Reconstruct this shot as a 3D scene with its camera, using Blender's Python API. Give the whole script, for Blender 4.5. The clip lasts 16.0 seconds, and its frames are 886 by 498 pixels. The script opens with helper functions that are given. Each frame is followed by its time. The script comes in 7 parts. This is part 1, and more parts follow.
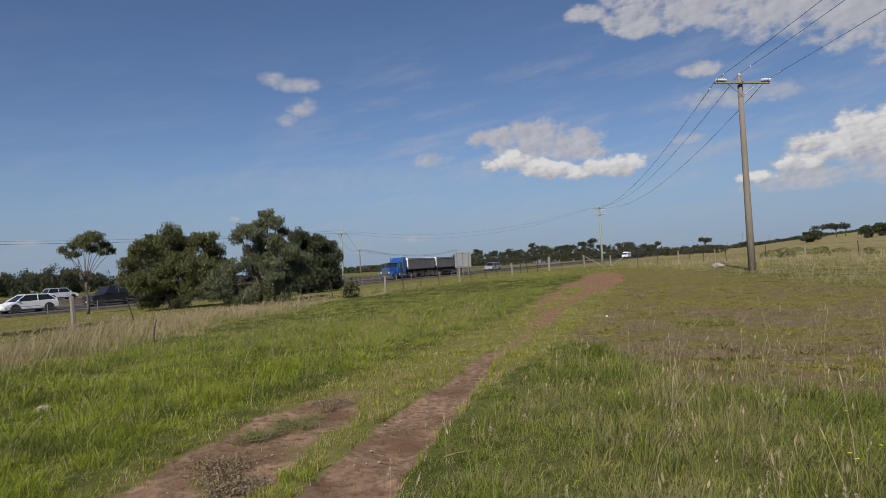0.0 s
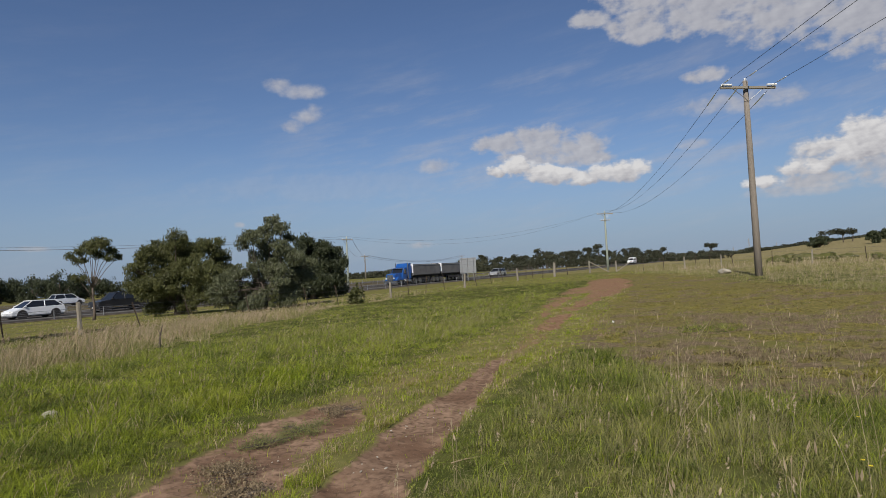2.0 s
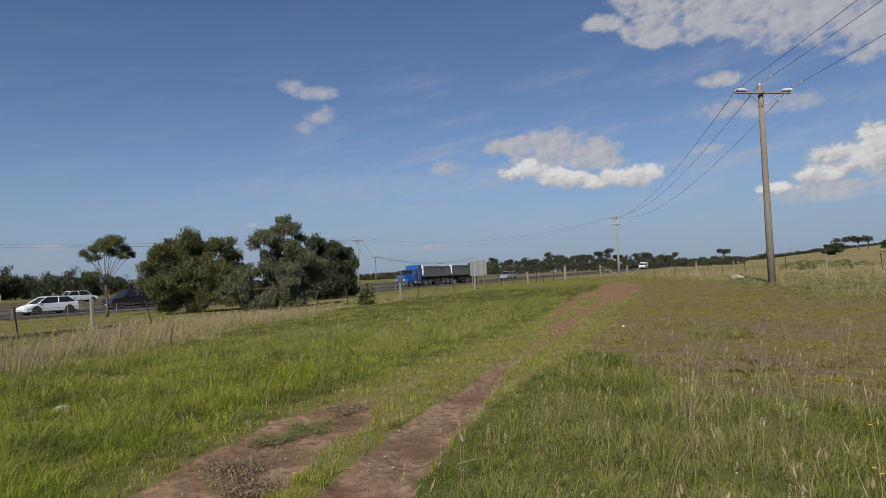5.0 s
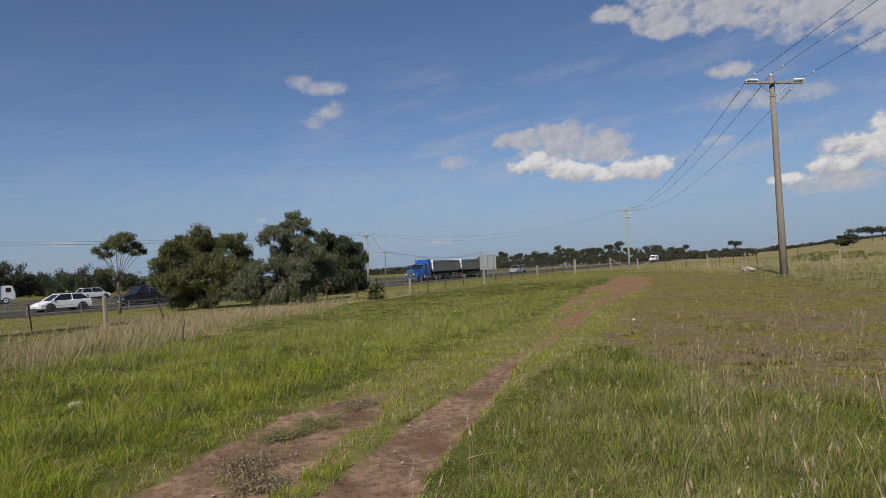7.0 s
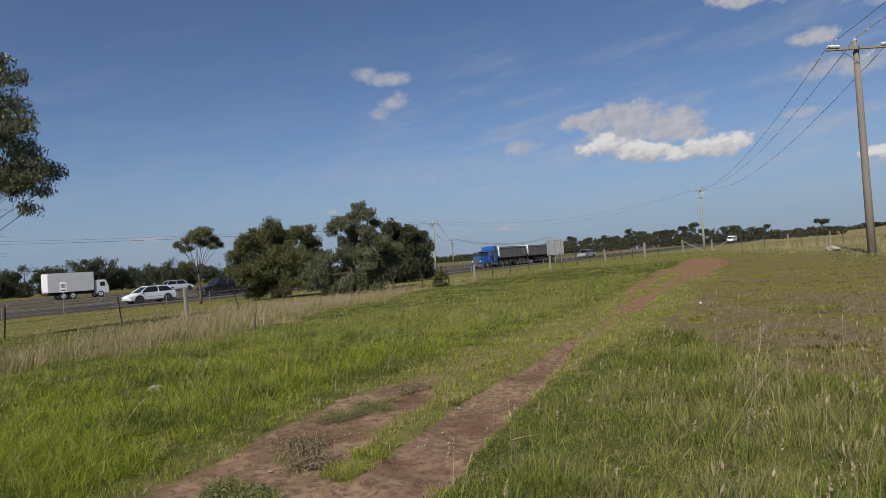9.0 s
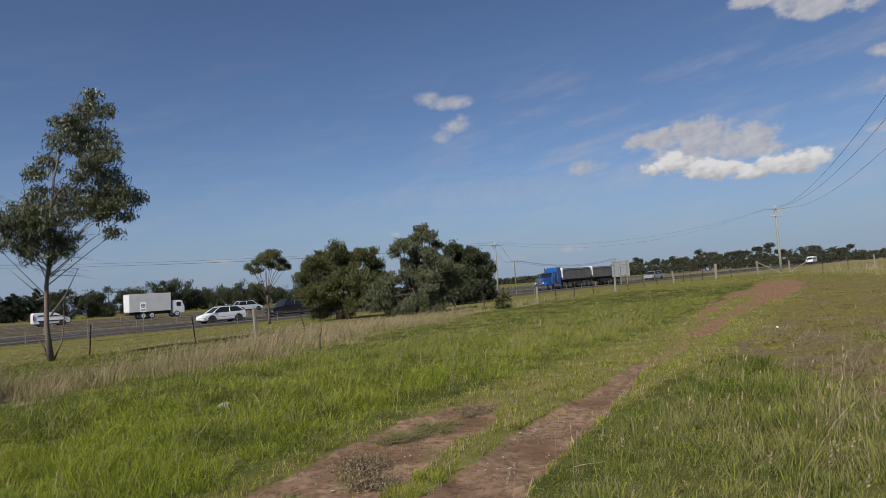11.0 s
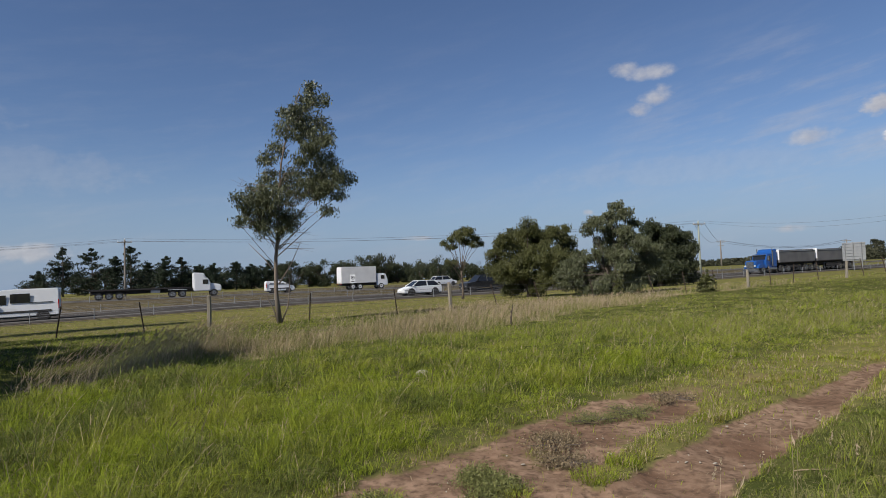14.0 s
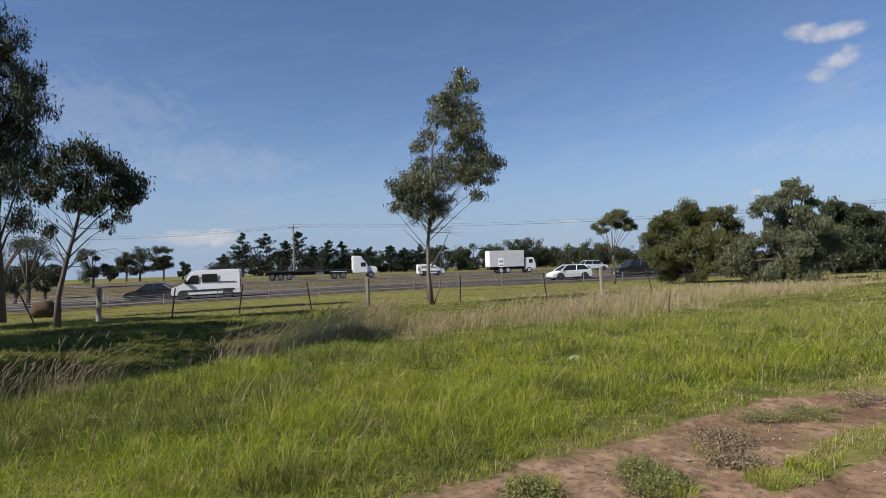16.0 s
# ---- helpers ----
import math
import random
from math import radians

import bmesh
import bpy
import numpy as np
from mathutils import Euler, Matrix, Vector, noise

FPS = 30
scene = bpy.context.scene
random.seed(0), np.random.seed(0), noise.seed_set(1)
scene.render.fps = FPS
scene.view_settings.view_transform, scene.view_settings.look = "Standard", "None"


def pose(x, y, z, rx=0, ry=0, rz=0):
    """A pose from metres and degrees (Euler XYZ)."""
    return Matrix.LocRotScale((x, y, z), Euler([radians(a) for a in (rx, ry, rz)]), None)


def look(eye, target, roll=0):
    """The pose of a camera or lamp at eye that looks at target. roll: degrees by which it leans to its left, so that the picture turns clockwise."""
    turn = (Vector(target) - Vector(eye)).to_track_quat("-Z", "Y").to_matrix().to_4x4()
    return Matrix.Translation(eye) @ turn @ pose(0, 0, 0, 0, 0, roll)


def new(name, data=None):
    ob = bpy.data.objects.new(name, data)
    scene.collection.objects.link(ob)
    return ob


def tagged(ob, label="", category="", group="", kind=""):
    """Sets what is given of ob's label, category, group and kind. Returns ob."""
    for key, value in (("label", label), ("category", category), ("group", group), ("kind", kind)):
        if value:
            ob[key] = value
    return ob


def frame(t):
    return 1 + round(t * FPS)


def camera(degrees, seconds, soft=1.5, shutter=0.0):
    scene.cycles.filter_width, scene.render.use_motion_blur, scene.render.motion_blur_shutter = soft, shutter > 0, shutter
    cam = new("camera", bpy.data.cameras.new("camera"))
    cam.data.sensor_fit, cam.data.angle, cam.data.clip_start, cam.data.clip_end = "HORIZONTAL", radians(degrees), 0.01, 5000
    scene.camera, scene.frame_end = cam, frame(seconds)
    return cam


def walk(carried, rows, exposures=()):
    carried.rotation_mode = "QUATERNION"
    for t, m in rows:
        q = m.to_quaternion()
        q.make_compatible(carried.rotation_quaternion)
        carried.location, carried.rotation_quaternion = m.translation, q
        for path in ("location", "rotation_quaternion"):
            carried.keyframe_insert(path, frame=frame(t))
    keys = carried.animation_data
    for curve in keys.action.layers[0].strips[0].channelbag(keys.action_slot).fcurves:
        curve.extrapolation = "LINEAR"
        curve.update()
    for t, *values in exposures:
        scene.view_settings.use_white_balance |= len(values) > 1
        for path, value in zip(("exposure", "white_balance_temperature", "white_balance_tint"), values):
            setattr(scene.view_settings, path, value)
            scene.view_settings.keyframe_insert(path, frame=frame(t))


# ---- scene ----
cam = camera(71.23, 16.0, soft=0.55)
PATH = [
    (0.0, pose(0.000, -0.000, 1.650, 91.86, 2.88, -0.03)),
    (0.5, pose(-0.006, 0.004, 1.653, 91.94, 2.89, 0.09)),
    (1.0, pose(-0.012, 0.023, 1.648, 92.07, 3.00, 0.21)),
    (1.5, pose(-0.016, 0.023, 1.644, 92.25, 3.05, 0.32)),
    (2.0, pose(-0.017, 0.022, 1.643, 92.42, 2.91, 0.43)),
    (2.5, pose(-0.019, 0.025, 1.642, 92.53, 2.74, 0.54)),
    (3.0, pose(-0.020, 0.020, 1.644, 92.61, 2.66, 0.70)),
    (3.5, pose(-0.017, 0.013, 1.643, 92.72, 2.86, 0.81)),
    (6.0, pose(-0.002, 0.013, 1.622, 92.47, 1.45, 1.94)),
    (6.5, pose(0.007, 0.022, 1.628, 92.28, 1.42, 2.18)),
    (7.0, pose(0.006, 0.026, 1.633, 92.18, 2.55, 2.28)),
    (7.5, pose(-0.007, 0.003, 1.629, 92.16, 2.40, 2.40)),
    (8.0, pose(0.017, -0.030, 1.621, 91.13, 2.53, 2.43)),
    (8.5, pose(0.130, -0.033, 1.626, 91.22, 3.98, 3.67)),
    (9.0, pose(0.253, -0.075, 1.614, 91.32, 3.74, 8.58)),
    (9.2, pose(0.269, -0.053, 1.621, 91.71, 4.36, 9.41)),
    (11.5, pose(0.279, -0.091, 1.613, 93.77, 3.06, 15.43)),
    (12.0, pose(0.289, -0.103, 1.616, 93.83, 2.99, 17.02)),
    (12.5, pose(0.281, -0.086, 1.614, 94.06, 2.84, 20.28)),
    (13.0, pose(0.264, -0.032, 1.600, 93.93, 2.64, 22.85)),
    (13.5, pose(0.250, -0.023, 1.592, 93.02, 2.22, 26.55)),
    (14.0, pose(0.230, -0.010, 1.591, 92.55, 2.03, 31.88)),
    (14.5, pose(0.219, -0.006, 1.594, 92.17, 1.92, 34.33)),
    (15.0, pose(0.216, -0.013, 1.593, 92.26, 1.82, 36.78)),
    (15.5, pose(0.209, -0.017, 1.591, 91.94, 1.71, 38.96)),
    (16.0, pose(0.165, -0.030, 1.591, 91.50, 1.64, 45.49)),
]
EXPOSURES = [(0.0, 0.0, 6580, 10), (9.0, 0.0, 6580, 10), (12.5, 0.04, 6550, 10), (14.5, 0.20, 6550, 10), (16.0, 0.44, 6550, 10)]
walk(cam, PATH, exposures=EXPOSURES)

# ---- sun, sky, exposure ----
SUN_AZ, SUN_EL = 166.0, 40.0          # degrees, azimuth counted to the left from +y


def sun_and_sky():
    w = bpy.data.worlds.new("sky")
    scene.world = w
    w.use_nodes = True
    nt = w.node_tree
    nt.nodes.clear()
    N, L = nt.nodes.new, nt.links.new

    def val(v, sock):
        if isinstance(v, (int, float)):
            sock.default_value = v
        else:
            L(v, sock)

    def m(op, a, b=0.0, c=0.0):
        n = N("ShaderNodeMath")
        n.operation = op
        val(a, n.inputs[0]), val(b, n.inputs[1]), val(c, n.inputs[2])
        return n.outputs[0]

    def smooth(v, lo, hi):
        n = N("ShaderNodeMapRange")
        n.interpolation_type = "SMOOTHSTEP"
        val(v, n.inputs[0]), val(lo, n.inputs[1]), val(hi, n.inputs[2])
        return n.outputs[0]

    sky = N("ShaderNodeTexSky")
    sky.sky_type, sky.sun_disc = "NISHITA", False
    sky.sun_elevation, sky.sun_rotation = radians(SUN_EL), radians(-SUN_AZ)
    sky.air_density, sky.dust_density, sky.ozone_density = 1.0, 0.15, 3.5
    tc = N("ShaderNodeTexCoord")
    sep = N("ShaderNodeSeparateXYZ")
    L(tc.outputs["Generated"], sep.inputs[0])
    az = m("MULTIPLY", m("ARCTAN2", m("MULTIPLY", sep.outputs[0], -1.0), sep.outputs[1]), 57.296)
    el = m("MULTIPLY", m("ARCSINE", sep.outputs[2]), 57.296)

    def fbm(sx, sy, off, scale, detail=7.0, rough=0.55, shear=0.0):
        c = N("ShaderNodeCombineXYZ")
        L(m("MULTIPLY_ADD", az, sx, off), c.inputs[0])
        L(m("MULTIPLY_ADD", m("MULTIPLY_ADD", az, shear, el), sy, off * 0.7), c.inputs[1])
        n = N("ShaderNodeTexNoise")
        n.inputs["Scale"].default_value, n.inputs["Detail"].default_value, n.inputs["Roughness"].default_value = scale, detail, rough
        L(c.outputs[0], n.inputs["Vector"])
        return n.outputs["Fac"]

    def field(clouds):
        best = None
        for a, e, wa, we in clouds:
            dx = m("MULTIPLY", m("SUBTRACT", az, a), 1.0 / wa)
            dy = m("MULTIPLY", m("SUBTRACT", el, e), 1.0 / we)
            v = m("SUBTRACT", 1.0, m("ADD", m("MULTIPLY", dx, dx), m("MULTIPLY", dy, dy)))
            best = v if best is None else m("MAXIMUM", best, v)
        return best

    # cumulus with firm edges, centre azimuth, elevation, half width, half height in degrees
    firm = [(-5.4, 9.4, 1.5, 0.8), (-6.9, 9.5, 2.0, 1.2), (-9.0, 8.9, 2.4, 1.0), (-10.9, 8.5, 2.4, 0.95), (-12.7, 8.1, 1.7, 0.75), (-14.5, 8.5, 2.1, 1.1), (-16.6, 8.5, 2.2, 1.2),
            (-32.6, 8.3, 3.0, 1.6), (-30.6, 7.2, 2.6, 1.0), (-34.6, 8.8, 3.0, 2.2), (-27.4, 6.3, 2.1, 0.6), (-38.5, 8.6, 5.5, 3.0), (-50.0, 12.0, 9.0, 5.0)]
    # thin veils
    thin = [(14.6, 17.4, 1.5, 0.7), (12.6, 17.0, 2.4, 0.75), (12.1, 14.9, 1.7, 0.95), (13.5, 13.9, 1.2, 0.7), (0.6, 10.0, 2.3, 0.85), (-22.3, 10.1, 1.9, 0.55), (2.2, 2.9, 1.6, 0.4), (34.2, 3.6, 2.0, 0.3), (18.5, 5.3, 0.55, 0.3),
            (66.5, 2.9, 5.0, 0.9), (-26.5, 13.0, 6.0, 1.1), (-30.0, 5.4, 5.0, 0.6)]
    # broad grey bodies, in their own shade
    grey = [(-5.7, 11.7, 3.4, 1.25), (-9.3, 11.8, 4.0, 1.6), (-12.6, 11.0, 3.4, 1.6), (-8.5, 10.2, 5.0, 1.1), (-13.0, 9.8, 3.6, 1.0), (-14.1, 21.6, 2.6, 0.9), (-18.8, 20.6, 3.6, 1.9), (-18.0, 22.6, 4.0, 1.6), (-24.2, 20.6, 5.5, 2.4),
            (-30.2, 19.2, 5.8, 2.7), (-35.0, 17.6, 4.6, 3.0), (-39.0, 17.0, 6.0, 4.0), (-23.5, 15.7, 2.1, 0.95), (-33.0, 8.2, 4.0, 1.9), (-31.0, 6.0, 3.6, 0.9), (-37.5, 6.8, 5.0, 2.6)]
    big = fbm(0.8, 1.25, 3.1, 0.55, 4.0, 0.5)
    fine = fbm(1.0, 1.3, 9.4, 1.1, 6.0, 0.55)
    rag = m("ADD", m("MULTIPLY", m("SUBTRACT", big, 0.5), 2.1), m("MULTIPLY", m("SUBTRACT", fine, 0.5), 1.15))
    f_firm = m("ADD", field(firm), rag)
    d_firm = smooth(f_firm, 0.05, 0.75)
    d_grey = m("MULTIPLY", smooth(m("ADD", field(grey), rag), 0.0, 0.9), 0.86)
    f_thin = m("ADD", field(thin), rag)
    d_thin = m("MULTIPLY", smooth(f_thin, -0.15, 1.35), 0.74)
    d_faint = m("MULTIPLY", smooth(m("ADD", field([(76.0, 13.0, 10.0, 3.2), (66.0, 9.3, 9.0, 2.0), (10.0, 8.5, 14.0, 1.5)]), rag), -0.2, 1.0), 0.16)
    # cirrus drawn out along lines that climb to the right, densest over the paddock
    streak = fbm(0.10, 0.50, 21.0, 1.0, 7.0, 0.62, 0.16)
    low = smooth(el, 30.0, 4.0)
    fan = m("ADD", 0.35, smooth(field([(-12.0, 12.5, 30.0, 9.0)]), -0.1, 0.7))
    d_str = m("MULTIPLY", m("MULTIPLY", smooth(streak, 0.42, 0.80), m("MULTIPLY", low, fan)), 0.40)
    dens = m("MAXIMUM", m("MAXIMUM", d_firm, d_grey), m("MAXIMUM", m("MAXIMUM", d_thin, d_faint), d_str))
    # relief of the cloud tops: the same noise a little nearer to the sun
    up = fbm(0.8, 1.25, 3.1 + 0.26, 0.55, 4.0, 0.5)
    up2 = fbm(1.0, 1.3, 9.4 + 0.2, 1.1, 6.0, 0.55)
    lit = m("ADD", m("MULTIPLY", m("SUBTRACT", big, up), 1.7), m("MULTIPLY", m("SUBTRACT", fine, up2), 0.22))
    under = m("SUBTRACT", field(firm), field([(a, e - 0.55, wa, we) for a, e, wa, we in firm]))
    edge = m("MULTIPLY", d_firm, m("ADD", 0.30, m("MULTIPLY", under, 0.75)))
    shade = N("ShaderNodeClamp")
    L(m("ADD", m("ADD", 0.27, m("MULTIPLY", lit, m("MULTIPLY_ADD", d_firm, 0.9, 0.7))), edge), shade.inputs[0])
    col = N("ShaderNodeMix")
    col.data_type = "RGBA"
    L(shade.outputs[0], col.inputs["Factor"])
    col.inputs["A"].default_value, col.inputs["B"].default_value = (0.60, 0.60, 0.665, 1), (1.12, 1.115, 1.13, 1)
    bg, bc, mix, out = N("ShaderNodeBackground"), N("ShaderNodeBackground"), N("ShaderNodeMixShader"), N("ShaderNodeOutputWorld")
    tint = N("ShaderNodeMix")
    tint.data_type, tint.blend_type = "RGBA", "MULTIPLY"
    tint.inputs["Factor"].default_value = 1.0
    L(sky.outputs[0], tint.inputs["A"])
    tint.inputs["B"].default_value = (0.93 * SKY, 0.97 * SKY, 1.12 * SKY, 1)
    haze = N("ShaderNodeMix")
    haze.data_type = "RGBA"
    L(m("MULTIPLY", smooth(el, 13.0, -1.0), 0.92), haze.inputs["Factor"])
    L(tint.outputs["Result"], haze.inputs["A"])
    haze.inputs["B"].default_value = (0.22, 0.305, 0.44, 1)
    L(haze.outputs["Result"], bg.inputs[0])
    bg.inputs[1].default_value = 1.0
    L(col.outputs["Result"], bc.inputs[0])
    bc.inputs[1].default_value = CLOUD
    L(dens, mix.inputs[0]), L(bg.outputs[0], mix.inputs[1]), L(bc.outputs[0], mix.inputs[2])
    L(mix.outputs[0], out.inputs[0])
    d = bpy.data.lights.new("sun", "SUN")
    d.energy, d.angle, d.color = SUN, radians(0.55), (1.0, 0.945, 0.86)
    lamp = new("sun", d)
    a, e = radians(SUN_AZ), radians(SUN_EL)
    to_sun = Vector((-math.sin(a) * math.cos(e), math.cos(a) * math.cos(e), math.sin(e)))
    lamp.matrix_world = look(to_sun * 60, (0, 0, 0))


SKY, CLOUD, SUN = 0.070, 0.6, 5.0
sun_and_sky()

# ---- materials ----
def material(name, c1, c2, scale=4.0, rough=0.8, bump=0.2, metal=0.0, fine=None, spec=0.3, island=0.0, objrand=0.0, stretch=(1, 1, 1), translucent=0.0, c3=None, scale3=0.3, amount3=0.5):
    """Two base colours mixed by noise at two scales, with relief; stretch draws the grain out along an axis."""
    mt = bpy.data.materials.new(name)
    mt.use_nodes = True
    nt = mt.node_tree
    N, L = nt.nodes.new, nt.links.new
    b = nt.nodes["Principled BSDF"]
    out = nt.nodes["Material Output"]
    tc, mp = N("ShaderNodeTexCoord"), N("ShaderNodeMapping")
    mp.inputs["Scale"].default_value = stretch
    L(tc.outputs["Object"], mp.inputs[0])
    n1, n2 = N("ShaderNodeTexNoise"), N("ShaderNodeTexNoise")
    n1.inputs["Scale"].default_value, n1.inputs["Detail"].default_value = scale, 6
    n2.inputs["Scale"].default_value, n2.inputs["Detail"].default_value = fine or scale * 9, 5
    L(mp.outputs[0], n1.inputs["Vector"]), L(mp.outputs[0], n2.inputs["Vector"])
    s = N("ShaderNodeMath")
    s.operation = "MULTIPLY_ADD"
    L(n2.outputs["Fac"], s.inputs[0])
    s.inputs[1].default_value = 0.6
    t = N("ShaderNodeMath")
    t.operation = "MULTIPLY_ADD"
    L(n1.outputs["Fac"], t.inputs[0])
    t.inputs[1].default_value, t.inputs[2].default_value = 0.9, -0.25
    L(t.outputs[0], s.inputs[2])
    fac = s.outputs[0]
    if island or objrand:
        src = N("ShaderNodeNewGeometry").outputs["Random Per Island"] if island else N("ShaderNodeObjectInfo").outputs["Random"]
        k = N("ShaderNodeMath")
        k.operation = "MULTIPLY_ADD"
        L(src, k.inputs[0])
        k.inputs[1].default_value = island or objrand
        h = N("ShaderNodeMath")
        h.operation = "SUBTRACT"
        L(fac, h.inputs[0])
        h.inputs[1].default_value = (island or objrand) / 2
        L(h.outputs[0], k.inputs[2])
        fac = k.outputs[0]
    mix = N("ShaderNodeMix")
    mix.data_type, mix.clamp_factor = "RGBA", True
    L(fac, mix.inputs["Factor"])
    mix.inputs["A"].default_value, mix.inputs["B"].default_value = (*c1, 1), (*c2, 1)
    colour = mix.outputs["Result"]
    if c3:
        n3 = N("ShaderNodeTexNoise")
        n3.inputs["Scale"].default_value, n3.inputs["Detail"].default_value = scale3, 4
        L(tc.outputs["Object"], n3.inputs["Vector"])
        r3 = N("ShaderNodeMapRange")
        r3.inputs[1].default_value, r3.inputs[2].default_value, r3.inputs[4].default_value = 0.42, 0.62, amount3
        L(n3.outputs["Fac"], r3.inputs[0])
        mx = N("ShaderNodeMix")
        mx.data_type = "RGBA"
        L(r3.outputs[0], mx.inputs["Factor"]), L(colour, mx.inputs["A"])
        mx.inputs["B"].default_value = (*c3, 1)
        colour = mx.outputs["Result"]
    L(colour, b.inputs["Base Color"])
    b.inputs["Roughness"].default_value, b.inputs["Metallic"].default_value = rough, metal
    b.inputs["Specular IOR Level"].default_value = spec
    if bump:
        bp = N("ShaderNodeBump")
        bp.inputs["Strength"].default_value, bp.inputs["Distance"].default_value = bump, 0.02
        L(s.outputs[0], bp.inputs["Height"]), L(bp.outputs[0], b.inputs["Normal"])
    if translucent:
        tr, ms = N("ShaderNodeBsdfTranslucent"), N("ShaderNodeMixShader")
        L(colour, tr.inputs[0])
        ms.inputs[0].default_value = translucent
        L(b.outputs[0], ms.inputs[1]), L(tr.outputs[0], ms.inputs[2]), L(ms.outputs[0], out.inputs[0])
    return mt


def ground_material():
    """Soil, short turf, straw and low weeds, mixed by the sheet's own zones and broken up by noise."""
    mt = bpy.data.materials.new("ground")
    mt.use_nodes = True
    nt = mt.node_tree
    N, L = nt.nodes.new, nt.links.new
    b = nt.nodes["Principled BSDF"]
    tc = N("ShaderNodeTexCoord")

    def noise_at(scale, detail=6, rough=0.55):
        n = N("ShaderNodeTexNoise")
        n.inputs["Scale"].default_value, n.inputs["Detail"].default_value, n.inputs["Roughness"].default_value = scale, detail, rough
        L(tc.outputs["Object"], n.inputs["Vector"])
        return n.outputs["Fac"]

    def ramp(v, lo, hi):
        r = N("ShaderNodeMapRange")
        r.inputs[1].default_value, r.inputs[2].default_value = lo, hi
        L(v, r.inputs[0])
        return r.outputs[0]

    def mix(f, a, c):
        x = N("ShaderNodeMix")
        x.data_type = "RGBA"
        L(f, x.inputs["Factor"]) if not isinstance(f, float) else None
        for s, v in (("A", a), ("B", c)):
            if isinstance(v, tuple):
                x.inputs[s].default_value = (*v, 1)
            else:
                L(v, x.inputs[s])
        return x.outputs["Result"]

    def zone(name, amp, lo, hi, n):
        at = N("ShaderNodeAttribute")
        at.attribute_name = name
        k = N("ShaderNodeMath")
        k.operation = "MULTIPLY_ADD"
        L(n, k.inputs[0])
        k.inputs[1].default_value = amp
        h = N("ShaderNodeMath")
        h.operation = "SUBTRACT"
        L(at.outputs["Fac"], h.inputs[0])
        h.inputs[1].default_value = amp / 2
        L(h.outputs[0], k.inputs[2])
        return ramp(k.outputs[0], lo, hi)

    n_big, n_mid, n_fine, n_grit = noise_at(0.12), noise_at(1.1), noise_at(9.0, 8), noise_at(60.0, 4)
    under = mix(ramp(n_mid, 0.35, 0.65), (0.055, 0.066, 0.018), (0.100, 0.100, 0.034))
    turf = mix(ramp(n_mid, 0.35, 0.65), (0.135, 0.128, 0.046), (0.200, 0.178, 0.072))
    turf = mix(ramp(n_big, 0.4, 0.62), turf, (0.20, 0.175, 0.065))
    turf = mix(ramp(n_fine, 0.35, 0.7), turf, (0.105, 0.108, 0.032))
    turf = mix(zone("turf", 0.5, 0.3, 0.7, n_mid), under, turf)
    straw = mix(ramp(n_mid, 0.3, 0.7), (0.25, 0.2, 0.11), (0.36, 0.29, 0.18))
    straw = mix(ramp(n_fine, 0.4, 0.7), straw, (0.17, 0.15, 0.07))
    thin = mix(ramp(n_fine, 0.4, 0.62), (0.120, 0.091, 0.057), (0.190, 0.146, 0.093))
    thin = mix(ramp(n_mid, 0.48, 0.62), thin, (0.13, 0.122, 0.040))
    moss = mix(ramp(n_fine, 0.42, 0.62), (0.118, 0.105, 0.036), (0.200, 0.168, 0.062))
    weed = mix(zone("mat", 0.9, 0.3, 0.7, n_fine), thin, moss)
    soil = mix(ramp(n_fine, 0.35, 0.65), (0.165, 0.107, 0.071), (0.300, 0.200, 0.136))
    soil = mix(ramp(n_mid, 0.45, 0.65), soil, (0.142, 0.086, 0.056))
    soil = mix(ramp(n_grit, 0.6, 0.75), soil, (0.24, 0.175, 0.135))
    soil = mix(zone("clay", 0.5, 0.3, 0.7, n_fine), soil, mix(ramp(n_fine, 0.35, 0.65), (0.165, 0.094, 0.056), (0.300, 0.186, 0.116)))
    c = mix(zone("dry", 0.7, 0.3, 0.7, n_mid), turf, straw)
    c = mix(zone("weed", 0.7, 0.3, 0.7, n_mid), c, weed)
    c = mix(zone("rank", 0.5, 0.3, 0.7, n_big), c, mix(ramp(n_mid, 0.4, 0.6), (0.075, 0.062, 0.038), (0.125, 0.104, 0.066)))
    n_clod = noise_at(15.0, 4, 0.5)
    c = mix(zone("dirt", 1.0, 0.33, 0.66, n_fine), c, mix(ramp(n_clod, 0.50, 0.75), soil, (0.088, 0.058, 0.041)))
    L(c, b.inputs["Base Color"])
    b.inputs["Roughness"].default_value, b.inputs["Specular IOR Level"].default_value = 1.0, 0.0
    add = N("ShaderNodeMath")
    L(n_fine, add.inputs[0]), L(n_clod, add.inputs[1])
    bp = N("ShaderNodeBump")
    bp.inputs["Strength"].default_value, bp.inputs["Distance"].default_value = 0.6, 0.014
    L(add.outputs[0], bp.inputs["Height"]), L(bp.outputs[0], b.inputs["Normal"])
    return mt


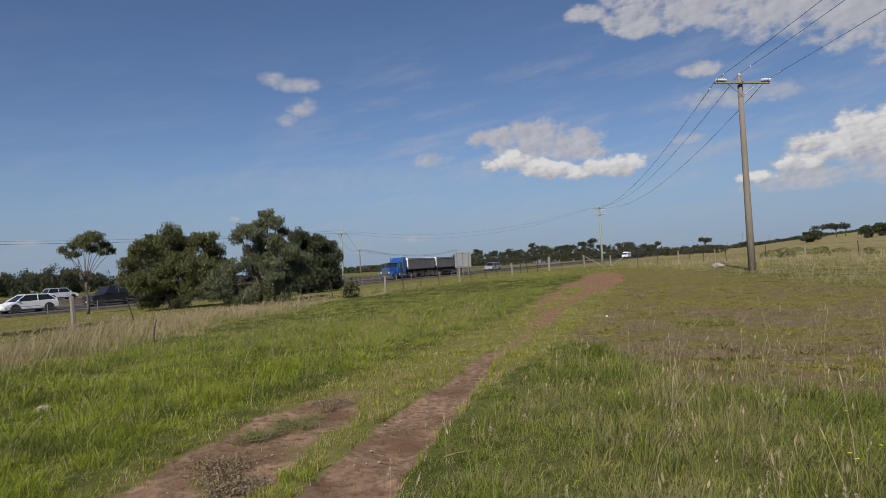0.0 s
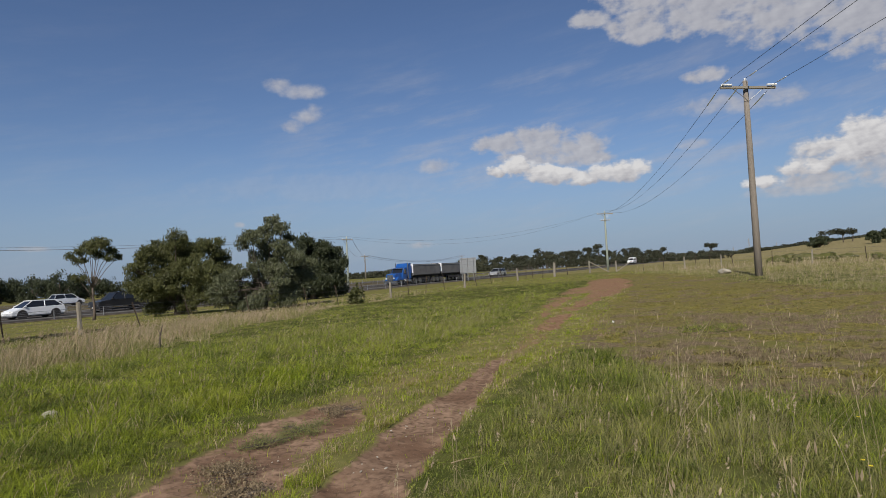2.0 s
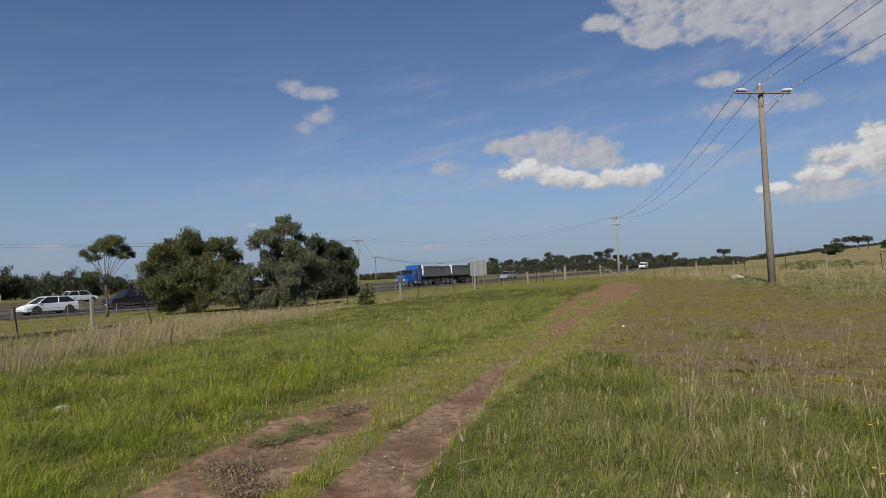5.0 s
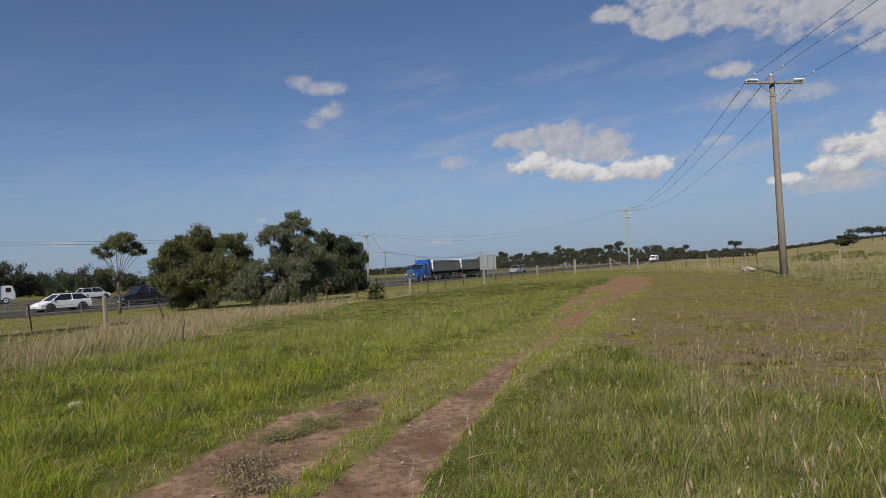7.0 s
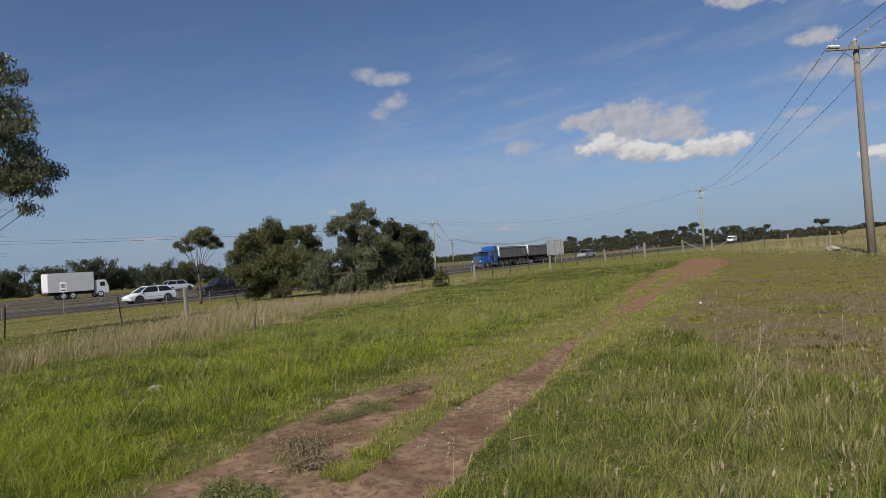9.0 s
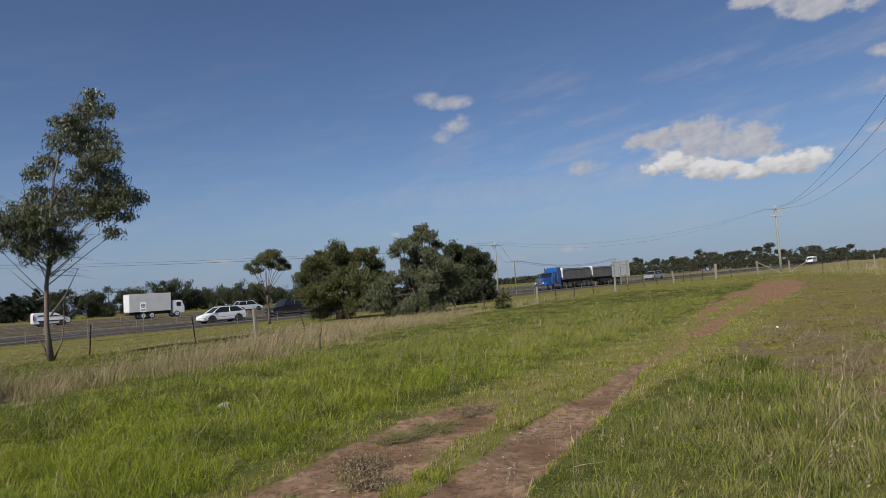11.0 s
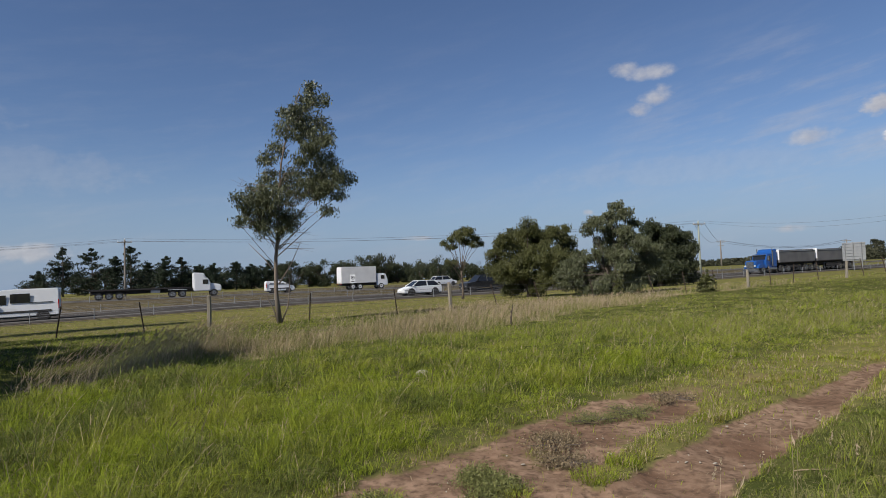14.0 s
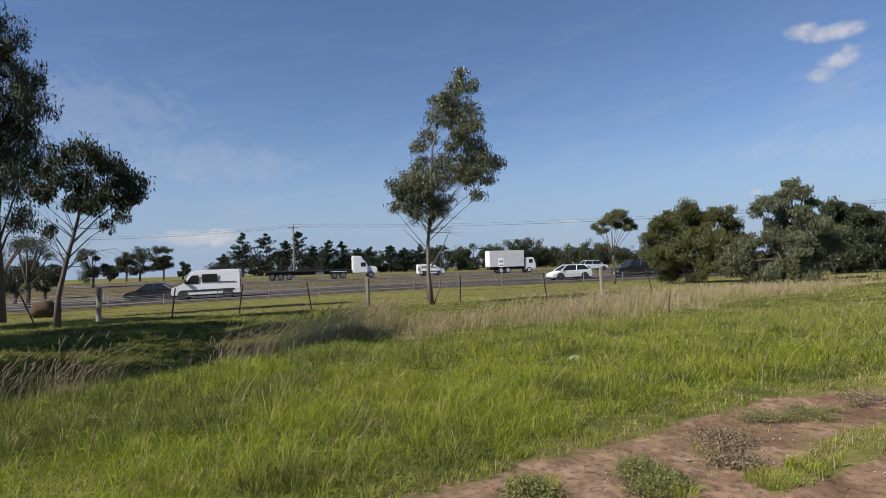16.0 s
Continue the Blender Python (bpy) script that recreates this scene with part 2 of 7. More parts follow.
M = {}
M["ground"] = ground_material()
M["asphalt"] = material("asphalt", (0.043, 0.040, 0.038), (0.076, 0.070, 0.065), 0.5, 1.0, 0.3, fine=40, spec=0.0, c3=(0.10, 0.09, 0.08), scale3=0.15, amount3=0.5)
M["gravel"] = material("gravel", (0.095, 0.080, 0.062), (0.155, 0.13, 0.10), 1.2, 1.0, 0.5, fine=30, spec=0.0)
M["line"] = material("road_paint", (0.085, 0.082, 0.078), (0.17, 0.165, 0.155), 3, 0.7, 0.1)
M["timber"] = material("weathered_timber", (0.15, 0.13, 0.10), (0.33, 0.295, 0.24), 6, 0.9, 0.6, stretch=(6, 6, 0.5))
M["pole"] = material("weathered_pole", (0.12, 0.10, 0.08), (0.29, 0.255, 0.215), 5, 0.9, 0.5, stretch=(5, 5, 0.35))
M["pole_green"] = material("treated_pole", (0.21, 0.24, 0.20), (0.34, 0.36, 0.30), 5, 0.9, 0.4, stretch=(5, 5, 0.35))
M["picket"] = material("rusty_steel", (0.045, 0.035, 0.028), (0.10, 0.07, 0.05), 20, 0.7, 0.3, metal=0.5)
M["wire"] = material("wire", (0.10, 0.10, 0.10), (0.2, 0.2, 0.2), 20, 0.5, 0.0, metal=0.8)
M["cable"] = material("cable", (0.06, 0.06, 0.062), (0.11, 0.11, 0.11), 5, 0.6, 0.0)
M["porcelain"] = material("porcelain", (0.72, 0.72, 0.70), (0.85, 0.85, 0.83), 8, 0.25, 0.0, spec=0.5)
M["galv"] = material("galvanised_steel", (0.26, 0.265, 0.27), (0.40, 0.405, 0.41), 8, 0.5, 0.05, metal=0.7)
M["bark_pale"] = material("pale_gum_bark", (0.10, 0.080, 0.064), (0.235, 0.20, 0.165), 3, 0.9, 0.5, stretch=(4, 4, 0.8), c3=(0.16, 0.12, 0.09), scale3=1.5, amount3=0.7)
M["bark_dark"] = material("dark_bark", (0.055, 0.042, 0.034), (0.13, 0.105, 0.085), 4, 0.95, 0.7, stretch=(4, 4, 0.8))
M["bark_brown"] = material("brown_bark", (0.075, 0.056, 0.043), (0.18, 0.145, 0.115), 4, 0.95, 0.6, stretch=(4, 4, 0.8))
M["leaf_blue"] = material("gum_leaves", (0.042, 0.052, 0.024), (0.150, 0.158, 0.082), 1.3, 0.45, 0.0, island=0.5, spec=0.4, translucent=0.18)
M["leaf_olive"] = material("olive_gum_leaves", (0.042, 0.050, 0.016), (0.128, 0.130, 0.045), 1.0, 0.5, 0.0, island=0.4, spec=0.3, translucent=0.18)
M["leaf_dark"] = material("dark_leaves", (0.020, 0.028, 0.014), (0.064, 0.074, 0.034), 0.8, 0.55, 0.0, island=0.5, spec=0.3, translucent=0.1)
M["needle"] = material("pine_needles", (0.010, 0.018, 0.011), (0.032, 0.045, 0.024), 0.6, 0.7, 0.0, island=0.8, spec=0.2)
M["far_leaf"] = material("far_foliage", (0.028, 0.033, 0.020), (0.070, 0.070, 0.044), 0.15, 0.8, 0.0, island=0.7, spec=0.1)
M["blade_green"] = material("green_grass", (0.105, 0.158, 0.008), (0.395, 0.455, 0.048), 0.9, 0.6, 0.0, island=0.8, spec=0.12, translucent=0.38, c3=(0.34, 0.300, 0.075), scale3=0.7, amount3=0.34)
M["blade_deep"] = material("deep_green_grass", (0.066, 0.086, 0.017), (0.215, 0.245, 0.050), 0.9, 0.6, 0.0, island=0.9, spec=0.12, translucent=0.2)
M["blade_grey"] = material("dull_grass", (0.105, 0.112, 0.034), (0.335, 0.320, 0.110), 0.9, 0.6, 0.0, island=0.9, spec=0.15, translucent=0.25, c3=(0.24, 0.22, 0.11), scale3=0.8, amount3=0.5)
M["blade_dry"] = material("straw", (0.22, 0.170, 0.096), (0.50, 0.395, 0.255), 0.9, 0.7, 0.0, island=0.9, spec=0.2, translucent=0.25)
M["blade_weed"] = material("weed_leaves", (0.115, 0.110, 0.022), (0.290, 0.250, 0.055), 0.7, 0.6, 0.0, island=0.8, spec=0.2, translucent=0.15, c3=(0.13, 0.095, 0.065), scale3=0.45, amount3=0.75)
M["blade_brown"] = material("withered_herb", (0.120, 0.092, 0.056), (0.29, 0.225, 0.140), 1.5, 0.8, 0.0, island=0.9, spec=0.1, translucent=0.1)
M["seed"] = material("seed_head", (0.27, 0.21, 0.135), (0.50, 0.405, 0.28), 3, 0.8, 0.0, island=0.7, spec=0.1, translucent=0.25)
M["herb"] = material("broad_weed", (0.095, 0.105, 0.030), (0.215, 0.22, 0.075), 3, 0.6, 0.0, island=0.8, translucent=0.15)
M["flower"] = material("yellow_flower", (0.65, 0.50, 0.02), (0.8, 0.65, 0.05), 9, 0.6, 0.0)
M["stone"] = material("pale_stone", (0.26, 0.23, 0.18), (0.46, 0.42, 0.35), 12, 0.9, 0.5)
M["litter"] = material("white_litter", (0.6, 0.6, 0.58), (0.8, 0.8, 0.78), 9, 0.6, 0.1)
M["white"] = material("white_paint", (0.68, 0.69, 0.70), (0.78, 0.79, 0.80), 1.5, 0.3, 0.0, spec=0.5)
M["box_white"] = material("dusty_white_panel", (0.50, 0.50, 0.49), (0.70, 0.70, 0.69), 1.0, 0.5, 0.0)
M["blue"] = material("blue_paint", (0.010, 0.065, 0.25), (0.02, 0.10, 0.34), 2, 0.25, 0.0, spec=0.6)
M["black_car"] = material("black_paint", (0.012, 0.012, 0.013), (0.03, 0.03, 0.031), 2, 0.35, 0.0, spec=0.35)
M["silver"] = material("silver_paint", (0.38, 0.38, 0.37), (0.5, 0.5, 0.49), 2, 0.3, 0.0, metal=0.5)
M["tipper"] = material("grey_tipper_side", (0.085, 0.083, 0.085), (0.15, 0.147, 0.145), 1.0, 0.5, 0.1, c3=(0.2, 0.19, 0.18), scale3=0.5, amount3=0.3)
M["tarp"] = material("tarpaulin", (0.03, 0.03, 0.035), (0.08, 0.08, 0.085), 2, 0.7, 0.2)
M["chassis"] = material("dusty_black_steel", (0.02, 0.02, 0.02), (0.055, 0.05, 0.047), 3, 0.7, 0.1)
M["tyre"] = material("tyre_rubber", (0.016, 0.016, 0.017), (0.04, 0.038, 0.036), 6, 0.85, 0.1)
M["alloy"] = material("polished_alloy", (0.28, 0.28, 0.28), (0.42, 0.42, 0.42), 6, 0.25, 0.0, metal=0.9)
M["glass"] = material("dark_glass", (0.010, 0.012, 0.014), (0.02, 0.022, 0.025), 2, 0.06, 0.0, spec=0.7)
M["red_lamp"] = material("red_lens", (0.35, 0.01, 0.01), (0.5, 0.02, 0.02), 5, 0.2, 0.0)
M["lamp_lens"] = material("clear_lens", (0.6, 0.6, 0.58), (0.75, 0.75, 0.73), 5, 0.1, 0.0, spec=0.6)
M["sign_back"] = material("sign_back", (0.24, 0.25, 0.26), (0.36, 0.37, 0.37), 1.5, 0.6, 0.0, metal=0.3)
M["mound_grass"] = material("mound_grass", (0.055, 0.062, 0.020), (0.12, 0.115, 0.042), 1.2, 1.0, 0.6, spec=0.0, c3=(0.26, 0.22, 0.15), scale3=0.35, amount3=0.45)
M["brown_earth"] = material("brown_earth", (0.055, 0.038, 0.026), (0.12, 0.085, 0.06), 3, 1.0, 0.6, spec=0.0)


# ---- terrain ----
U, NRM = (0.515, 0.857), (-0.857, 0.515)      # along the highway, and across it away from the camera


def smoothstep(lo, hi, v):
    t = np.clip((v - lo) / (hi - lo), 0, 1)
    return t * t * (3 - 2 * t)


def lattice(ix, iy, seed):
    v = np.sin(ix * 127.1 + iy * 311.7 + seed * 74.7) * 43758.5453
    return 2 * (v - np.floor(v)) - 1


def wob(x, y, size, seed):
    """Soft random value between about -1 and 1 that varies over the given size."""
    total = 0
    for k, (scale, amp) in enumerate(((0.55 * size, 1.0), (0.27 * size, 0.5))):
        u, v = (0.8 * x + 0.6 * y) / scale + 17.3 * k, (0.8 * y - 0.6 * x) / scale + 5.1 * k
        iu, iv = np.floor(u), np.floor(v)
        a, b = u - iu, v - iv
        a, b = a * a * (3 - 2 * a), b * b * (3 - 2 * b)
        s = seed + 31 * k
        total = total + amp * ((lattice(iu, iv, s) * (1 - a) + lattice(iu + 1, iv, s) * a) * (1 - b) + (lattice(iu, iv + 1, s) * (1 - a) + lattice(iu + 1, iv + 1, s) * a) * b)
    return total * 1.1


def line_distance(x, y, pts):
    """Distance to a polyline, and how far along it (0 to 1)."""
    best, where = np.full(np.shape(x), 1e9), np.zeros(np.shape(x))
    n = len(pts) - 1
    for i in range(n):
        (ax, ay), (bx, by) = pts[i], pts[i + 1]
        t = np.clip(((x - ax) * (bx - ax) + (y - ay) * (by - ay)) / ((bx - ax) ** 2 + (by - ay) ** 2), 0, 1)
        d = np.hypot(x - ax - t * (bx - ax), y - ay - t * (by - ay))
        where = np.where(d < best, (i + t) / n, where)
        best = np.minimum(best, d)
    return best, where


TRACK = [(-1.8, -12.0), (-1.8, -1.0), (-1.85, 1.6), (-1.8, 3.2), (-1.6, 5.0), (-1.25, 6.5), (-0.7, 8.2), (0.0, 10.2), (1.0, 12.5), (2.3, 15.8), (3.9, 21.2), (6.0, 27.0), (8.5, 34.6), (10.8, 42.0)]


def zones(x, y):
    """How much bare soil, straw, low weeds, and worn track verge there is at a place."""
    p, s = NRM[0] * x + NRM[1] * y, U[0] * x + U[1] * y
    w1, w2 = wob(x, y, 1.6, 5), wob(x, y, 0.5, 6)
    def lane_of(ys, centre, half, rag):
        """One worn lane: bare inside its half width, with a frayed edge."""
        d = (np.abs(x - np.interp(y, ys, centre)) + rag * (0.6 * w2 + 0.5 * w1)) / np.interp(y, ys, half)
        return smoothstep(1.3, 0.7, d) * smoothstep(ys[0] - 0.6, ys[0], y) * smoothstep(ys[-1] + 0.6, ys[-1], y)

    dt, tt = line_distance(x, y, TRACK)
    w3 = wob(x, y, 0.9, 12)
    rough = 0.70 + 0.22 * wob(x, y, 3.0, 9) + 0.24 * wob(x, y, 1.1, 10) + 0.22 * wob(x, y, 0.5, 13)
    left = lane_of((-12, 3.0, 4.65, 5.2, 6.1, 7.0, 7.8, 8.4, 9.1, 9.9), (-2.2, -2.18, -2.12, -2.05, -1.93, -1.78, -1.60, -1.42, -1.08, -0.7), (0.90, 0.90, 0.86, 0.80, 0.72, 0.62, 0.52, 0.46, 0.36, 0.2), 0.24) * (0.80 + 0.26 * w3) * (1 - 0.45 * smoothstep(7.6, 9.6, y))
    right = lane_of((-12, 3.0, 4.2, 4.65, 5.2, 6.1, 7.0, 7.7, 8.5, 9.7, 10.7, 11.5), (-1.2, -1.2, -1.1, -0.88, -0.75, -0.56, -0.35, -0.15, 0.08, 0.40, 0.64, 0.9), (0.50, 0.50, 0.50, 0.36, 0.36, 0.37, 0.37, 0.33, 0.29, 0.22, 0.18, 0.10), 0.09)
    thread = 0.50 * lane_of((11.4, 12.6, 14.4, 15.6), (0.95, 1.3, 1.9, 2.2), (0.2, 0.3, 0.3, 0.35), 0.2)
    upper = lane_of((15.6, 17.7, 19.8, 23.3, 25.5, 28.0, 30.0, 36.0, 40.0, 43.5), (2.2, 2.8, 3.5, 4.6, 5.55, 6.7, 7.5, 9.4, 10.3, 11.0), (0.30, 0.42, 0.42, 0.46, 0.50, 0.60, 0.72, 1.3, 1.4, 1.1), 0.20) * (rough + 0.08)
    fork = lane_of((20.0, 23.0, 26.0, 29.0, 33.5, 36.0), (2.9, 3.6, 4.4, 5.3, 7.1, 8.0), (0.22, 0.32, 0.45, 0.6, 0.8, 0.9), 0.3) * (rough - 0.1)
    tuft = smoothstep(1.2, 0.5, (np.abs(x - np.interp(y, [4.4, 5.7, 6.3, 7.0, 8.1], [-1.38, -1.28, -1.12, -0.93, -0.55])) + 0.05 * w2) / 0.15) * smoothstep(4.9, 5.3, y) * smoothstep(8.6, 7.8, y)
    dirt = np.maximum(np.maximum(left, right), np.maximum(thread, np.maximum(upper, fork))) * (1 - 0.95 * tuft)
    dirt = np.clip(dirt + 0.07 * w2 * (dirt > 0.08), 0, 1)
    du = np.abs(x - np.interp(y, [15.6, 23.3, 30.0, 43.5], [2.2, 4.6, 7.3, 11.0])) + 6 * smoothstep(14, 10, y)
    # litter and bare soil at the bottom of the ditch
    back = crest(y) - x
    dirt = np.maximum(dirt, 0.62 * smoothstep(0.2, 1.2, back) * smoothstep(5.5, 3.0, back) * smoothstep(4.6, 3.0, y + 0.5 * w1) * (0.85 + 0.35 * w3))
    edge = np.interp(y, [-10, 0, 4, 7.5, 12, 16, 20, 25, 33, 60], [-9.0, -9.5, -9.9, -10.6, -9.2, -7.9, -7.4, -6.8, -5.5, 9.0])
    dry = smoothstep(-0.6, 1.8, edge - x + 0.9 * w1) * smoothstep(2.6, 1.2, (crest(y) - x) * smoothstep(10, 7.5, y) + 0.5 * w1) * smoothstep(1.0, -1.0, p - np.interp(s, [-12, -4, 0, 5, 10, 14], [11.5, 14.0, 15.8, 17.8, 20.4, 24.6]) + 0.7 * w1) * (1 - 0.55 * smoothstep(26, 40, y))
    xt = np.interp(y, [q[1] for q in TRACK], [q[0] for q in TRACK])
    weed = smoothstep(-0.9, 1.1, y - np.interp(x, [0, 1.0, 2.0, 2.7, 3.0, 3.4, 5.0, 9.0], [12.0, 12.4, 13.4, 12.6, 9.5, 7.0, 6.2, 5.6]) + 1.3 * w1 + 0.6 * w2) * smoothstep(0.4, 1.6, x - xt + 0.4 * w1) * smoothstep(60, 44, y)
    field = smoothstep(13.0, 18.5, x - 0.02 * (y - 25) + 1.2 * w1) * smoothstep(16, 24, y)
    verge = np.exp(-(dt / 1.6) ** 4) * smoothstep(44, 36, y) * (1 - smoothstep(1.05, 1.45, x - xt) * smoothstep(11, 8.5, y))
    mat = smoothstep(-0.7, 0.2, 0.4 * wob(x, y, 3.0, 63) + 0.5 * wob(x, y, 1.0, 64) + 0.6 * wob(x, y, 0.45, 65) - 0.4 * smoothstep(1.6, 3.2, x) * smoothstep(20, 15, y))
    bare = 0.45 * smoothstep(0.15, 0.75, wob(x, y, 3.6, 61) + 0.25 * w2) * weed * smoothstep(20, 15, y)
    dirt = np.maximum(dirt, bare)
    r = np.hypot(x, y)
    median = np.maximum(smoothstep(69, 72, p) * smoothstep(93, 90, p), 0.75 * smoothstep(101, 104, p) * smoothstep(128, 116, p)) * smoothstep(-70, -30, -np.abs(s - 20) + 60)
    rank = median * (0.85 + 0.25 * wob(x, y, 9.0, 71))
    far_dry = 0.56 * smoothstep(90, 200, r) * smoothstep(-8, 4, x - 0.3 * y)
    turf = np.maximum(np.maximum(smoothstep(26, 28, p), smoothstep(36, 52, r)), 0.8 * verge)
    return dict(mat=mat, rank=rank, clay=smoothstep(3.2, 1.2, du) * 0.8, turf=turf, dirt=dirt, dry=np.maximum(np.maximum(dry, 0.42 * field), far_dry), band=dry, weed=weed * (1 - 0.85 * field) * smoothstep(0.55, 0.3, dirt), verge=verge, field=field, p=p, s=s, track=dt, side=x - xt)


def crest(y):
    """Where the green bank falls away to the ditch."""
    return np.interp(y, [-10, 1.4, 2.8, 4.1, 5.3, 8.1, 10.5], [-9.3, -9.2, -9.4, -9.8, -10.1, -11.6, -12.4])


def height(x, y):
    x, y = np.asarray(x, float), np.asarray(y, float)
    p, s = NRM[0] * x + NRM[1] * y, U[0] * x + U[1] * y
    near = np.interp(s, [-200, -60, -10, 5, 20, 35, 46, 60, 90, 150, 300, 900], [-1.0, -0.3, -0.05, 0, 0.12, 0.5, 0.9, 1.1, 1.25, 1.6, 3, 6])
    road = np.interp(s, [-400, -200, -40, -16, 5, 15, 33, 60, 81, 132, 201, 300, 900], [-3.5, -2, -1.3, -0.95, -0.5, -0.34, -0.3, 0, 0.36, 0.9, 1.8, 3, 6])
    t = smoothstep(16, 50, p)
    z = near * (1 - t) + road * t
    t = smoothstep(66, 90, p)
    z = z * (1 - t) + np.maximum(road, -0.12) * t + 0.3 * smoothstep(103, 118, p)
    # a shallow ditch behind the crest of the green bank
    back = crest(y) - x
    z = z - 0.55 * smoothstep(-0.3, 1.6, back) * smoothstep(7.5, 4.0, back) * smoothstep(10.5, 6.0, y) * smoothstep(-14, -8, y)
    r, az = np.hypot(x, y), np.degrees(np.arctan2(-x, y))
    rise = np.interp(az, [-180, -90, -50, -36, -30, -26, -15, 0, 9, 30, 60, 100, 180], [0.2, 0.6, 1.5, 1.42, 0.95, 0.55, 0.15, -0.05, -0.15, -0.3, -0.42, -0.4, 0.2])
    t = smoothstep(190, 420, r)
    return z * (1 - t) + (1.65 + np.tan(np.radians(rise)) * r) * t


def ground_height(x, y):
    return float(height(x, y))


def stand(x, y, turn=0.0):
    return pose(x, y, ground_height(x, y), 0, 0, turn)


def polar(az, d):
    return -d * math.sin(radians(az)), d * math.cos(radians(az))


def mesh_object(name, verts, faces, mat, smooth=False):
    me = bpy.data.meshes.new(name)
    me.from_pydata(verts, [], faces)
    me.materials.append(mat)
    if smooth:
        me.polygons.foreach_set("use_smooth", [True] * len(me.polygons))
    return new(name, me)


def build_ground():
    az = np.concatenate([np.arange(-44, 94.01, 0.6), np.arange(98, 314, 6.0)])
    r = [0.6, 1.2, 1.8, 2.4, 3.0]
    while r[-1] < 4200:
        r.append(r[-1] * 1.021)
    r = np.array(r)
    A, R = np.meshgrid(np.radians(az), r)
    x, y = -R * np.sin(A), R * np.cos(A)
    z = height(x, y)
    q = zones(x, y)
    close = smoothstep(40, 12, R)
    z = z + close * (0.018 * wob(x, y, 0.7, 2) + 0.012 * wob(x, y, 0.3, 3)) - 0.055 * np.clip(q["dirt"], 0, 1) * close
    n, m = len(r), len(az)
    verts = np.concatenate([np.stack([x, y, z], -1).reshape(-1, 3), [[0, 0, ground_height(0, 0)]]])
    i = np.arange(n - 1)[:, None] * m + np.arange(m)[None]
    j = np.arange(n - 1)[:, None] * m + (np.arange(m) + 1)[None] % m
    quads = np.stack([i, j, j + m, i + m], -1).reshape(-1, 4)
    me = bpy.data.meshes.new("ground")
    k, c = len(quads), n * m
    fan = np.stack([np.full(m, c), (np.arange(m) + 1) % m, np.arange(m)], -1)
    me.vertices.add(len(verts))
    me.vertices.foreach_set("co", verts.ravel())
    me.loops.add(4 * k + 3 * m)
    me.loops.foreach_set("vertex_index", np.concatenate([quads[:, ::-1].ravel(), fan[:, ::-1].ravel()]))
    me.polygons.add(k + m)
    me.polygons.foreach_set("loop_start", np.concatenate([np.arange(k) * 4, 4 * k + np.arange(m) * 3]))
    me.update(calc_edges=True)
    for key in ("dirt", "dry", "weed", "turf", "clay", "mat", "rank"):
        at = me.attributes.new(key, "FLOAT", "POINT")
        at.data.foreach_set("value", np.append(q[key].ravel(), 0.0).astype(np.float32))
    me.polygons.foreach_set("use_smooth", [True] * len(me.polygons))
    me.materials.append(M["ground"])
    me.validate()
    tagged(new("ground", me), "grassy paddock with a bare earth wheel track", "ground", kind="structure")


build_ground()


def strip(name, p0, p1, s0, s1, lift, mat, label, category, step=3.0):
    """A long strip of road laid over the ground, with a little thickness."""
    s = np.arange(s0, s1 + 0.1, step)
    p = np.linspace(p0, p1, 5)
    verts, faces = [], []
    for a in s:
        for b in p:
            x, y = a * U[0] + b * NRM[0], a * U[1] + b * NRM[1]
            verts.append((x, y, ground_height(x, y) + (lift if p0 + 0.01 < b < p1 - 0.01 or len(p) < 3 else lift * 0.5)))
    for i in range(len(s) - 1):
        for j in range(4):
            k = i * 5 + j
            faces.append((k, k + 5, k + 6, k + 1))
    ob = mesh_object(name, verts, faces, mat, True)
    return tagged(ob, label, category, kind="structure")


strip("shoulder_near", 51.2, 71.5, -190, 330, 0.05, M["gravel"], "pale gravel shoulder along the highway", "shoulder")
strip("road_near", 52.4, 68.5, -190, 330, 0.11, M["asphalt"], "dark asphalt carriageway of a divided highway", "road")
strip("shoulder_far", 90.0, 103.5, -190, 330, 0.05, M["gravel"], "pale gravel shoulder of the far carriageway", "shoulder")
strip("road_far", 92.0, 101.4, -190, 330, 0.11, M["asphalt"], "dark asphalt far carriageway of a divided highway", "road")
for p in (54.6, 66.9, 92.6, 100.6):
    strip("road_line", p, p + 0.14, -190, 330, 0.135, M["line"], "faded white edge line on the asphalt", "road line")
for s in range(-120, 160, 12):
    strip("lane_dash", 58.6, 58.75, s, s + 3, 0.135, M["line"], "white lane dash on the asphalt", "road line")


# ---- loose leaves and blades as one mesh ----
def tri_mesh(name, co, tris, mat, label, category="grass"):
    me = bpy.data.meshes.new(name)
    me.vertices.add(len(co))
    me.vertices.foreach_set("co", np.ascontiguousarray(co, np.float32).ravel())
    me.loops.add(3 * len(tris))
    me.loops.foreach_set("vertex_index", np.ascontiguousarray(tris, np.int32).ravel())
    me.polygons.add(len(tris))
    me.polygons.foreach_set("loop_start", np.arange(len(tris), dtype=np.int32) * 3)
    me.update(calc_edges=True)
    me.materials.append(mat)
    return tagged(new(name, me), label, category, kind="stuff")


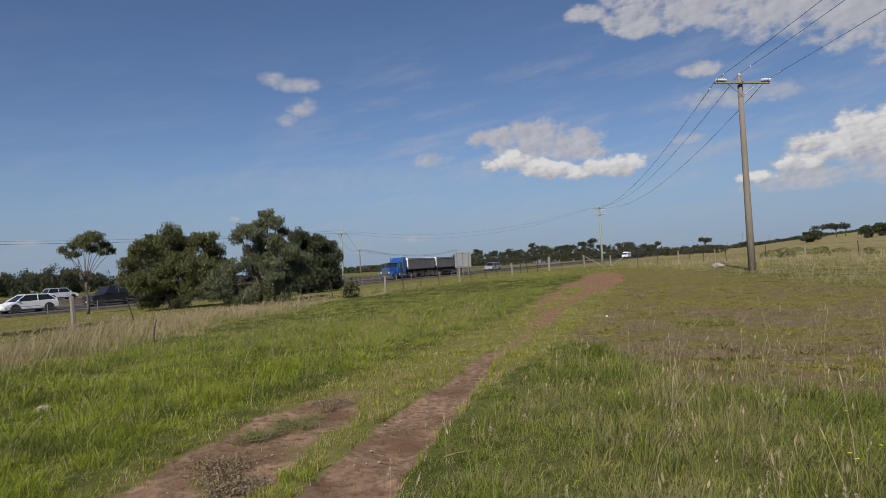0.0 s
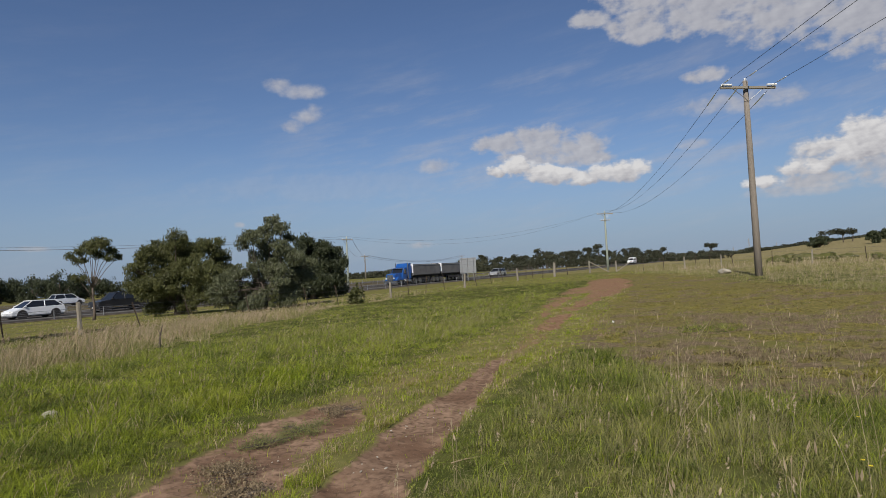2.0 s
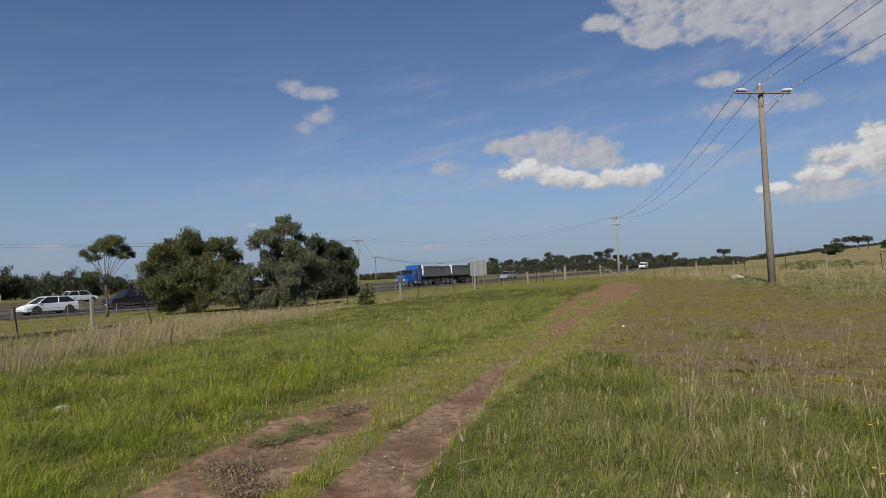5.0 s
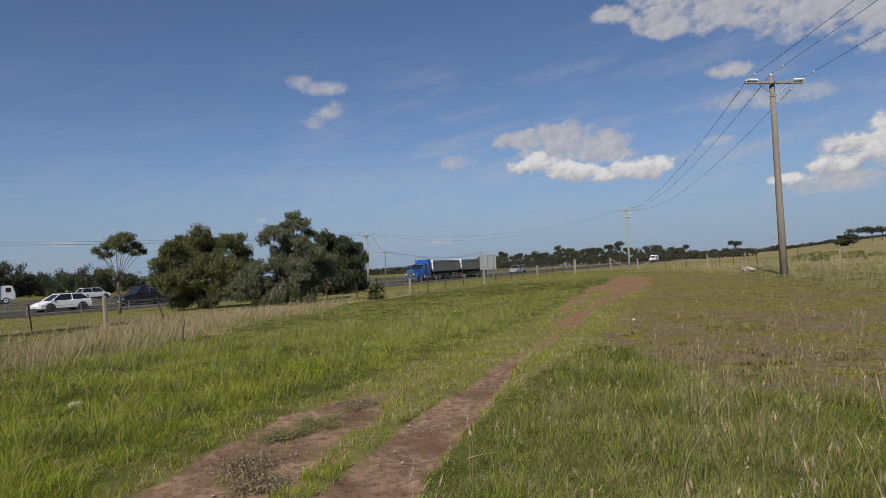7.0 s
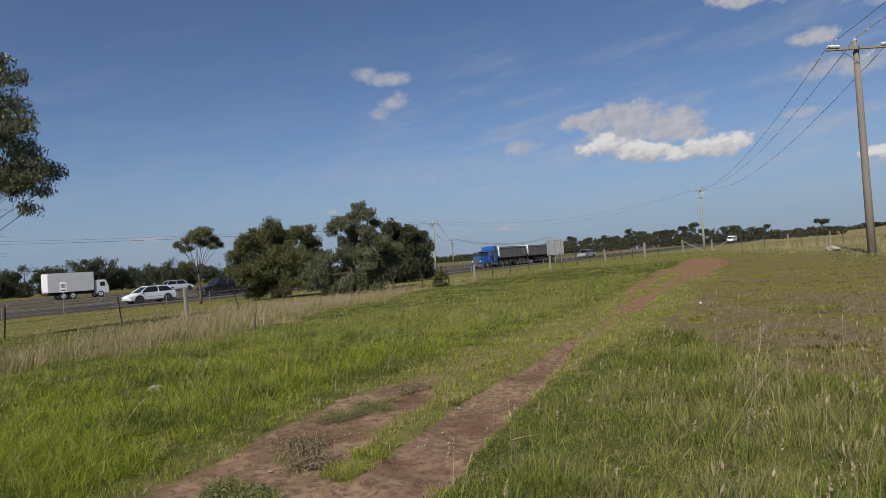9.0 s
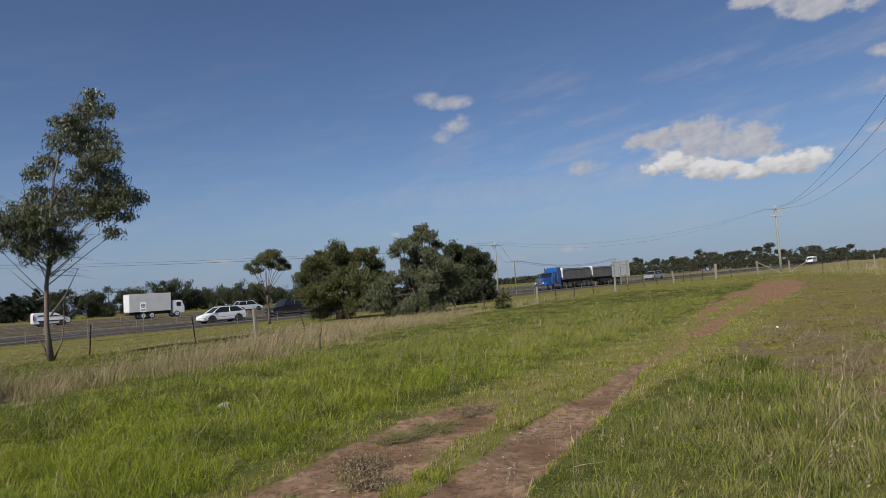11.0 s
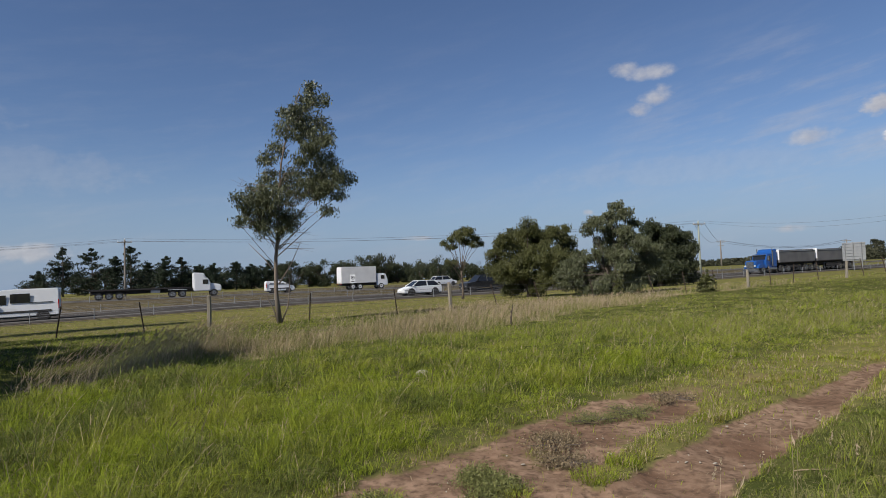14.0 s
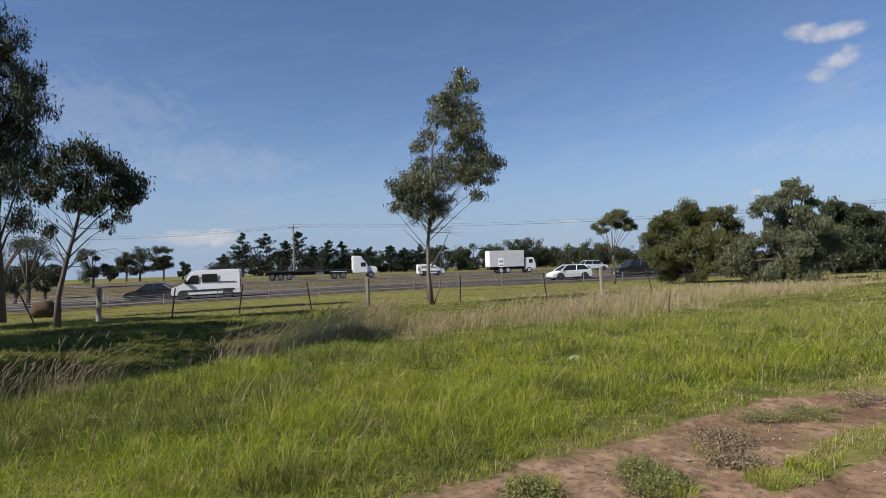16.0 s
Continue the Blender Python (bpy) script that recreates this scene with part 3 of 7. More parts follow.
# ---- helpers for things ----
def part(name, bm, mat, parent=None, label="", smooth=False):
    me = bpy.data.meshes.new(name)
    if isinstance(bm, tuple):
        me.from_pydata(bm[0], [], bm[1])
    else:
        bm.to_mesh(me)
        bm.free()
    me.materials.append(mat)
    if smooth:
        me.polygons.foreach_set("use_smooth", [True] * len(me.polygons))
    ob = new(name, me)
    ob.parent = parent
    if label:
        ob["label"] = label
    return ob


def again(ob, parent, x, y, z, rx=0, ry=0, rz=0):
    """Another piece with the same mesh."""
    o = ob.copy()
    scene.collection.objects.link(o)
    o.parent = parent
    o.matrix_basis = pose(x, y, z, rx, ry, rz)
    return o


def thing(name, m, label, category, group=""):
    ob = new(name)
    ob.empty_display_size = 0.2
    ob.matrix_basis = m
    return tagged(ob, label, category, group)


def box(x0, x1, y0, y1, z0, z1, bevel=0.0, taper=0.0):
    bm = bmesh.new()
    bmesh.ops.create_cube(bm, size=1.0)
    for v in bm.verts:
        k = 1 - taper if v.co.z > 0 else 1
        v.co = Vector(((x0 + x1) / 2 + v.co.x * (x1 - x0) * k, (y0 + y1) / 2 + v.co.y * (y1 - y0) * k, (z0 + z1) / 2 + v.co.z * (z1 - z0)))
    if bevel:
        bmesh.ops.bevel(bm, geom=bm.edges[:], offset=bevel, segments=2, affect="EDGES")
    return bm


def tube(points, radii, sides=7):
    """Corners and faces of a tapered tube along a path."""
    verts, faces = [], []
    n = len(points)
    for i, (p, r) in enumerate(zip(points, radii)):
        p = Vector(p)
        d = (Vector(points[min(i + 1, n - 1)]) - Vector(points[max(i - 1, 0)]))
        d = d.normalized() if d.length > 1e-6 else Vector((0, 0, 1))
        a = d.cross(Vector((0.31, 0.95, 0.05))).normalized()
        b = d.cross(a)
        for k in range(sides):
            t = 2 * math.pi * k / sides
            verts.append(tuple(p + (a * math.cos(t) + b * math.sin(t)) * r))
    for i in range(n - 1):
        for k in range(sides):
            faces.append((i * sides + k, i * sides + (k + 1) % sides, (i + 1) * sides + (k + 1) % sides, (i + 1) * sides + k))
    faces.append(tuple(range(sides))[::-1])
    faces.append(tuple((n - 1) * sides + k for k in range(sides)))
    return verts, faces


def joined(meshes):
    verts, faces = [], []
    for v, f in meshes:
        o = len(verts)
        verts.extend(v)
        faces.extend(tuple(i + o for i in q) for q in f)
    return verts, faces


def profile(outline, width, bevel=0.03, top_in=0.0, z_in=1.0):
    """A side outline (x forward, z up) drawn out to a width; above z_in the sides lean in."""
    bm = bmesh.new()
    rows = []
    for side in (-1, 1):
        rows.append([bm.verts.new((x, side * (width / 2 - (top_in * max(0.0, z - z_in))), z)) for x, z in outline])
    bm.faces.new(rows[0])
    bm.faces.new(rows[1][::-1])
    n = len(outline)
    for i in range(n):
        bm.faces.new((rows[0][(i + 1) % n], rows[0][i], rows[1][i], rows[1][(i + 1) % n]))
    bmesh.ops.recalc_face_normals(bm, faces=bm.faces[:])
    if bevel:
        bmesh.ops.bevel(bm, geom=bm.edges[:], offset=bevel, segments=2, affect="EDGES", clamp_overlap=True)
    return bm


def disc_body(r, w, inner=0.0, sides=20, bevel=0.02):
    """A short cylinder on the y axis, for tyres and rims."""
    bm = bmesh.new()
    bmesh.ops.create_cone(bm, cap_ends=True, segments=sides, radius1=r, radius2=r, depth=w)
    bmesh.ops.rotate(bm, verts=bm.verts[:], cent=(0, 0, 0), matrix=Matrix.Rotation(math.pi / 2, 3, "X"))
    if bevel:
        bmesh.ops.bevel(bm, geom=[e for e in bm.edges if abs(e.verts[0].co.y - e.verts[1].co.y) < 1e-5], offset=bevel, segments=2, affect="EDGES")
    return bm


# ---- trees ----
def leaf_cards(rng, centres, spread, per, length, aspect, droop=0.7):
    """Diamond leaves round the clump centres: four corners, two triangles each."""
    c = np.repeat(np.asarray(centres), per, axis=0)
    n = len(c)
    c = c + np.clip(rng.normal(0, 1, (n, 3)), -1.5, 1.5) * np.repeat(np.asarray(spread), per)[:, None] * np.array([1, 1, 0.8])
    d = rng.normal(0, 1, (n, 3))
    d[:, 2] -= droop * 1.6
    d /= np.linalg.norm(d, axis=1)[:, None]
    s = np.cross(d, rng.normal(0, 1, (n, 3)))
    s /= np.linalg.norm(s, axis=1)[:, None] + 1e-9
    ln = length * rng.uniform(0.6, 1.35, n)
    a, b = c - d * ln[:, None] / 2, c + d * ln[:, None] / 2
    m = c - d * (ln * 0.1)[:, None]
    w = s * (ln * aspect / 2)[:, None]
    co = np.stack([a, m - w, m + w, b], 1).reshape(-1, 3)
    k = np.arange(n)[:, None, None] * 4
    return co, (k + np.array([[0, 2, 1], [1, 2, 3]])[None]).reshape(-1, 3)


def crown_mesh(name, co, tris, mat, parent):
    me = bpy.data.meshes.new(name)
    me.vertices.add(len(co))
    me.vertices.foreach_set("co", co.astype(np.float32).ravel())
    me.loops.add(3 * len(tris))
    me.loops.foreach_set("vertex_index", tris.astype(np.int32).ravel())
    me.polygons.add(len(tris))
    me.polygons.foreach_set("loop_start", np.arange(len(tris), dtype=np.int32) * 3)
    me.update(calc_edges=True)
    me.materials.append(mat)
    ob = new(name, me)
    ob.parent = parent
    return ob


def gum(az, dist, blobs, leaf, bark, label, seed, trunk_r=0.13, fork=0.35, lean=0.0, clump=0.28, per=26, clumps=9, length=0.17, aspect=0.36, depth=0.9, name="gum_tree", bare=0, stems=1, droop=0.7, lead=None):
    """A gum tree whose crown is a set of leafy masses (sideways, up, radius), carried by limbs that split from the stem."""
    rng = np.random.RandomState(seed)
    x, y = polar(az, dist)
    root = thing(name, stand(x, y, az), label, "tree")
    top = max(h + r for _, h, r in blobs)
    fork_h = top * fork
    wood, limbs = [], []
    stem_top = []
    if lead:
        # one leader runs up through the crown
        n = len(lead)
        line = [Vector((u, 0.06 * math.sin(3.0 * h), h)) for u, h in lead]
        wood.append(tube([line[0] - Vector((0, 0, 0.12))] + line[1:], [trunk_r * (1.3 if i == 0 else 1 - 0.85 * i / (n - 1)) for i in range(n)], 9))
        stem_top.append(tuple(line[n // 2]))
    for k in range(0 if lead else stems):
        off = (k - (stems - 1) / 2) * 0.16
        side = lean + (k - (stems - 1) / 2) * 0.45
        pts = [(off + side * t * t * 0.9 + 0.05 * math.sin(5 * t + k), 0.04 * math.cos(4 * t + k), fork_h * t - 0.12 * (t == 0)) for t in (0, 0.25, 0.5, 0.75, 1.0)]
        wood.append(tube(pts, [trunk_r * (1.35 if i == 0 else 1 - 0.11 * i) for i in range(5)], 9))
        stem_top.append(pts[-1])
    centres, spread = [], []
    for i, (bx, bz, br) in enumerate(blobs):
        by = rng.uniform(-depth, depth)
        start = Vector(min(stem_top, key=lambda q: abs(q[0] - bx)))
        # limbs leave the stem at various heights
        t0 = rng.uniform(0.55, 1.0)
        start = Vector((start.x * t0, start.y * t0, start.z * t0)) if bz < fork_h * 1.6 else start
        end = Vector((bx, by, bz))
        if lead:
            at = max(lead[1][1], bz - 0.35 - 0.75 * abs(bx - float(np.interp(bz, [h for _, h in lead], [u for u, _ in lead]))) - 0.3 * abs(by))
            start = Vector((float(np.interp(at, [h for _, h in lead], [u for u, _ in lead])), 0.06 * math.sin(3.0 * at), at))
        mid = start.lerp(end, 0.5) + Vector((rng.uniform(-0.15, 0.15), rng.uniform(-0.15, 0.15), 0.12 * (end - start).length * rng.uniform(0.2, 1.0)))
        r0 = trunk_r * rng.uniform(0.22, 0.38) * (max(0.3, 1 - start.z / top) if lead else 1)
        part("limb", tube([start, start.lerp(mid, 0.5), mid, mid.lerp(end, 0.6), end], [r0, r0 * 0.8, r0 * 0.6, r0 * 0.4, r0 * 0.2], 6), bark, root, smooth=True)
        for _ in range(max(3, int(clumps * (br / 0.7) ** 1.6))):
            v = rng.normal(0, 1, 3)
            v /= np.linalg.norm(v)
            q = np.array([bx, by, bz]) + v * br * rng.uniform(0.45, 1.0) * np.array([1, 1.05, 0.85])
            centres.append(q)
            spread.append(clump * rng.uniform(0.6, 1.2))
            if rng.uniform() < 0.6:
                limbs.append(tube([mid.lerp(end, 0.55), end.lerp(Vector(q), 0.5) + Vector((0, 0, 0.05)), Vector(q)], [r0 * 0.32, r0 * 0.2, r0 * 0.08], 4))
    for _ in range(bare):
        a, t0 = rng.uniform(-1, 1), rng.uniform(0.55, 1.05)
        s = Vector(stem_top[0]) * t0
        e = s + Vector((a * 1.7, rng.uniform(-0.7, 0.7), rng.uniform(-0.1, 1.0)))
        m1 = s.lerp(e, 0.5) + Vector((0, 0, rng.uniform(-0.1, 0.35)))
        limbs.append(tube([s, m1, e], [0.018, 0.012, 0.004], 4))
        for _ in range(3):
            limbs.append(tube([m1.lerp(e, rng.uniform(0.1, 0.9)), e + Vector((rng.uniform(-0.4, 0.4), 0, rng.uniform(-0.4, 0.4)))], [0.007, 0.003], 3))
    part("trunk", joined(wood), bark, root, smooth=True)
    tagged(part("twigwork", joined(limbs), bark, root, smooth=True), kind="stuff")
    co, tr = leaf_cards(rng, centres, spread, per, length, aspect, droop)
    crown_mesh("crown", co, tr, leaf, root)
    return root


def from_picture(pts, bx, by, scale, tilt=1.5):
    """Leafy masses given on a sketch, in metres from the foot of the tree."""
    return [((x - bx + (by - y) * math.tan(radians(tilt))) / scale, (by - y) / scale, r / scale) for x, y, r in pts]


slender = gum(46.4, 26.0, from_picture([(385, 92, 28), (365, 130, 36), (400, 155, 38), (310, 190, 42), (345, 180, 50), (395, 215, 55), (300, 250, 50), (350, 240, 50), (425, 270, 45), (400, 310, 60),
                              (265, 310, 35), (440, 345, 50), (240, 350, 35), (372, 345, 36), (345, 370, 30), (410, 400, 40), (455, 410, 55), (510, 425, 38), (330, 420, 50), (250, 430, 45), (490, 490, 25), (200, 480, 50),
                              (160, 520, 38), (250, 495, 60), (320, 480, 60), (400, 470, 55), (440, 480, 40), (460, 545, 28), (200, 560, 50), (270, 560, 55), (300, 610, 38), (230, 610, 35), (150, 590, 20), (330, 570, 40), (470, 450, 40), (420, 440, 50), (225, 520, 50)], 300, 945, 87, 3.4),
    M["leaf_blue"], M["bark_pale"], "young slender grey-green gum tree with pale bark by the fence", 3, trunk_r=0.095, fork=0.36, clump=0.15, per=36, clumps=38, length=0.14, aspect=0.31, droop=0.9, depth=0.85, bare=60, lead=[(0, 0), (-0.12, 1.3), (-0.1, 2.7), (0.05, 3.9), (0.08, 5.2), (0.2, 6.6), (0.55, 8.2), (1.05, 9.8)])
for bend in (((-0.04, 0, 0), (-0.22, 0.02, 0.55), (-0.45, 0.0, 1.05), (-0.52, 0.0, 1.3), (-0.95, 0.03, 1.55)), ((0.06, 0, 0), (0.34, 0.05, 0.7), (0.42, 0.05, 1.5), (0.40, 0.02, 2.4)), ((-0.02, 0, 0.2), (-0.3, -0.1, 0.35), (-0.55, -0.1, 0.2)), ((0.0, 0.05, 1.9), (-0.5, 0.1, 2.6), (-1.15, 0.1, 3.3)), ((0.0, 0, 1.6), (0.5, -0.1, 2.4), (0.9, -0.1, 3.3))):
    part("bare_stem", tube(bend, [0.034 - 0.026 * i / (len(bend) - 1) for i in range(len(bend))], 6), M["bark_pale"], slender, "thin bare crooked stem", smooth=True)
gum(29.9, 50.0, from_picture([(207, 411, 9), (195, 419, 10), (220, 417, 11), (183, 429, 9), (232, 429, 11), (243, 441, 7), (171, 438, 7), (201, 431, 9), (216, 434, 10), (229, 444, 7), (180, 446, 6), (191, 443, 6), (206, 422, 10), (184, 479, 4), (178, 473, 3), (192, 477, 3)], 209, 549, 24.7, 2.6),
    M["leaf_olive"], M["bark_brown"], "small umbrella-shaped gum tree with bare splayed limbs", 4, trunk_r=0.10, fork=0.38, clump=0.14, per=40, clumps=44, length=0.15, aspect=0.33, depth=0.8, droop=1.0, bare=8)
gum(23.6, 45.0, from_picture([(352, 105, 32), (310, 130, 36), (275, 150, 36), (248, 190, 38), (238, 230, 28), (330, 170, 50), (415, 130, 36), (455, 125, 32), (480, 160, 38), (495, 200, 34),
                              (400, 200, 55), (440, 210, 45), (320, 230, 50), (275, 245, 40), (360, 260, 50), (310, 285, 36), (420, 265, 42), (470, 245, 38), (380, 300, 26), (290, 300, 22), (390, 145, 38), (365, 140, 40), (345, 200, 50)], 360, 325, 44.5),
    M["leaf_olive"], M["bark_dark"], "broad bushy gum tree with dense olive foliage", 5, trunk_r=0.16, fork=0.25, clump=0.19, per=80, clumps=34, length=0.15, aspect=0.32, droop=1.2, depth=1.7, stems=3)
gum(16.0, 40.0, from_picture([(632, 55, 24), (655, 80, 26), (610, 85, 26), (680, 105, 20), (570, 105, 30), (540, 120, 20), (620, 125, 36), (665, 150, 36), (590, 165, 34), (700, 175, 34), (735, 200, 30),
                              (625, 205, 38), (560, 205, 26), (520, 215, 30), (490, 235, 32), (462, 262, 30), (535, 265, 34), (470, 295, 24), (520, 305, 24), (590, 260, 30), (650, 255, 30), (700, 235, 30), (575, 300, 24), (640, 295, 22), (745, 235, 22), (560, 315, 30), (605, 318, 28), (675, 305, 26), (500, 270, 34), (640, 180, 36), (720, 270, 24), (650, 225, 40), (690, 268, 34), (600, 220, 40), (660, 292, 34), (610, 285, 34)], 625, 330, 50),
    M["leaf_blue"], M["bark_dark"], "ragged gum tree with grey-green leaves over low spreading shrubs", 6, trunk_r=0.12, fork=0.28, clump=0.16, per=80, clumps=30, length=0.15, aspect=0.32, droop=1.1, depth=1.3, stems=3, bare=10)
gum(12.4, 60.0, from_picture([(778, 118, 24), (790, 138, 32), (830, 140, 32), (865, 150, 30), (885, 180, 24), (760, 165, 34), (810, 180, 42), (855, 200, 38), (770, 215, 38), (820, 235, 40),
                              (870, 235, 28), (755, 255, 28), (800, 265, 30), (845, 262, 28), (885, 262, 18), (735, 240, 20)], 800, 288, 32),
    M["leaf_dark"], M["bark_dark"], "dense dark green gum tree near the highway", 7, trunk_r=0.17, fork=0.28, clump=0.25, per=70, clumps=28, length=0.23, aspect=0.34, droop=1.1, depth=1.6, stems=2)
# trees along the fence on the near side of the verge
gum(77.5, 24.0, from_picture([(165, 300, 40), (215, 300, 45), (265, 320, 45), (310, 340, 42), (345, 385, 40), (325, 430, 36), (275, 405, 48), (215, 375, 45), (150, 360, 45), (240, 450, 36), (310, 485, 18), (190, 440, 36),
                              (345, 420, 25), (115, 420, 40), (275, 510, 14), (130, 520, 20)], 150, 805, 87, 0.8),
    M["leaf_dark"], M["bark_brown"], "brown-stemmed gum tree with a rounded dark crown", 8, trunk_r=0.105, fork=0.42, clump=0.16, per=54, clumps=38, length=0.145, aspect=0.3, droop=1.2, depth=1.0, bare=16, lead=[(0, 0), (0.05, 1.0), (0.3, 2.2), (0.6, 3.4), (0.8, 4.4), (0.95, 5.4)])
gum(81.2, 33.0, [(0.2, 6.0, 1.2), (-0.6, 7.6, 1.5), (0.7, 8.0, 1.3), (0.2, 9.4, 1.5), (-1.2, 9.6, 1.5), (0.9, 10.6, 1.1), (-0.5, 11.3, 1.4), (-1.7, 11.8, 1.3), (0.3, 12.6, 1.0), (-1.0, 13.2, 1.2), (1.1, 6.8, 0.9), (-1.6, 6.2, 1.1), (1.3, 9.3, 0.8), (0.9, 4.6, 0.7), (-0.8, 4.5, 0.8), (-2.2, 8.6, 1.2)],
    M["leaf_dark"], M["bark_dark"], "tall dark gum tree with heavy drooping foliage", 9, trunk_r=0.22, fork=0.33, clump=0.24, per=64, clumps=22, length=0.16, aspect=0.25, droop=1.4, depth=1.4)
gum(100.5, 15.0, [(0, 5.0, 1.3), (-1.2, 5.8, 1.3), (1.2, 5.6, 1.3), (0.2, 6.8, 1.4), (-0.9, 7.4, 1.1), (1.2, 7.4, 1.0), (2.2, 6.2, 1.1), (-2.2, 6.4, 1.1), (-2.8, 5.2, 1.0), (2.6, 5.0, 0.9), (0.4, 8.4, 1.0), (3.3, 5.6, 1.0), (4.0, 6.4, 0.9), (3.2, 7.0, 0.9), (-3.6, 6.2, 1.0)],
    M["leaf_dark"], M["bark_pale"], "gum tree with a dense crown that shades the grass", 10, trunk_r=0.16, fork=0.45, clump=0.34, per=40, clumps=16, length=0.30, depth=2.2)

for caster, (caz, cd) in enumerate(((95.0, 21.0), (92.5, 28.0))):
    gum(caz, cd, [(0, 5.0, 1.4), (-1.3, 5.8, 1.4), (1.3, 5.6, 1.4), (0.2, 6.9, 1.5), (-1.0, 7.6, 1.2), (1.3, 7.5, 1.1), (2.2, 6.2, 1.2), (-2.3, 6.4, 1.2), (-3.0, 5.3, 1.0), (0.4, 8.5, 1.0)],
        M["leaf_dark"], M["bark_brown"], "gum tree of the row that shades the verge", 30 + caster, trunk_r=0.16, fork=0.45, clump=0.34, per=36, clumps=14, length=0.32, depth=2.2)


def pine(az, dist, tall, wide, seed):
    rng = np.random.RandomState(seed)
    root = thing("pine_tree", stand(*polar(az, dist), az), "dark green pine tree with ragged layered branches", "tree", "pines beyond the highway")
    part("trunk", tube([(0, 0, -0.1), (0.1, 0, tall * 0.5), (0, 0, tall * 0.98)], [0.22, 0.13, 0.03], 7), M["bark_dark"], root, smooth=True)
    limbs, centres, spread = [], [], []
    for i in range(72):
        t = min(1.0, round(rng.uniform(0.05, 1.0) * 9) / 9 + rng.uniform(-0.035, 0.035))
        reach = wide * (1.02 - t) ** 0.75 * rng.uniform(0.45, 1.25) + 0.06
        a = rng.uniform(0, 2 * math.pi)
        s = Vector((0, 0, tall * t))
        e = s + Vector((math.cos(a) * reach, math.sin(a) * reach, reach * rng.uniform(0.0, 0.45)))
        limbs.append(tube([s, s.lerp(e, 0.5), e], [0.05, 0.035, 0.012], 4))
        for k in (0.35, 0.62, 0.9):
            centres.append(np.array(s.lerp(e, k)))
            spread.append(0.12 + 0.34 * (1 - t))
    tagged(part("branchwork", joined(limbs), M["bark_dark"], root), kind="stuff")
    co, tr = leaf_cards(rng, centres, spread, 24, 0.48, 0.27, droop=-0.45)
    crown_mesh("crown", co, tr, M["needle"], root)


for i, (az, d, el, wide) in enumerate([(63.4, 150, 3.25, 2.3), (61.4, 148, 3.15, 2.6), (58.6, 152, 3.3, 2.5), (59.7, 158, 2.5, 2.3), (56.0, 150, 2.55, 2.2), (54.7, 152, 2.3, 2.1), (53.3, 156, 1.7, 2.2), (52.1, 155, 1.75, 2.2),
                                       (50.3, 158, 1.85, 2.3), (49.0, 160, 1.6, 2.2), (47.6, 160, 1.9, 2.0), (65.0, 160, 1.4, 2.0), (57.3, 160, 1.9, 2.4)]):
    pine(az, d, 1.65 - ground_height(*polar(az, d)) + d * math.tan(radians(el)), wide * 2.15, 60 + i)


def far_gum(az, dist, el, wide, seed, dark=True, share=1.0, name="gum_tree", label="distant dark gum tree beyond the highway", group="trees beyond the highway", trunk=0.25):
    """A tree far off: stem, a few limbs, and a crown of leafy masses."""
    rng = np.random.RandomState(seed)
    x, y = polar(az, dist)
    top = 1.65 - ground_height(x, y) + dist * math.tan(radians(el))
    root = thing(name, stand(x, y, az), label, "tree", group)
    blobs = []
    for i in range(14):
        t = rng.uniform(trunk * 0.8, 0.88)
        w = wide * math.sqrt(max(0.1, 1 - ((t - 0.6) / 0.5) ** 2))
        blobs.append((rng.uniform(-1, 1) * w * 0.8, rng.uniform(-1, 1) * w * 0.5, top * t, wide * rng.uniform(0.20, 0.40)))
    blobs.append((0, 0, top * 0.86, wide * 0.35))
    wood = [tube([(0, 0, -0.1), (0.1, 0, top * 0.3), (0, 0, top * 0.6)], [0.2, 0.15, 0.08], 6)]
    centres, spread = [], []
    for bx, by, bz, br in blobs:
        wood.append(tube([(0, 0, top * trunk), (bx * 0.5, by * 0.5, (bz + top * trunk) / 2), (bx, by, bz)], [0.10, 0.07, 0.03], 4))
        for _ in range(13):
            v = rng.normal(0, 1, 3)
            v /= np.linalg.norm(v)
            centres.append(np.array([bx, by, bz]) + v * br * rng.uniform(0.4, 1.0) * np.array([1, 1, 0.75]))
            spread.append(0.22 * br + 0.1)
    part("trunk", joined(wood), M["bark_dark"], root)
    fine = dist < 145
    co, tr = leaf_cards(rng, centres, spread, 34 if fine else 18, (0.0020 if fine else 0.0028) * dist, 0.45, 0.6)
    crown_mesh("crown", co, tr, M["leaf_dark"] if dark else M["far_leaf"], root)


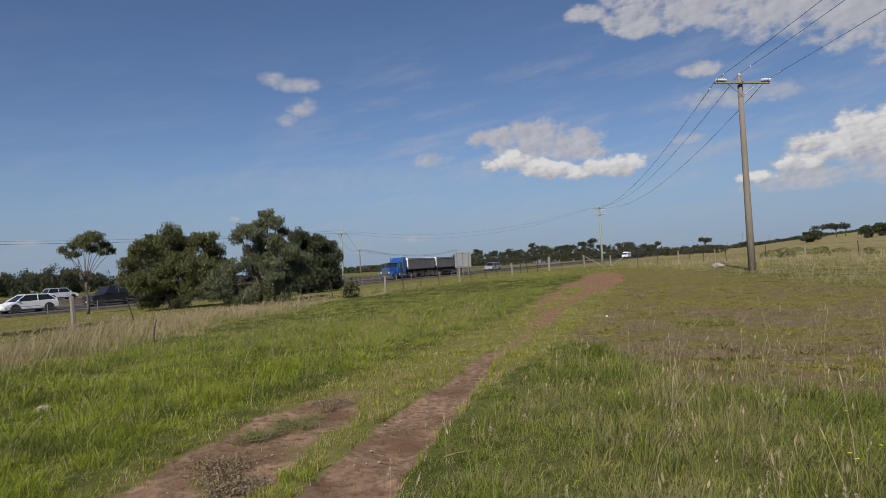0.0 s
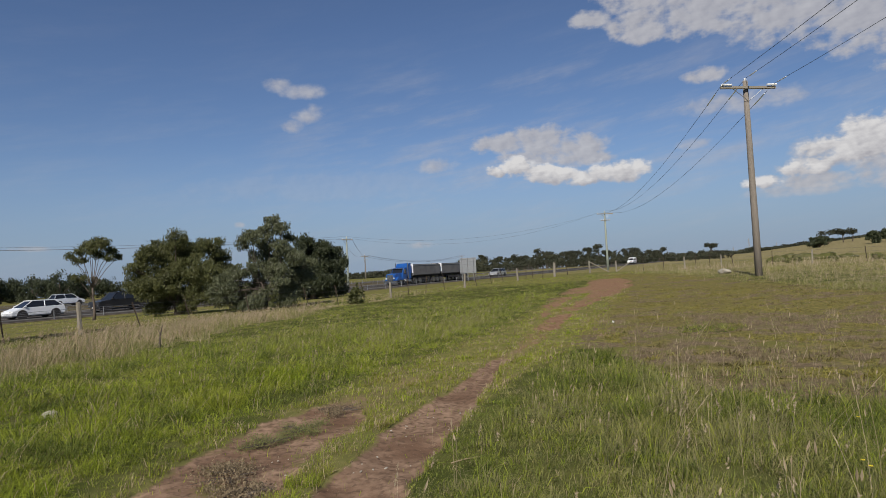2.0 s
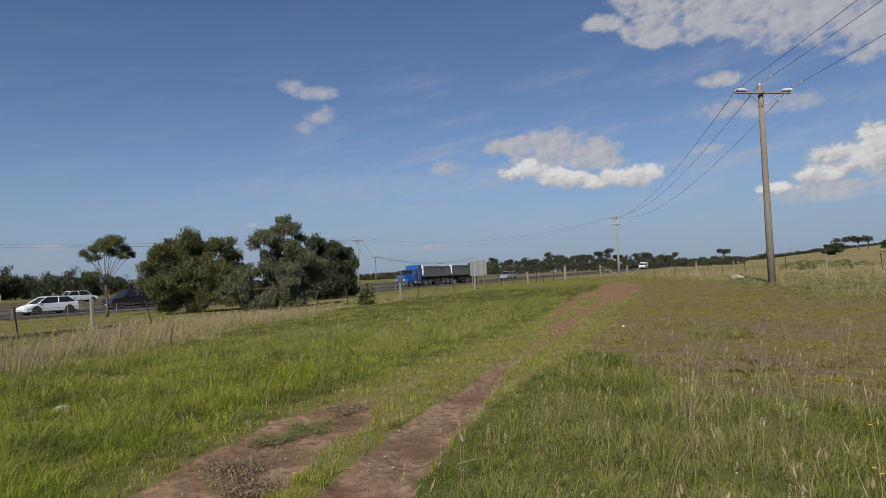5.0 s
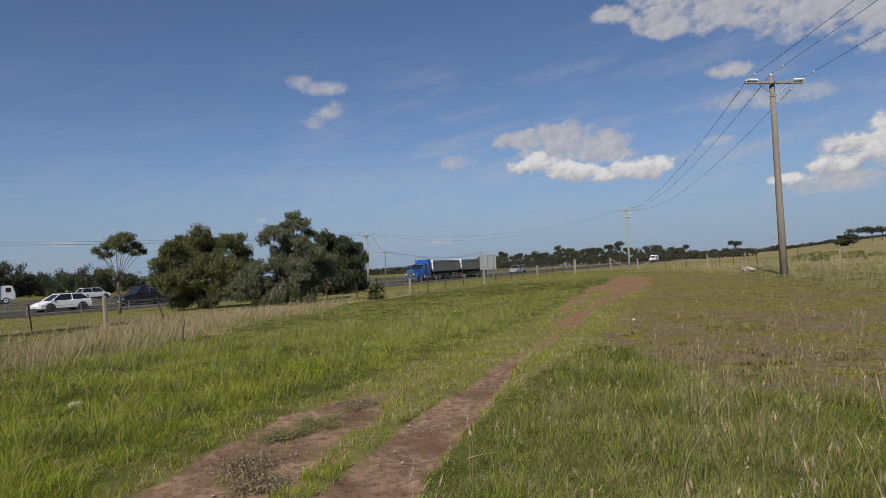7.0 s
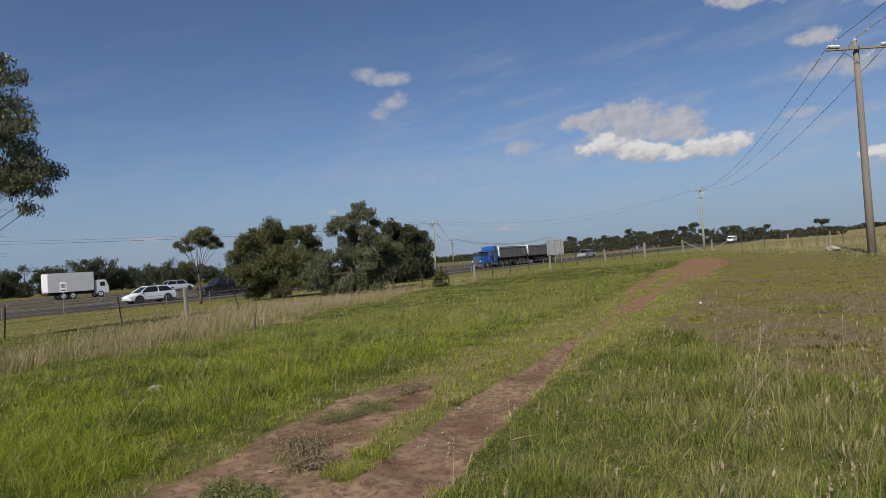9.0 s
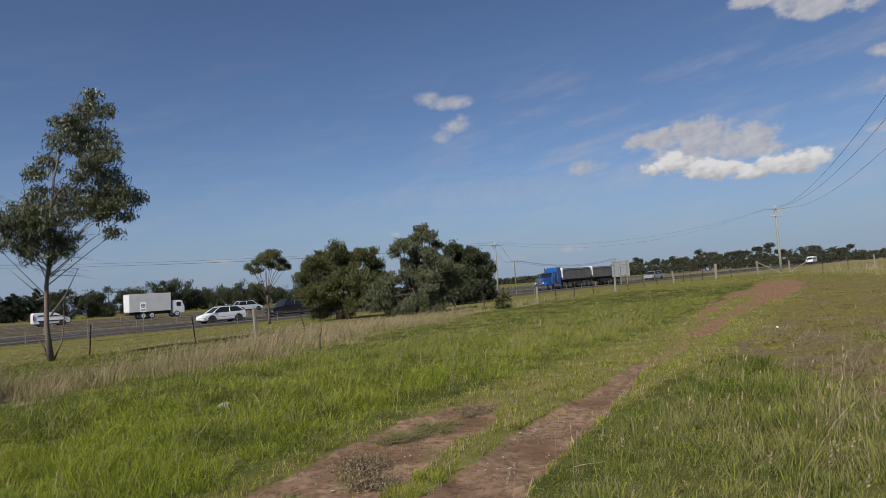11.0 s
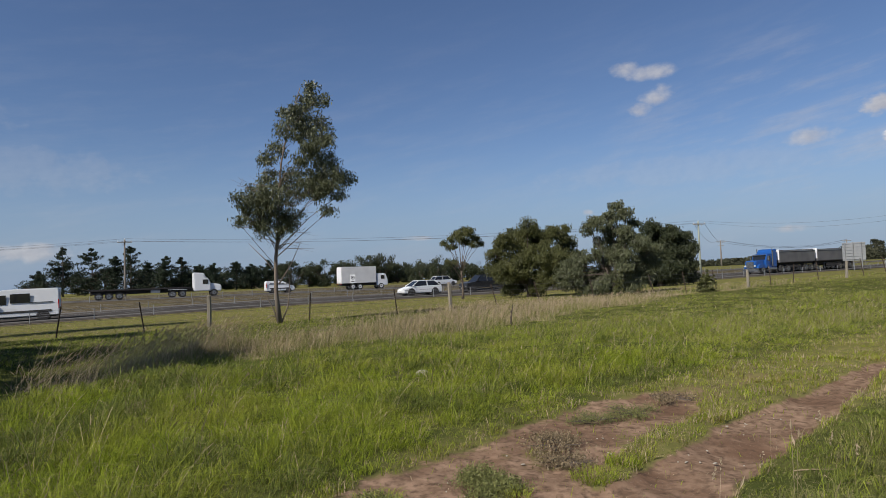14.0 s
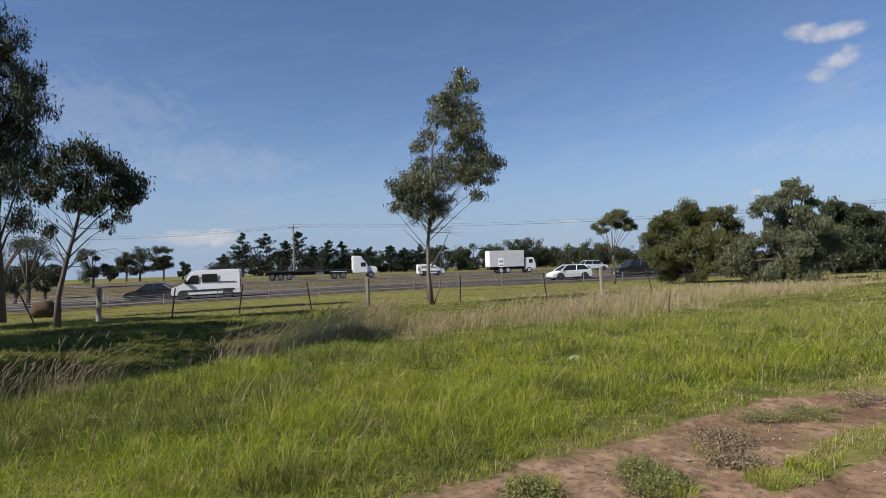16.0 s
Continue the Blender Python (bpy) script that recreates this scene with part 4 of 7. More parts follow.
for i, (az, d, el, wide) in enumerate([(75.0, 95, 2.2, 1.9), (71.6, 120, 2.35, 2.5), (69.8, 125, 2.4, 2.0), (72.6, 122, 1.9, 1.8), (68.3, 135, 0.95, 1.4), (79.2, 110, 1.3, 2.2), (77.8, 120, 0.9, 1.8), (73.8, 140, 0.7, 1.6), (81.5, 115, 1.6, 2.4), (79.4, 60, 3.3, 2.2), (81.6, 52, 4.2, 2.6), (80.2, 72, 1.0, 1.5), (78.3, 78, 0.7, 1.2),
                                       (45.6, 150, 1.9, 3.2), (44.0, 152, 1.6, 3.0), (42.6, 150, 1.9, 3.0), (41.0, 150, 1.7, 3.0), (39.3, 148, 2.0, 3.4), (37.7, 150, 2.25, 3.2), (36.0, 154, 1.4, 3.0), (34.0, 150, 1.4, 3.0),
                                       (32.2, 146, 1.75, 3.3), (30.6, 150, 1.5, 2.6), (28.8, 150, 1.0, 3.0), (26.5, 150, 1.0, 3.0), (33.0, 165, 1.2, 3.0), (35.0, 165, 1.2, 3.0), (40.2, 165, 1.4, 3.0), (38.5, 165, 1.5, 3.0),
                                       (43.3, 168, 1.3, 3.0), (46.6, 168, 1.4, 3.0), (48.3, 170, 1.3, 3.0), (51.2, 172, 1.1, 3.0), (55.5, 172, 1.3, 3.0), (57.8, 170, 1.3, 3.0), (60.5, 168, 1.5, 3.0), (62.4, 166, 1.4, 2.6), (53.0, 172, 1.1, 3.2), (49.6, 172, 1.1, 3.2), (31.4, 165, 1.0, 3.0), (36.6, 166, 1.2, 3.0)]):
    far_gum(az, d, el, wide * (1.0 if az > 66 else 1.3), 100 + i, trunk=0.3 if az > 66 else 0.08)
for i, (az, d, el, wide) in enumerate([(-31.0, 310, 1.55, 4.2), (-34.6, 300, 1.65, 3.6), (-35.6, 310, 1.75, 3.2), (-37.2, 300, 1.9, 4.5)]):
    far_gum(az, d, el, wide, 160 + i, label="dark spreading tree on the far paddock", group="trees on the far paddock", trunk=0.12)


def woods(az0, az1, dist, tops, seed, label, mat):
    """A far belt of trees, too many to count, as one sheet of leafy masses and stems with an uneven skyline."""
    rng = np.random.RandomState(seed)
    centres, spread, stems = [], [], []
    az = az0
    while az < az1:
        d = dist * rng.uniform(0.92, 1.1)
        x, y = polar(az, d)
        g = ground_height(x, y)
        e = np.interp(az, [q[0] for q in tops], [q[1] for q in tops]) * rng.uniform(0.62, 1.08)
        top = 1.65 + d * math.tan(radians(e)) - g
        w = rng.uniform(2.0, 4.5) * dist / 330
        flat = rng.uniform() < 0.3
        stems.append(tube([(x, y, g), (x, y, g + top * 0.6)], [0.25, 0.15], 4))
        for _ in range(10 if flat else 15):
            t = rng.uniform(0.66, 0.97) if flat else rng.uniform(0.08, 0.92)
            ww = w * (1.25 if flat else math.sqrt(max(0.08, 1 - ((t - 0.4) / 0.6) ** 2)))
            a = radians(az)
            ox, oy = rng.uniform(-ww, ww), rng.uniform(-1, 1)
            centres.append((x + ox * math.cos(a), y + ox * math.sin(a) + oy, g + top * t))
            spread.append(0.55 * dist / 330)
        az += rng.uniform(0.14, 0.36) * 330 / dist
    co, tr = leaf_cards(rng, centres, spread, 19, 0.0027 * dist, 0.6, 0.1)
    tri_mesh("woods", co, tr, mat, label, "trees")
    v, f = joined(stems)
    tagged(mesh_object("wood_stems", v, f, M["bark_dark"]), "slim stems of the distant wood", "trees", kind="stuff")


woods(-24.0, -1.5, 250, [(-24, 0.75), (-20, 0.7), (-12, 0.95), (-2, 0.9)], 74, "low dense scrub before the distant trees", M["far_leaf"])
woods(-23.5, -2.0, 330, [(-23.5, 1.0), (-20, 0.85), (-15, 1.4), (-12, 1.5), (-8, 1.45), (-2, 1.4)], 71, "distant belt of dark gum trees along the horizon", M["far_leaf"])
woods(-3.0, 12.0, 420, [(-3, 1.3), (0, 0.95), (4, 0.75), (8, 0.7), (12, 0.6)], 72, "low distant tree belt beyond the highway", M["far_leaf"])
woods(-38.0, -22.0, 520, [(-38, 1.75), (-33, 1.25), (-29, 0.95), (-22, 0.7)], 73, "scattered trees on the far hills", M["far_leaf"])


def umbrella_gum(az, dist, el, wide, seed):
    """A far tree with a bare forking stem and flat leafy tiers."""
    rng = np.random.RandomState(seed)
    x, y = polar(az, dist)
    top = 1.65 - ground_height(x, y) + dist * math.tan(radians(el))
    root = thing("gum_tree", stand(x, y, az), "distant umbrella-shaped gum tree over the woods", "tree", "umbrella gums on the skyline")
    wood = [tube([(0, 0, -0.1), (rng.uniform(-0.4, 0.4), 0, top * 0.5)], [0.3, 0.2], 5)]
    centres, spread = [], []
    for _ in range(rng.randint(3, 6)):
        ox, h, w = rng.uniform(-0.7, 0.7) * wide, top * rng.uniform(0.70, 0.97), wide * rng.uniform(0.3, 0.65)
        wood.append(tube([(0, 0, top * 0.48), (ox * 0.6, 0, (h + top * 0.5) / 2), (ox, 0, h)], [0.2, 0.13, 0.05], 4))
        n = int(9 + 5 * w)
        u, a = np.sqrt(rng.uniform(0, 1, n)), rng.uniform(0, 2 * math.pi, n)
        centres += list(np.stack([ox + w * u * np.cos(a), w * u * np.sin(a), h - 0.28 * w * u * u + rng.normal(0, 0.15, n)], -1))
        spread += [0.6] * n
    part("trunk", joined(wood), M["bark_dark"], root)
    co, tr = leaf_cards(rng, centres, spread, 9, 0.8, 0.55, 0.0)
    crown_mesh("crown", co, tr, M["far_leaf"], root)


urng = np.random.RandomState(8)
for k, (az, el) in enumerate([(3.5, 0.75), (1.1, 0.75), (-0.4, 0.95), (-1.2, 1.3), (-3.4, 1.75), (-4.9, 1.55), (-6.2, 1.5), (-7.2, 1.55), (-8.4, 1.95), (-9.5, 1.65), (-10.5, 1.6), (-11.2, 1.6), (-11.8, 1.75),
                              (-12.7, 1.8), (-13.8, 2.0), (-14.5, 1.5), (-16.0, 1.5), (-16.8, 1.5), (-18.4, 1.4), (-19.1, 1.4), (-23.1, 1.55), (-31.6, 2.0), (-32.6, 2.0), (-33.2, 2.05), (-36.5, 2.1)]):
    umbrella_gum(az, 350, el, urng.uniform(2.4, 4.2), 300 + k)


# ---- fences ----
def timber_post(x, y, tall, r, tilt, seed):
    rng = np.random.RandomState(seed)
    root = thing("fence_post", stand(x, y, rng.uniform(0, 90)) @ pose(0, 0, 0, tilt[0], tilt[1], 0), "weathered grey split timber fence post", "fence post", "timber posts of the paddock fence")
    k = 6
    pts, fc = tube([(0, 0, -0.4), (0.01, 0, tall * 0.5), (0, 0.01, tall - 0.03), (0, 0, tall)], [r, r * 0.96, r * 0.92, r * 0.8], k)
    pts = [(px * (1 + 0.12 * rng.normal()), py * (0.8 + 0.1 * rng.normal()), pz + (0.03 * rng.normal() if pz > tall - 0.05 else 0)) for px, py, pz in pts]
    part("shaft", (pts, fc), M["timber"], root)


def picket(x, y, tall, tilt, turn):
    root = thing("steel_picket", stand(x, y, turn) @ pose(0, 0, 0, tilt[0], tilt[1], 0), "thin rusty steel star picket in the grass", "fence post", "steel pickets of the paddock fence")
    blades_ = []
    for k in range(3):
        a = k * 2 * math.pi / 3
        c, s = math.cos(a) * 0.030, math.sin(a) * 0.030
        n = (-math.sin(a) * 0.006, math.cos(a) * 0.006)
        v = [(n[0], n[1], -0.3), (c + n[0], s + n[1], -0.3), (c - n[0], s - n[1], -0.3), (-n[0], -n[1], -0.3)]
        v += [(a_, b_, tall) for a_, b_, _ in v]
        blades_.append((v, [(0, 1, 5, 4), (1, 2, 6, 5), (2, 3, 7, 6), (3, 0, 4, 7), (4, 5, 6, 7)]))
    part("shaft", joined(blades_), M["picket"], root)


def along(a, b, t):
    return a[0] + (b[0] - a[0]) * t, a[1] + (b[1] - a[1]) * t


POST_A, POST_B, POST_C = (-14.7, 24.6), (-21.4, 16.5), (-25.8, 7.1)
DIR = (0.583, 0.813)
POSTS = [(-29.8, -2.4), POST_C, POST_B, POST_A] + [(POST_A[0] + DIR[0] * s, POST_A[1] + DIR[1] * s) for s in (18.8, 27.3, 35.5, 42.7, 51.3)]
frng = np.random.RandomState(7)
for i, (x, y) in enumerate(POSTS):
    timber_post(x, y, 1.28 if i < 4 else 1.02 if i < 7 else 1.3, 0.105 if i < 4 else 0.085 if i < 7 else 0.13, (frng.uniform(-3, 3), frng.uniform(-3, 3)), 300 + i)
# steel pickets: place and lean, in degrees to the right as seen from the track
for x, y, lean in ((-28.0, 1.9, 4), (-26.6, 5.2, -21), (-24.7, 9.4, 7), (-23.7, 11.7, 8), (-22.4, 14.3, -8), (-18.9, 19.7, 3), (-16.4, 22.7, -6), (-13.4, 26.8, -15), (-12.0, 28.7, -13), (-10.1, 31.3, -9), (-7.8, 34.5, -14), (-6.5, 36.3, -8),
                   (-5.2, 38.1, -9), (-2.7, 41.7, -3), (-1.6, 43.3, 4), (-0.3, 45.1, -4), (2.2, 48.5, -8), (3.5, 50.3, -9), (4.6, 51.8, -12), (6.9, 55.0, 3), (7.7, 56.2, -5), (8.8, 57.7, 5), (12.0, 62.2, -4)):
    picket(x, y, 1.18, (frng.uniform(-5, 5), lean), math.degrees(math.atan2(-x, y)))
fence_lines = []
for i in range(len(POSTS) - 1):
    for h in (0.35, 0.6, 0.85, 1.08):
        a, b = POSTS[i], POSTS[i + 1]
        pts = []
        for t in (0, 0.25, 0.5, 0.75, 1.0):
            x, y = along(a, b, t)
            pts.append((x, y, ground_height(x, y) + h - 0.05 * 4 * t * (1 - t)))
        fence_lines.append(tube(pts, [0.0045] * 5, 4))
v, f = joined(fence_lines)
tagged(mesh_object("fence_wire", v, f, M["wire"]), "thin slack wires of the paddock fence", "fence wire", kind="stuff")

# the cross fence at the top of the rise
TOP = [polar(az, d) for az, d in ((-12.7, 65), (-15.2, 66), (-17.5, 64), (-19.2, 63), (-20.9, 62), (-21.8, 61.5), (-22.9, 61), (-23.8, 60.5), (-24.7, 60), (-27.6, 60), (-30.4, 58), (-34.0, 56), (-37.5, 55))]
for i, (x, y) in enumerate(TOP[1:]):
    if i % 3 == 0:
        timber_post(x, y, 1.1, 0.08, (frng.uniform(-3, 3), frng.uniform(-3, 3)), 340 + i)
    else:
        picket(x, y, 1.2, (frng.uniform(-5, 5), frng.uniform(-5, 5)), 0)
lines = []
for a, b in zip(TOP, TOP[1:]):
    for h in (0.5, 0.8, 1.1):
        lines.append(tube([(*q, ground_height(*q) + h) for q in (a, b)], [0.006] * 2, 4))
v, f = joined(lines)
tagged(mesh_object("fence_wire", v, f, M["wire"]), "thin wires of the cross fence on the rise", "fence wire", kind="stuff")
for (ax, ay), (bx, by), h in (((16.2, 62.2), (14.8, 64.2), 1.1), ((17.0, 62.6), (18.6, 62.5), 1.0)):
    root = thing("fence_stay", stand(ax, ay), "diagonal timber stay that props the corner post", "fence stay", "stays of the corner posts")
    part("beam", tube([(0, 0, 0), (bx - ax, by - ay, h)], [0.045, 0.04], 6), M["timber"], root)


# ---- power lines ----
def insulator(parent, x, y, z, mat=None, size=1.0):
    m = []
    for k, r in ((0, 0.05), (0.05, 0.085), (0.09, 0.05), (0.13, 0.075), (0.17, 0.035)):
        m.append((k * size, r * size))
    part("insulator", tube([(x, y, z + k) for k, _ in m], [r for _, r in m], 8), mat or M["porcelain"], parent)


def power_pole(x, y, tall, turn, arm, mat, r=0.19, label="weathered timber power pole with a crossarm and insulators", low_arm=False, base=None, lean=(0, 0), sleeves=False):
    """A tapered pole, a crossarm on its local x axis near the top, braces and insulators; returns where the wires meet it."""
    m = pose(x, y, ground_height(x, y), lean[0], lean[1], turn)
    root = thing("power_pole", m, label, "power pole", "power poles")
    part("shaft", tube([(0, 0, -0.5), (0, 0, tall * 0.33), (0, 0, tall * 0.66), (0, 0, tall)], [r, r * 0.9, r * 0.78, r * 0.66], 12), mat, root, smooth=True)
    z = tall - 0.45
    part("crossarm", box(-arm / 2, arm / 2, -r * 0.95 - 0.11, -r * 0.85, z - 0.07, z + 0.07, 0.012), M["timber"], root, "weathered timber crossarm")
    for s in (-1, 1):
        part("brace", tube([(s * arm * 0.28, -r - 0.03, z - 0.05), (s * 0.02, -r * 0.9, z - 0.75)], [0.018, 0.018], 5), M["galv"], root, "flat steel crossarm brace")
        insulator(root, s * (arm / 2 - 0.12), -r, z + 0.06)
    insulator(root, 0, 0, tall)
    ends = [(-arm / 2 + 0.12, -r, z + 0.2), (0, 0, tall + 0.15), (arm / 2 - 0.12, -r, z + 0.2)]
    if low_arm:
        part("crossarm", box(-0.9, 0.9, -r * 0.95 - 0.10, -r * 0.85, z - 1.25, z - 1.13, 0.012), M["timber"], root, "lower timber crossarm")
        for s in (-0.8, -0.3, 0.3, 0.8):
            insulator(root, s, -r, z - 1.12, size=0.8)
    if sleeves:
        for s in (-1, 1):
            part("strain_insulator", tube([(s * (arm / 2 - 0.62), -r - 0.16, z + 0.13), (s * (arm / 2 - 0.02), -r - 0.16, z + 0.15)], [0.055, 0.055], 8), M["porcelain"], root, "white sleeve insulator")
    return [m @ Vector(e) for e in ends]


def span(a, b, sag, r=0.012, n=18):
    a, b = Vector(a), Vector(b)
    return tube([a.lerp(b, t) - Vector((0, 0, sag * 4 * t * (1 - t))) for t in np.linspace(0, 1, n)], [r] * n, 5)


def wires(name, spans, label):
    v, f = joined([span(*s) for s in spans])
    tagged(mesh_object(name, v, f, M["cable"]), label, "power line", kind="stuff")


P1, P2, P3, P4, P5 = polar(-26.55, 40), polar(-14.5, 118), polar(9.15, 111), polar(59.0, 115), polar(7.55, 215)
P6, P7, P0 = polar(-1.4, 300), polar(84.0, 150), (7.5, -36.0)
ground_top = lambda q, d, el: 1.65 + d * math.tan(radians(el)) - ground_height(*q)
e1 = power_pole(*P1, ground_top(P1, 40, 14.55), 8.0, 3.45, M["pole"], 0.21, "tall weathered grey power pole with crossarm and white insulators", sleeves=True)
e2 = power_pole(*P2, ground_top(P2, 118, 4.95), 6.0, 3.0, M["pole_green"], 0.21, "greenish treated timber power pole with two crossarms", low_arm=True)
e3 = power_pole(*P3, ground_top(P3, 111, 3.9), 40.0, 2.2, M["pole_green"], 0.19)
e4 = power_pole(*P4, ground_top(P4, 115, 3.95), 59.0, 2.2, M["pole"], 0.19)
e5 = power_pole(*P5, ground_top(P5, 215, 2.2), 30.0, 3.0, M["pole"], 0.24, low_arm=True)
e6 = power_pole(*P6, ground_top(P6, 300, 1.75), 10.0, 3.0, M["pole"], 0.22)
e7 = power_pole(*P7, 9.5, 70.0, 2.2, M["pole"], 0.19)
e0 = power_pole(*P0, 10.6, 8.0, 3.45, M["pole"], 0.21, "weathered grey power pole that carries the line on")
wires("power_line", [(a, b, 1.1, 0.012) for a, b in zip(e1, e0)], "dark power cables overhead between the poles")
wires("power_line", [(a, b, 2.2, 0.013) for a, b in zip(e1, e2)], "dark power cables that sag to the next pole")
wires("power_line", [(e3[1], e2[0], 2.4, 0.012), (e3[2], e2[0], 2.9, 0.011)], "long sagging power cables over the highway")
wires("power_line", [(a, b, 1.2, 0.016) for a, b in zip(e4, e3)] + [(a, b, 1.2, 0.016) for a, b in zip(e4, e7)], "power cables along the far side of the highway")
wires("power_line", [(a, b, 2.5, 0.03) for a, b in zip(e5, e6)] + [(e3[k], e5[k], 1.5, 0.026) for k in (0, 2)], "thin distant power cables")
# white line guards on the cables next to the near pole
for k, (a, b) in enumerate([(e1[0], e0[0]), (e1[1], e0[1]), (e1[2], e0[2]), (e1[0], e2[0]), (e1[1], e2[1]), (e1[2], e2[2])]):
    d = (b - a).normalized()
    root = thing("line_guard", Matrix.Translation(a), "pale sleeve guard on a power cable", "line guard", "line guards at the near pole")
    sag = 4 * (1.1 if k < 3 else 2.2) / (b - a).length
    lo, hi = (0.75, 1.9) if k < 3 else (1.4, 3.2)
    if k == 0:
        lo, hi = 0.5, 1.4
    part("sleeve", tube([d * lo - Vector((0, 0, sag * lo * 0.97)), d * hi - Vector((0, 0, sag * hi * 0.96))], [0.035, 0.035], 6), M["porcelain"], root)


# ---- roadside ----
def lane(p, az):
    d = p / math.cos(radians(az - 59.0))
    return polar(az, d)


def barrier(p, s0, s1, label):
    root = thing("wire_barrier", Matrix(), label, "barrier", "wire rope barriers of the highway")
    bm = tube([(0, 0, -0.2), (0, 0, 0.78)], [0.035, 0.03], 6)
    first = None
    ropes, prev = [], None
    for s in np.arange(s0, s1, 4.0):
        x, y = s * U[0] + p * NRM[0], s * U[1] + p * NRM[1]
        z = ground_height(x, y)
        if first is None:
            first = part("post", bm, M["galv"], root)
            first.matrix_basis = pose(x, y, z)
        else:
            again(first, root, x, y, z)
        if prev:
            for h in (0.45, 0.6, 0.72):
                ropes.append(tube([(*prev[:2], prev[2] + h), (x, y, z + h)], [0.007, 0.007], 4))
        prev = (x, y, z)
    part("rope", joined(ropes), M["galv"], root, "steel wire ropes")


barrier(52.4, -58, 110, "wire rope safety barrier with thin steel posts beside the verge")
barrier(66.0, -58, 130, "wire rope safety barrier with thin steel posts in the median")
barrier(90.2, -60, 130, "wire rope safety barrier with thin steel posts by the far lanes")


def big_sign():
    x, y = lane(50.0, -1.9)
    root = thing("road_sign", stand(x, y, -31), "large grey road sign seen from behind on steel posts", "road sign")
    z0 = 1.75 - ground_height(x, y)
    part("panel", box(-1.55, 1.55, 0.0, 0.05, z0, z0 + 2.55, 0.02), M["sign_back"], root, "bare metal back of the sign")
    for k in range(6):
        z = z0 + 0.2 + k * 0.43
        part("rail", box(-1.5, 1.5, -0.06, -0.003, z, z + 0.06), M["galv"], root)
    for s in (-1.1, 0.0, 1.1):
        part("post", tube([(s, -0.12, -0.3), (s, -0.12, z0 + 2.6)], [0.06, 0.06], 8), M["galv"], root)


def speed_sign():
    x, y = polar(40.05, 80)
    root = thing("speed_sign", stand(x, y, 40), "white speed sign with a dark ring on a post", "road sign")
    z0 = 1.65 + 80 * math.tan(radians(-0.35)) - ground_height(x, y)
    part("post", tube([(0, 0.05, -0.2), (0, 0.05, z0 + 1.0)], [0.04, 0.04], 7), M["galv"], root)
    part("panel", box(-0.32, 0.32, 0.0, 0.025, z0, z0 + 1.1, 0.01), M["white"], root, "white reflective panel")
    ring = [(0.2 * math.cos(a), 0.2 * math.sin(a)) for a in np.linspace(0, 2 * math.pi, 17)[:-1]]
    part("ring", tube([(u, -0.012, z0 + 0.7 + w) for u, w in ring + ring[:1]], [0.035] * 17, 4), M["chassis"], root, "dark ring")
    part("number_bar", box(-0.09, 0.09, -0.02, -0.004, z0 + 0.64, z0 + 0.76), M["chassis"], root, "dark bar")
    part("text_bar", box(-0.22, 0.22, -0.02, -0.004, z0 + 0.16, z0 + 0.28), M["chassis"], root, "dark bar")


def gate_frame():
    x, y = polar(65.4, 150)
    root = thing("gate_frame", stand(x, y, 65.4), "bare steel goal-shaped frame on the far paddock", "frame")
    for s in (-1.25, 1.25):
        part("post", tube([(s, 0, -0.3), (s, 0, 2.0)], [0.07, 0.07], 6), M["picket"], root)
    part("crossbar", tube([(-1.3, 0, 2.0), (1.3, 0, 2.0)], [0.07, 0.07], 6), M["picket"], root)


big_sign()
speed_sign()
gate_frame()


def pylon(az, dist, el):
    x, y = polar(az, dist)
    tall = 1.65 + dist * math.tan(radians(el)) - ground_height(x, y)
    root = thing("pylon", stand(x, y, 30), "tiny distant lattice power pylon", "pylon", "pylons on the horizon")
    w = tall * 0.1
    bars = []
    for sx, sy in ((-1, -1), (1, -1), (1, 1), (-1, 1)):
        bars.append(tube([(sx * w, sy * w, 0), (sx * w * 0.25, sy * w * 0.25, tall * 0.65), (sx * 0.1, sy * 0.1, tall)], [0.22, 0.18, 0.12], 4))
    for k in range(5):
        z0, z1 = tall * k / 6.5, tall * (k + 1) / 6.5
        a, b = w * (1 - 0.75 * z0 / tall / 0.65), w * (1 - 0.75 * z1 / tall / 0.65)
        bars.append(tube([(-a, -a, z0), (b, -b, z1)], [0.1, 0.1], 3))
        bars.append(tube([(a, -a, z0), (-b, -b, z1)], [0.1, 0.1], 3))
    part("lattice", joined(bars), M["galv"], root)
    for k in (0.7, 0.82, 0.94):
        part("arm", tube([(-w * 1.5, 0, tall * k), (0, 0, tall * (k + 0.02)), (w * 1.5, 0, tall * k)], [0.1, 0.2, 0.1], 4), M["galv"], root)


for az, el in ((-24.8, 1.15), (-26.0, 1.75), (-22.6, 0.95), (-23.4, 0.95), (-28.0, 1.35)):
    pylon(az, 900, el)


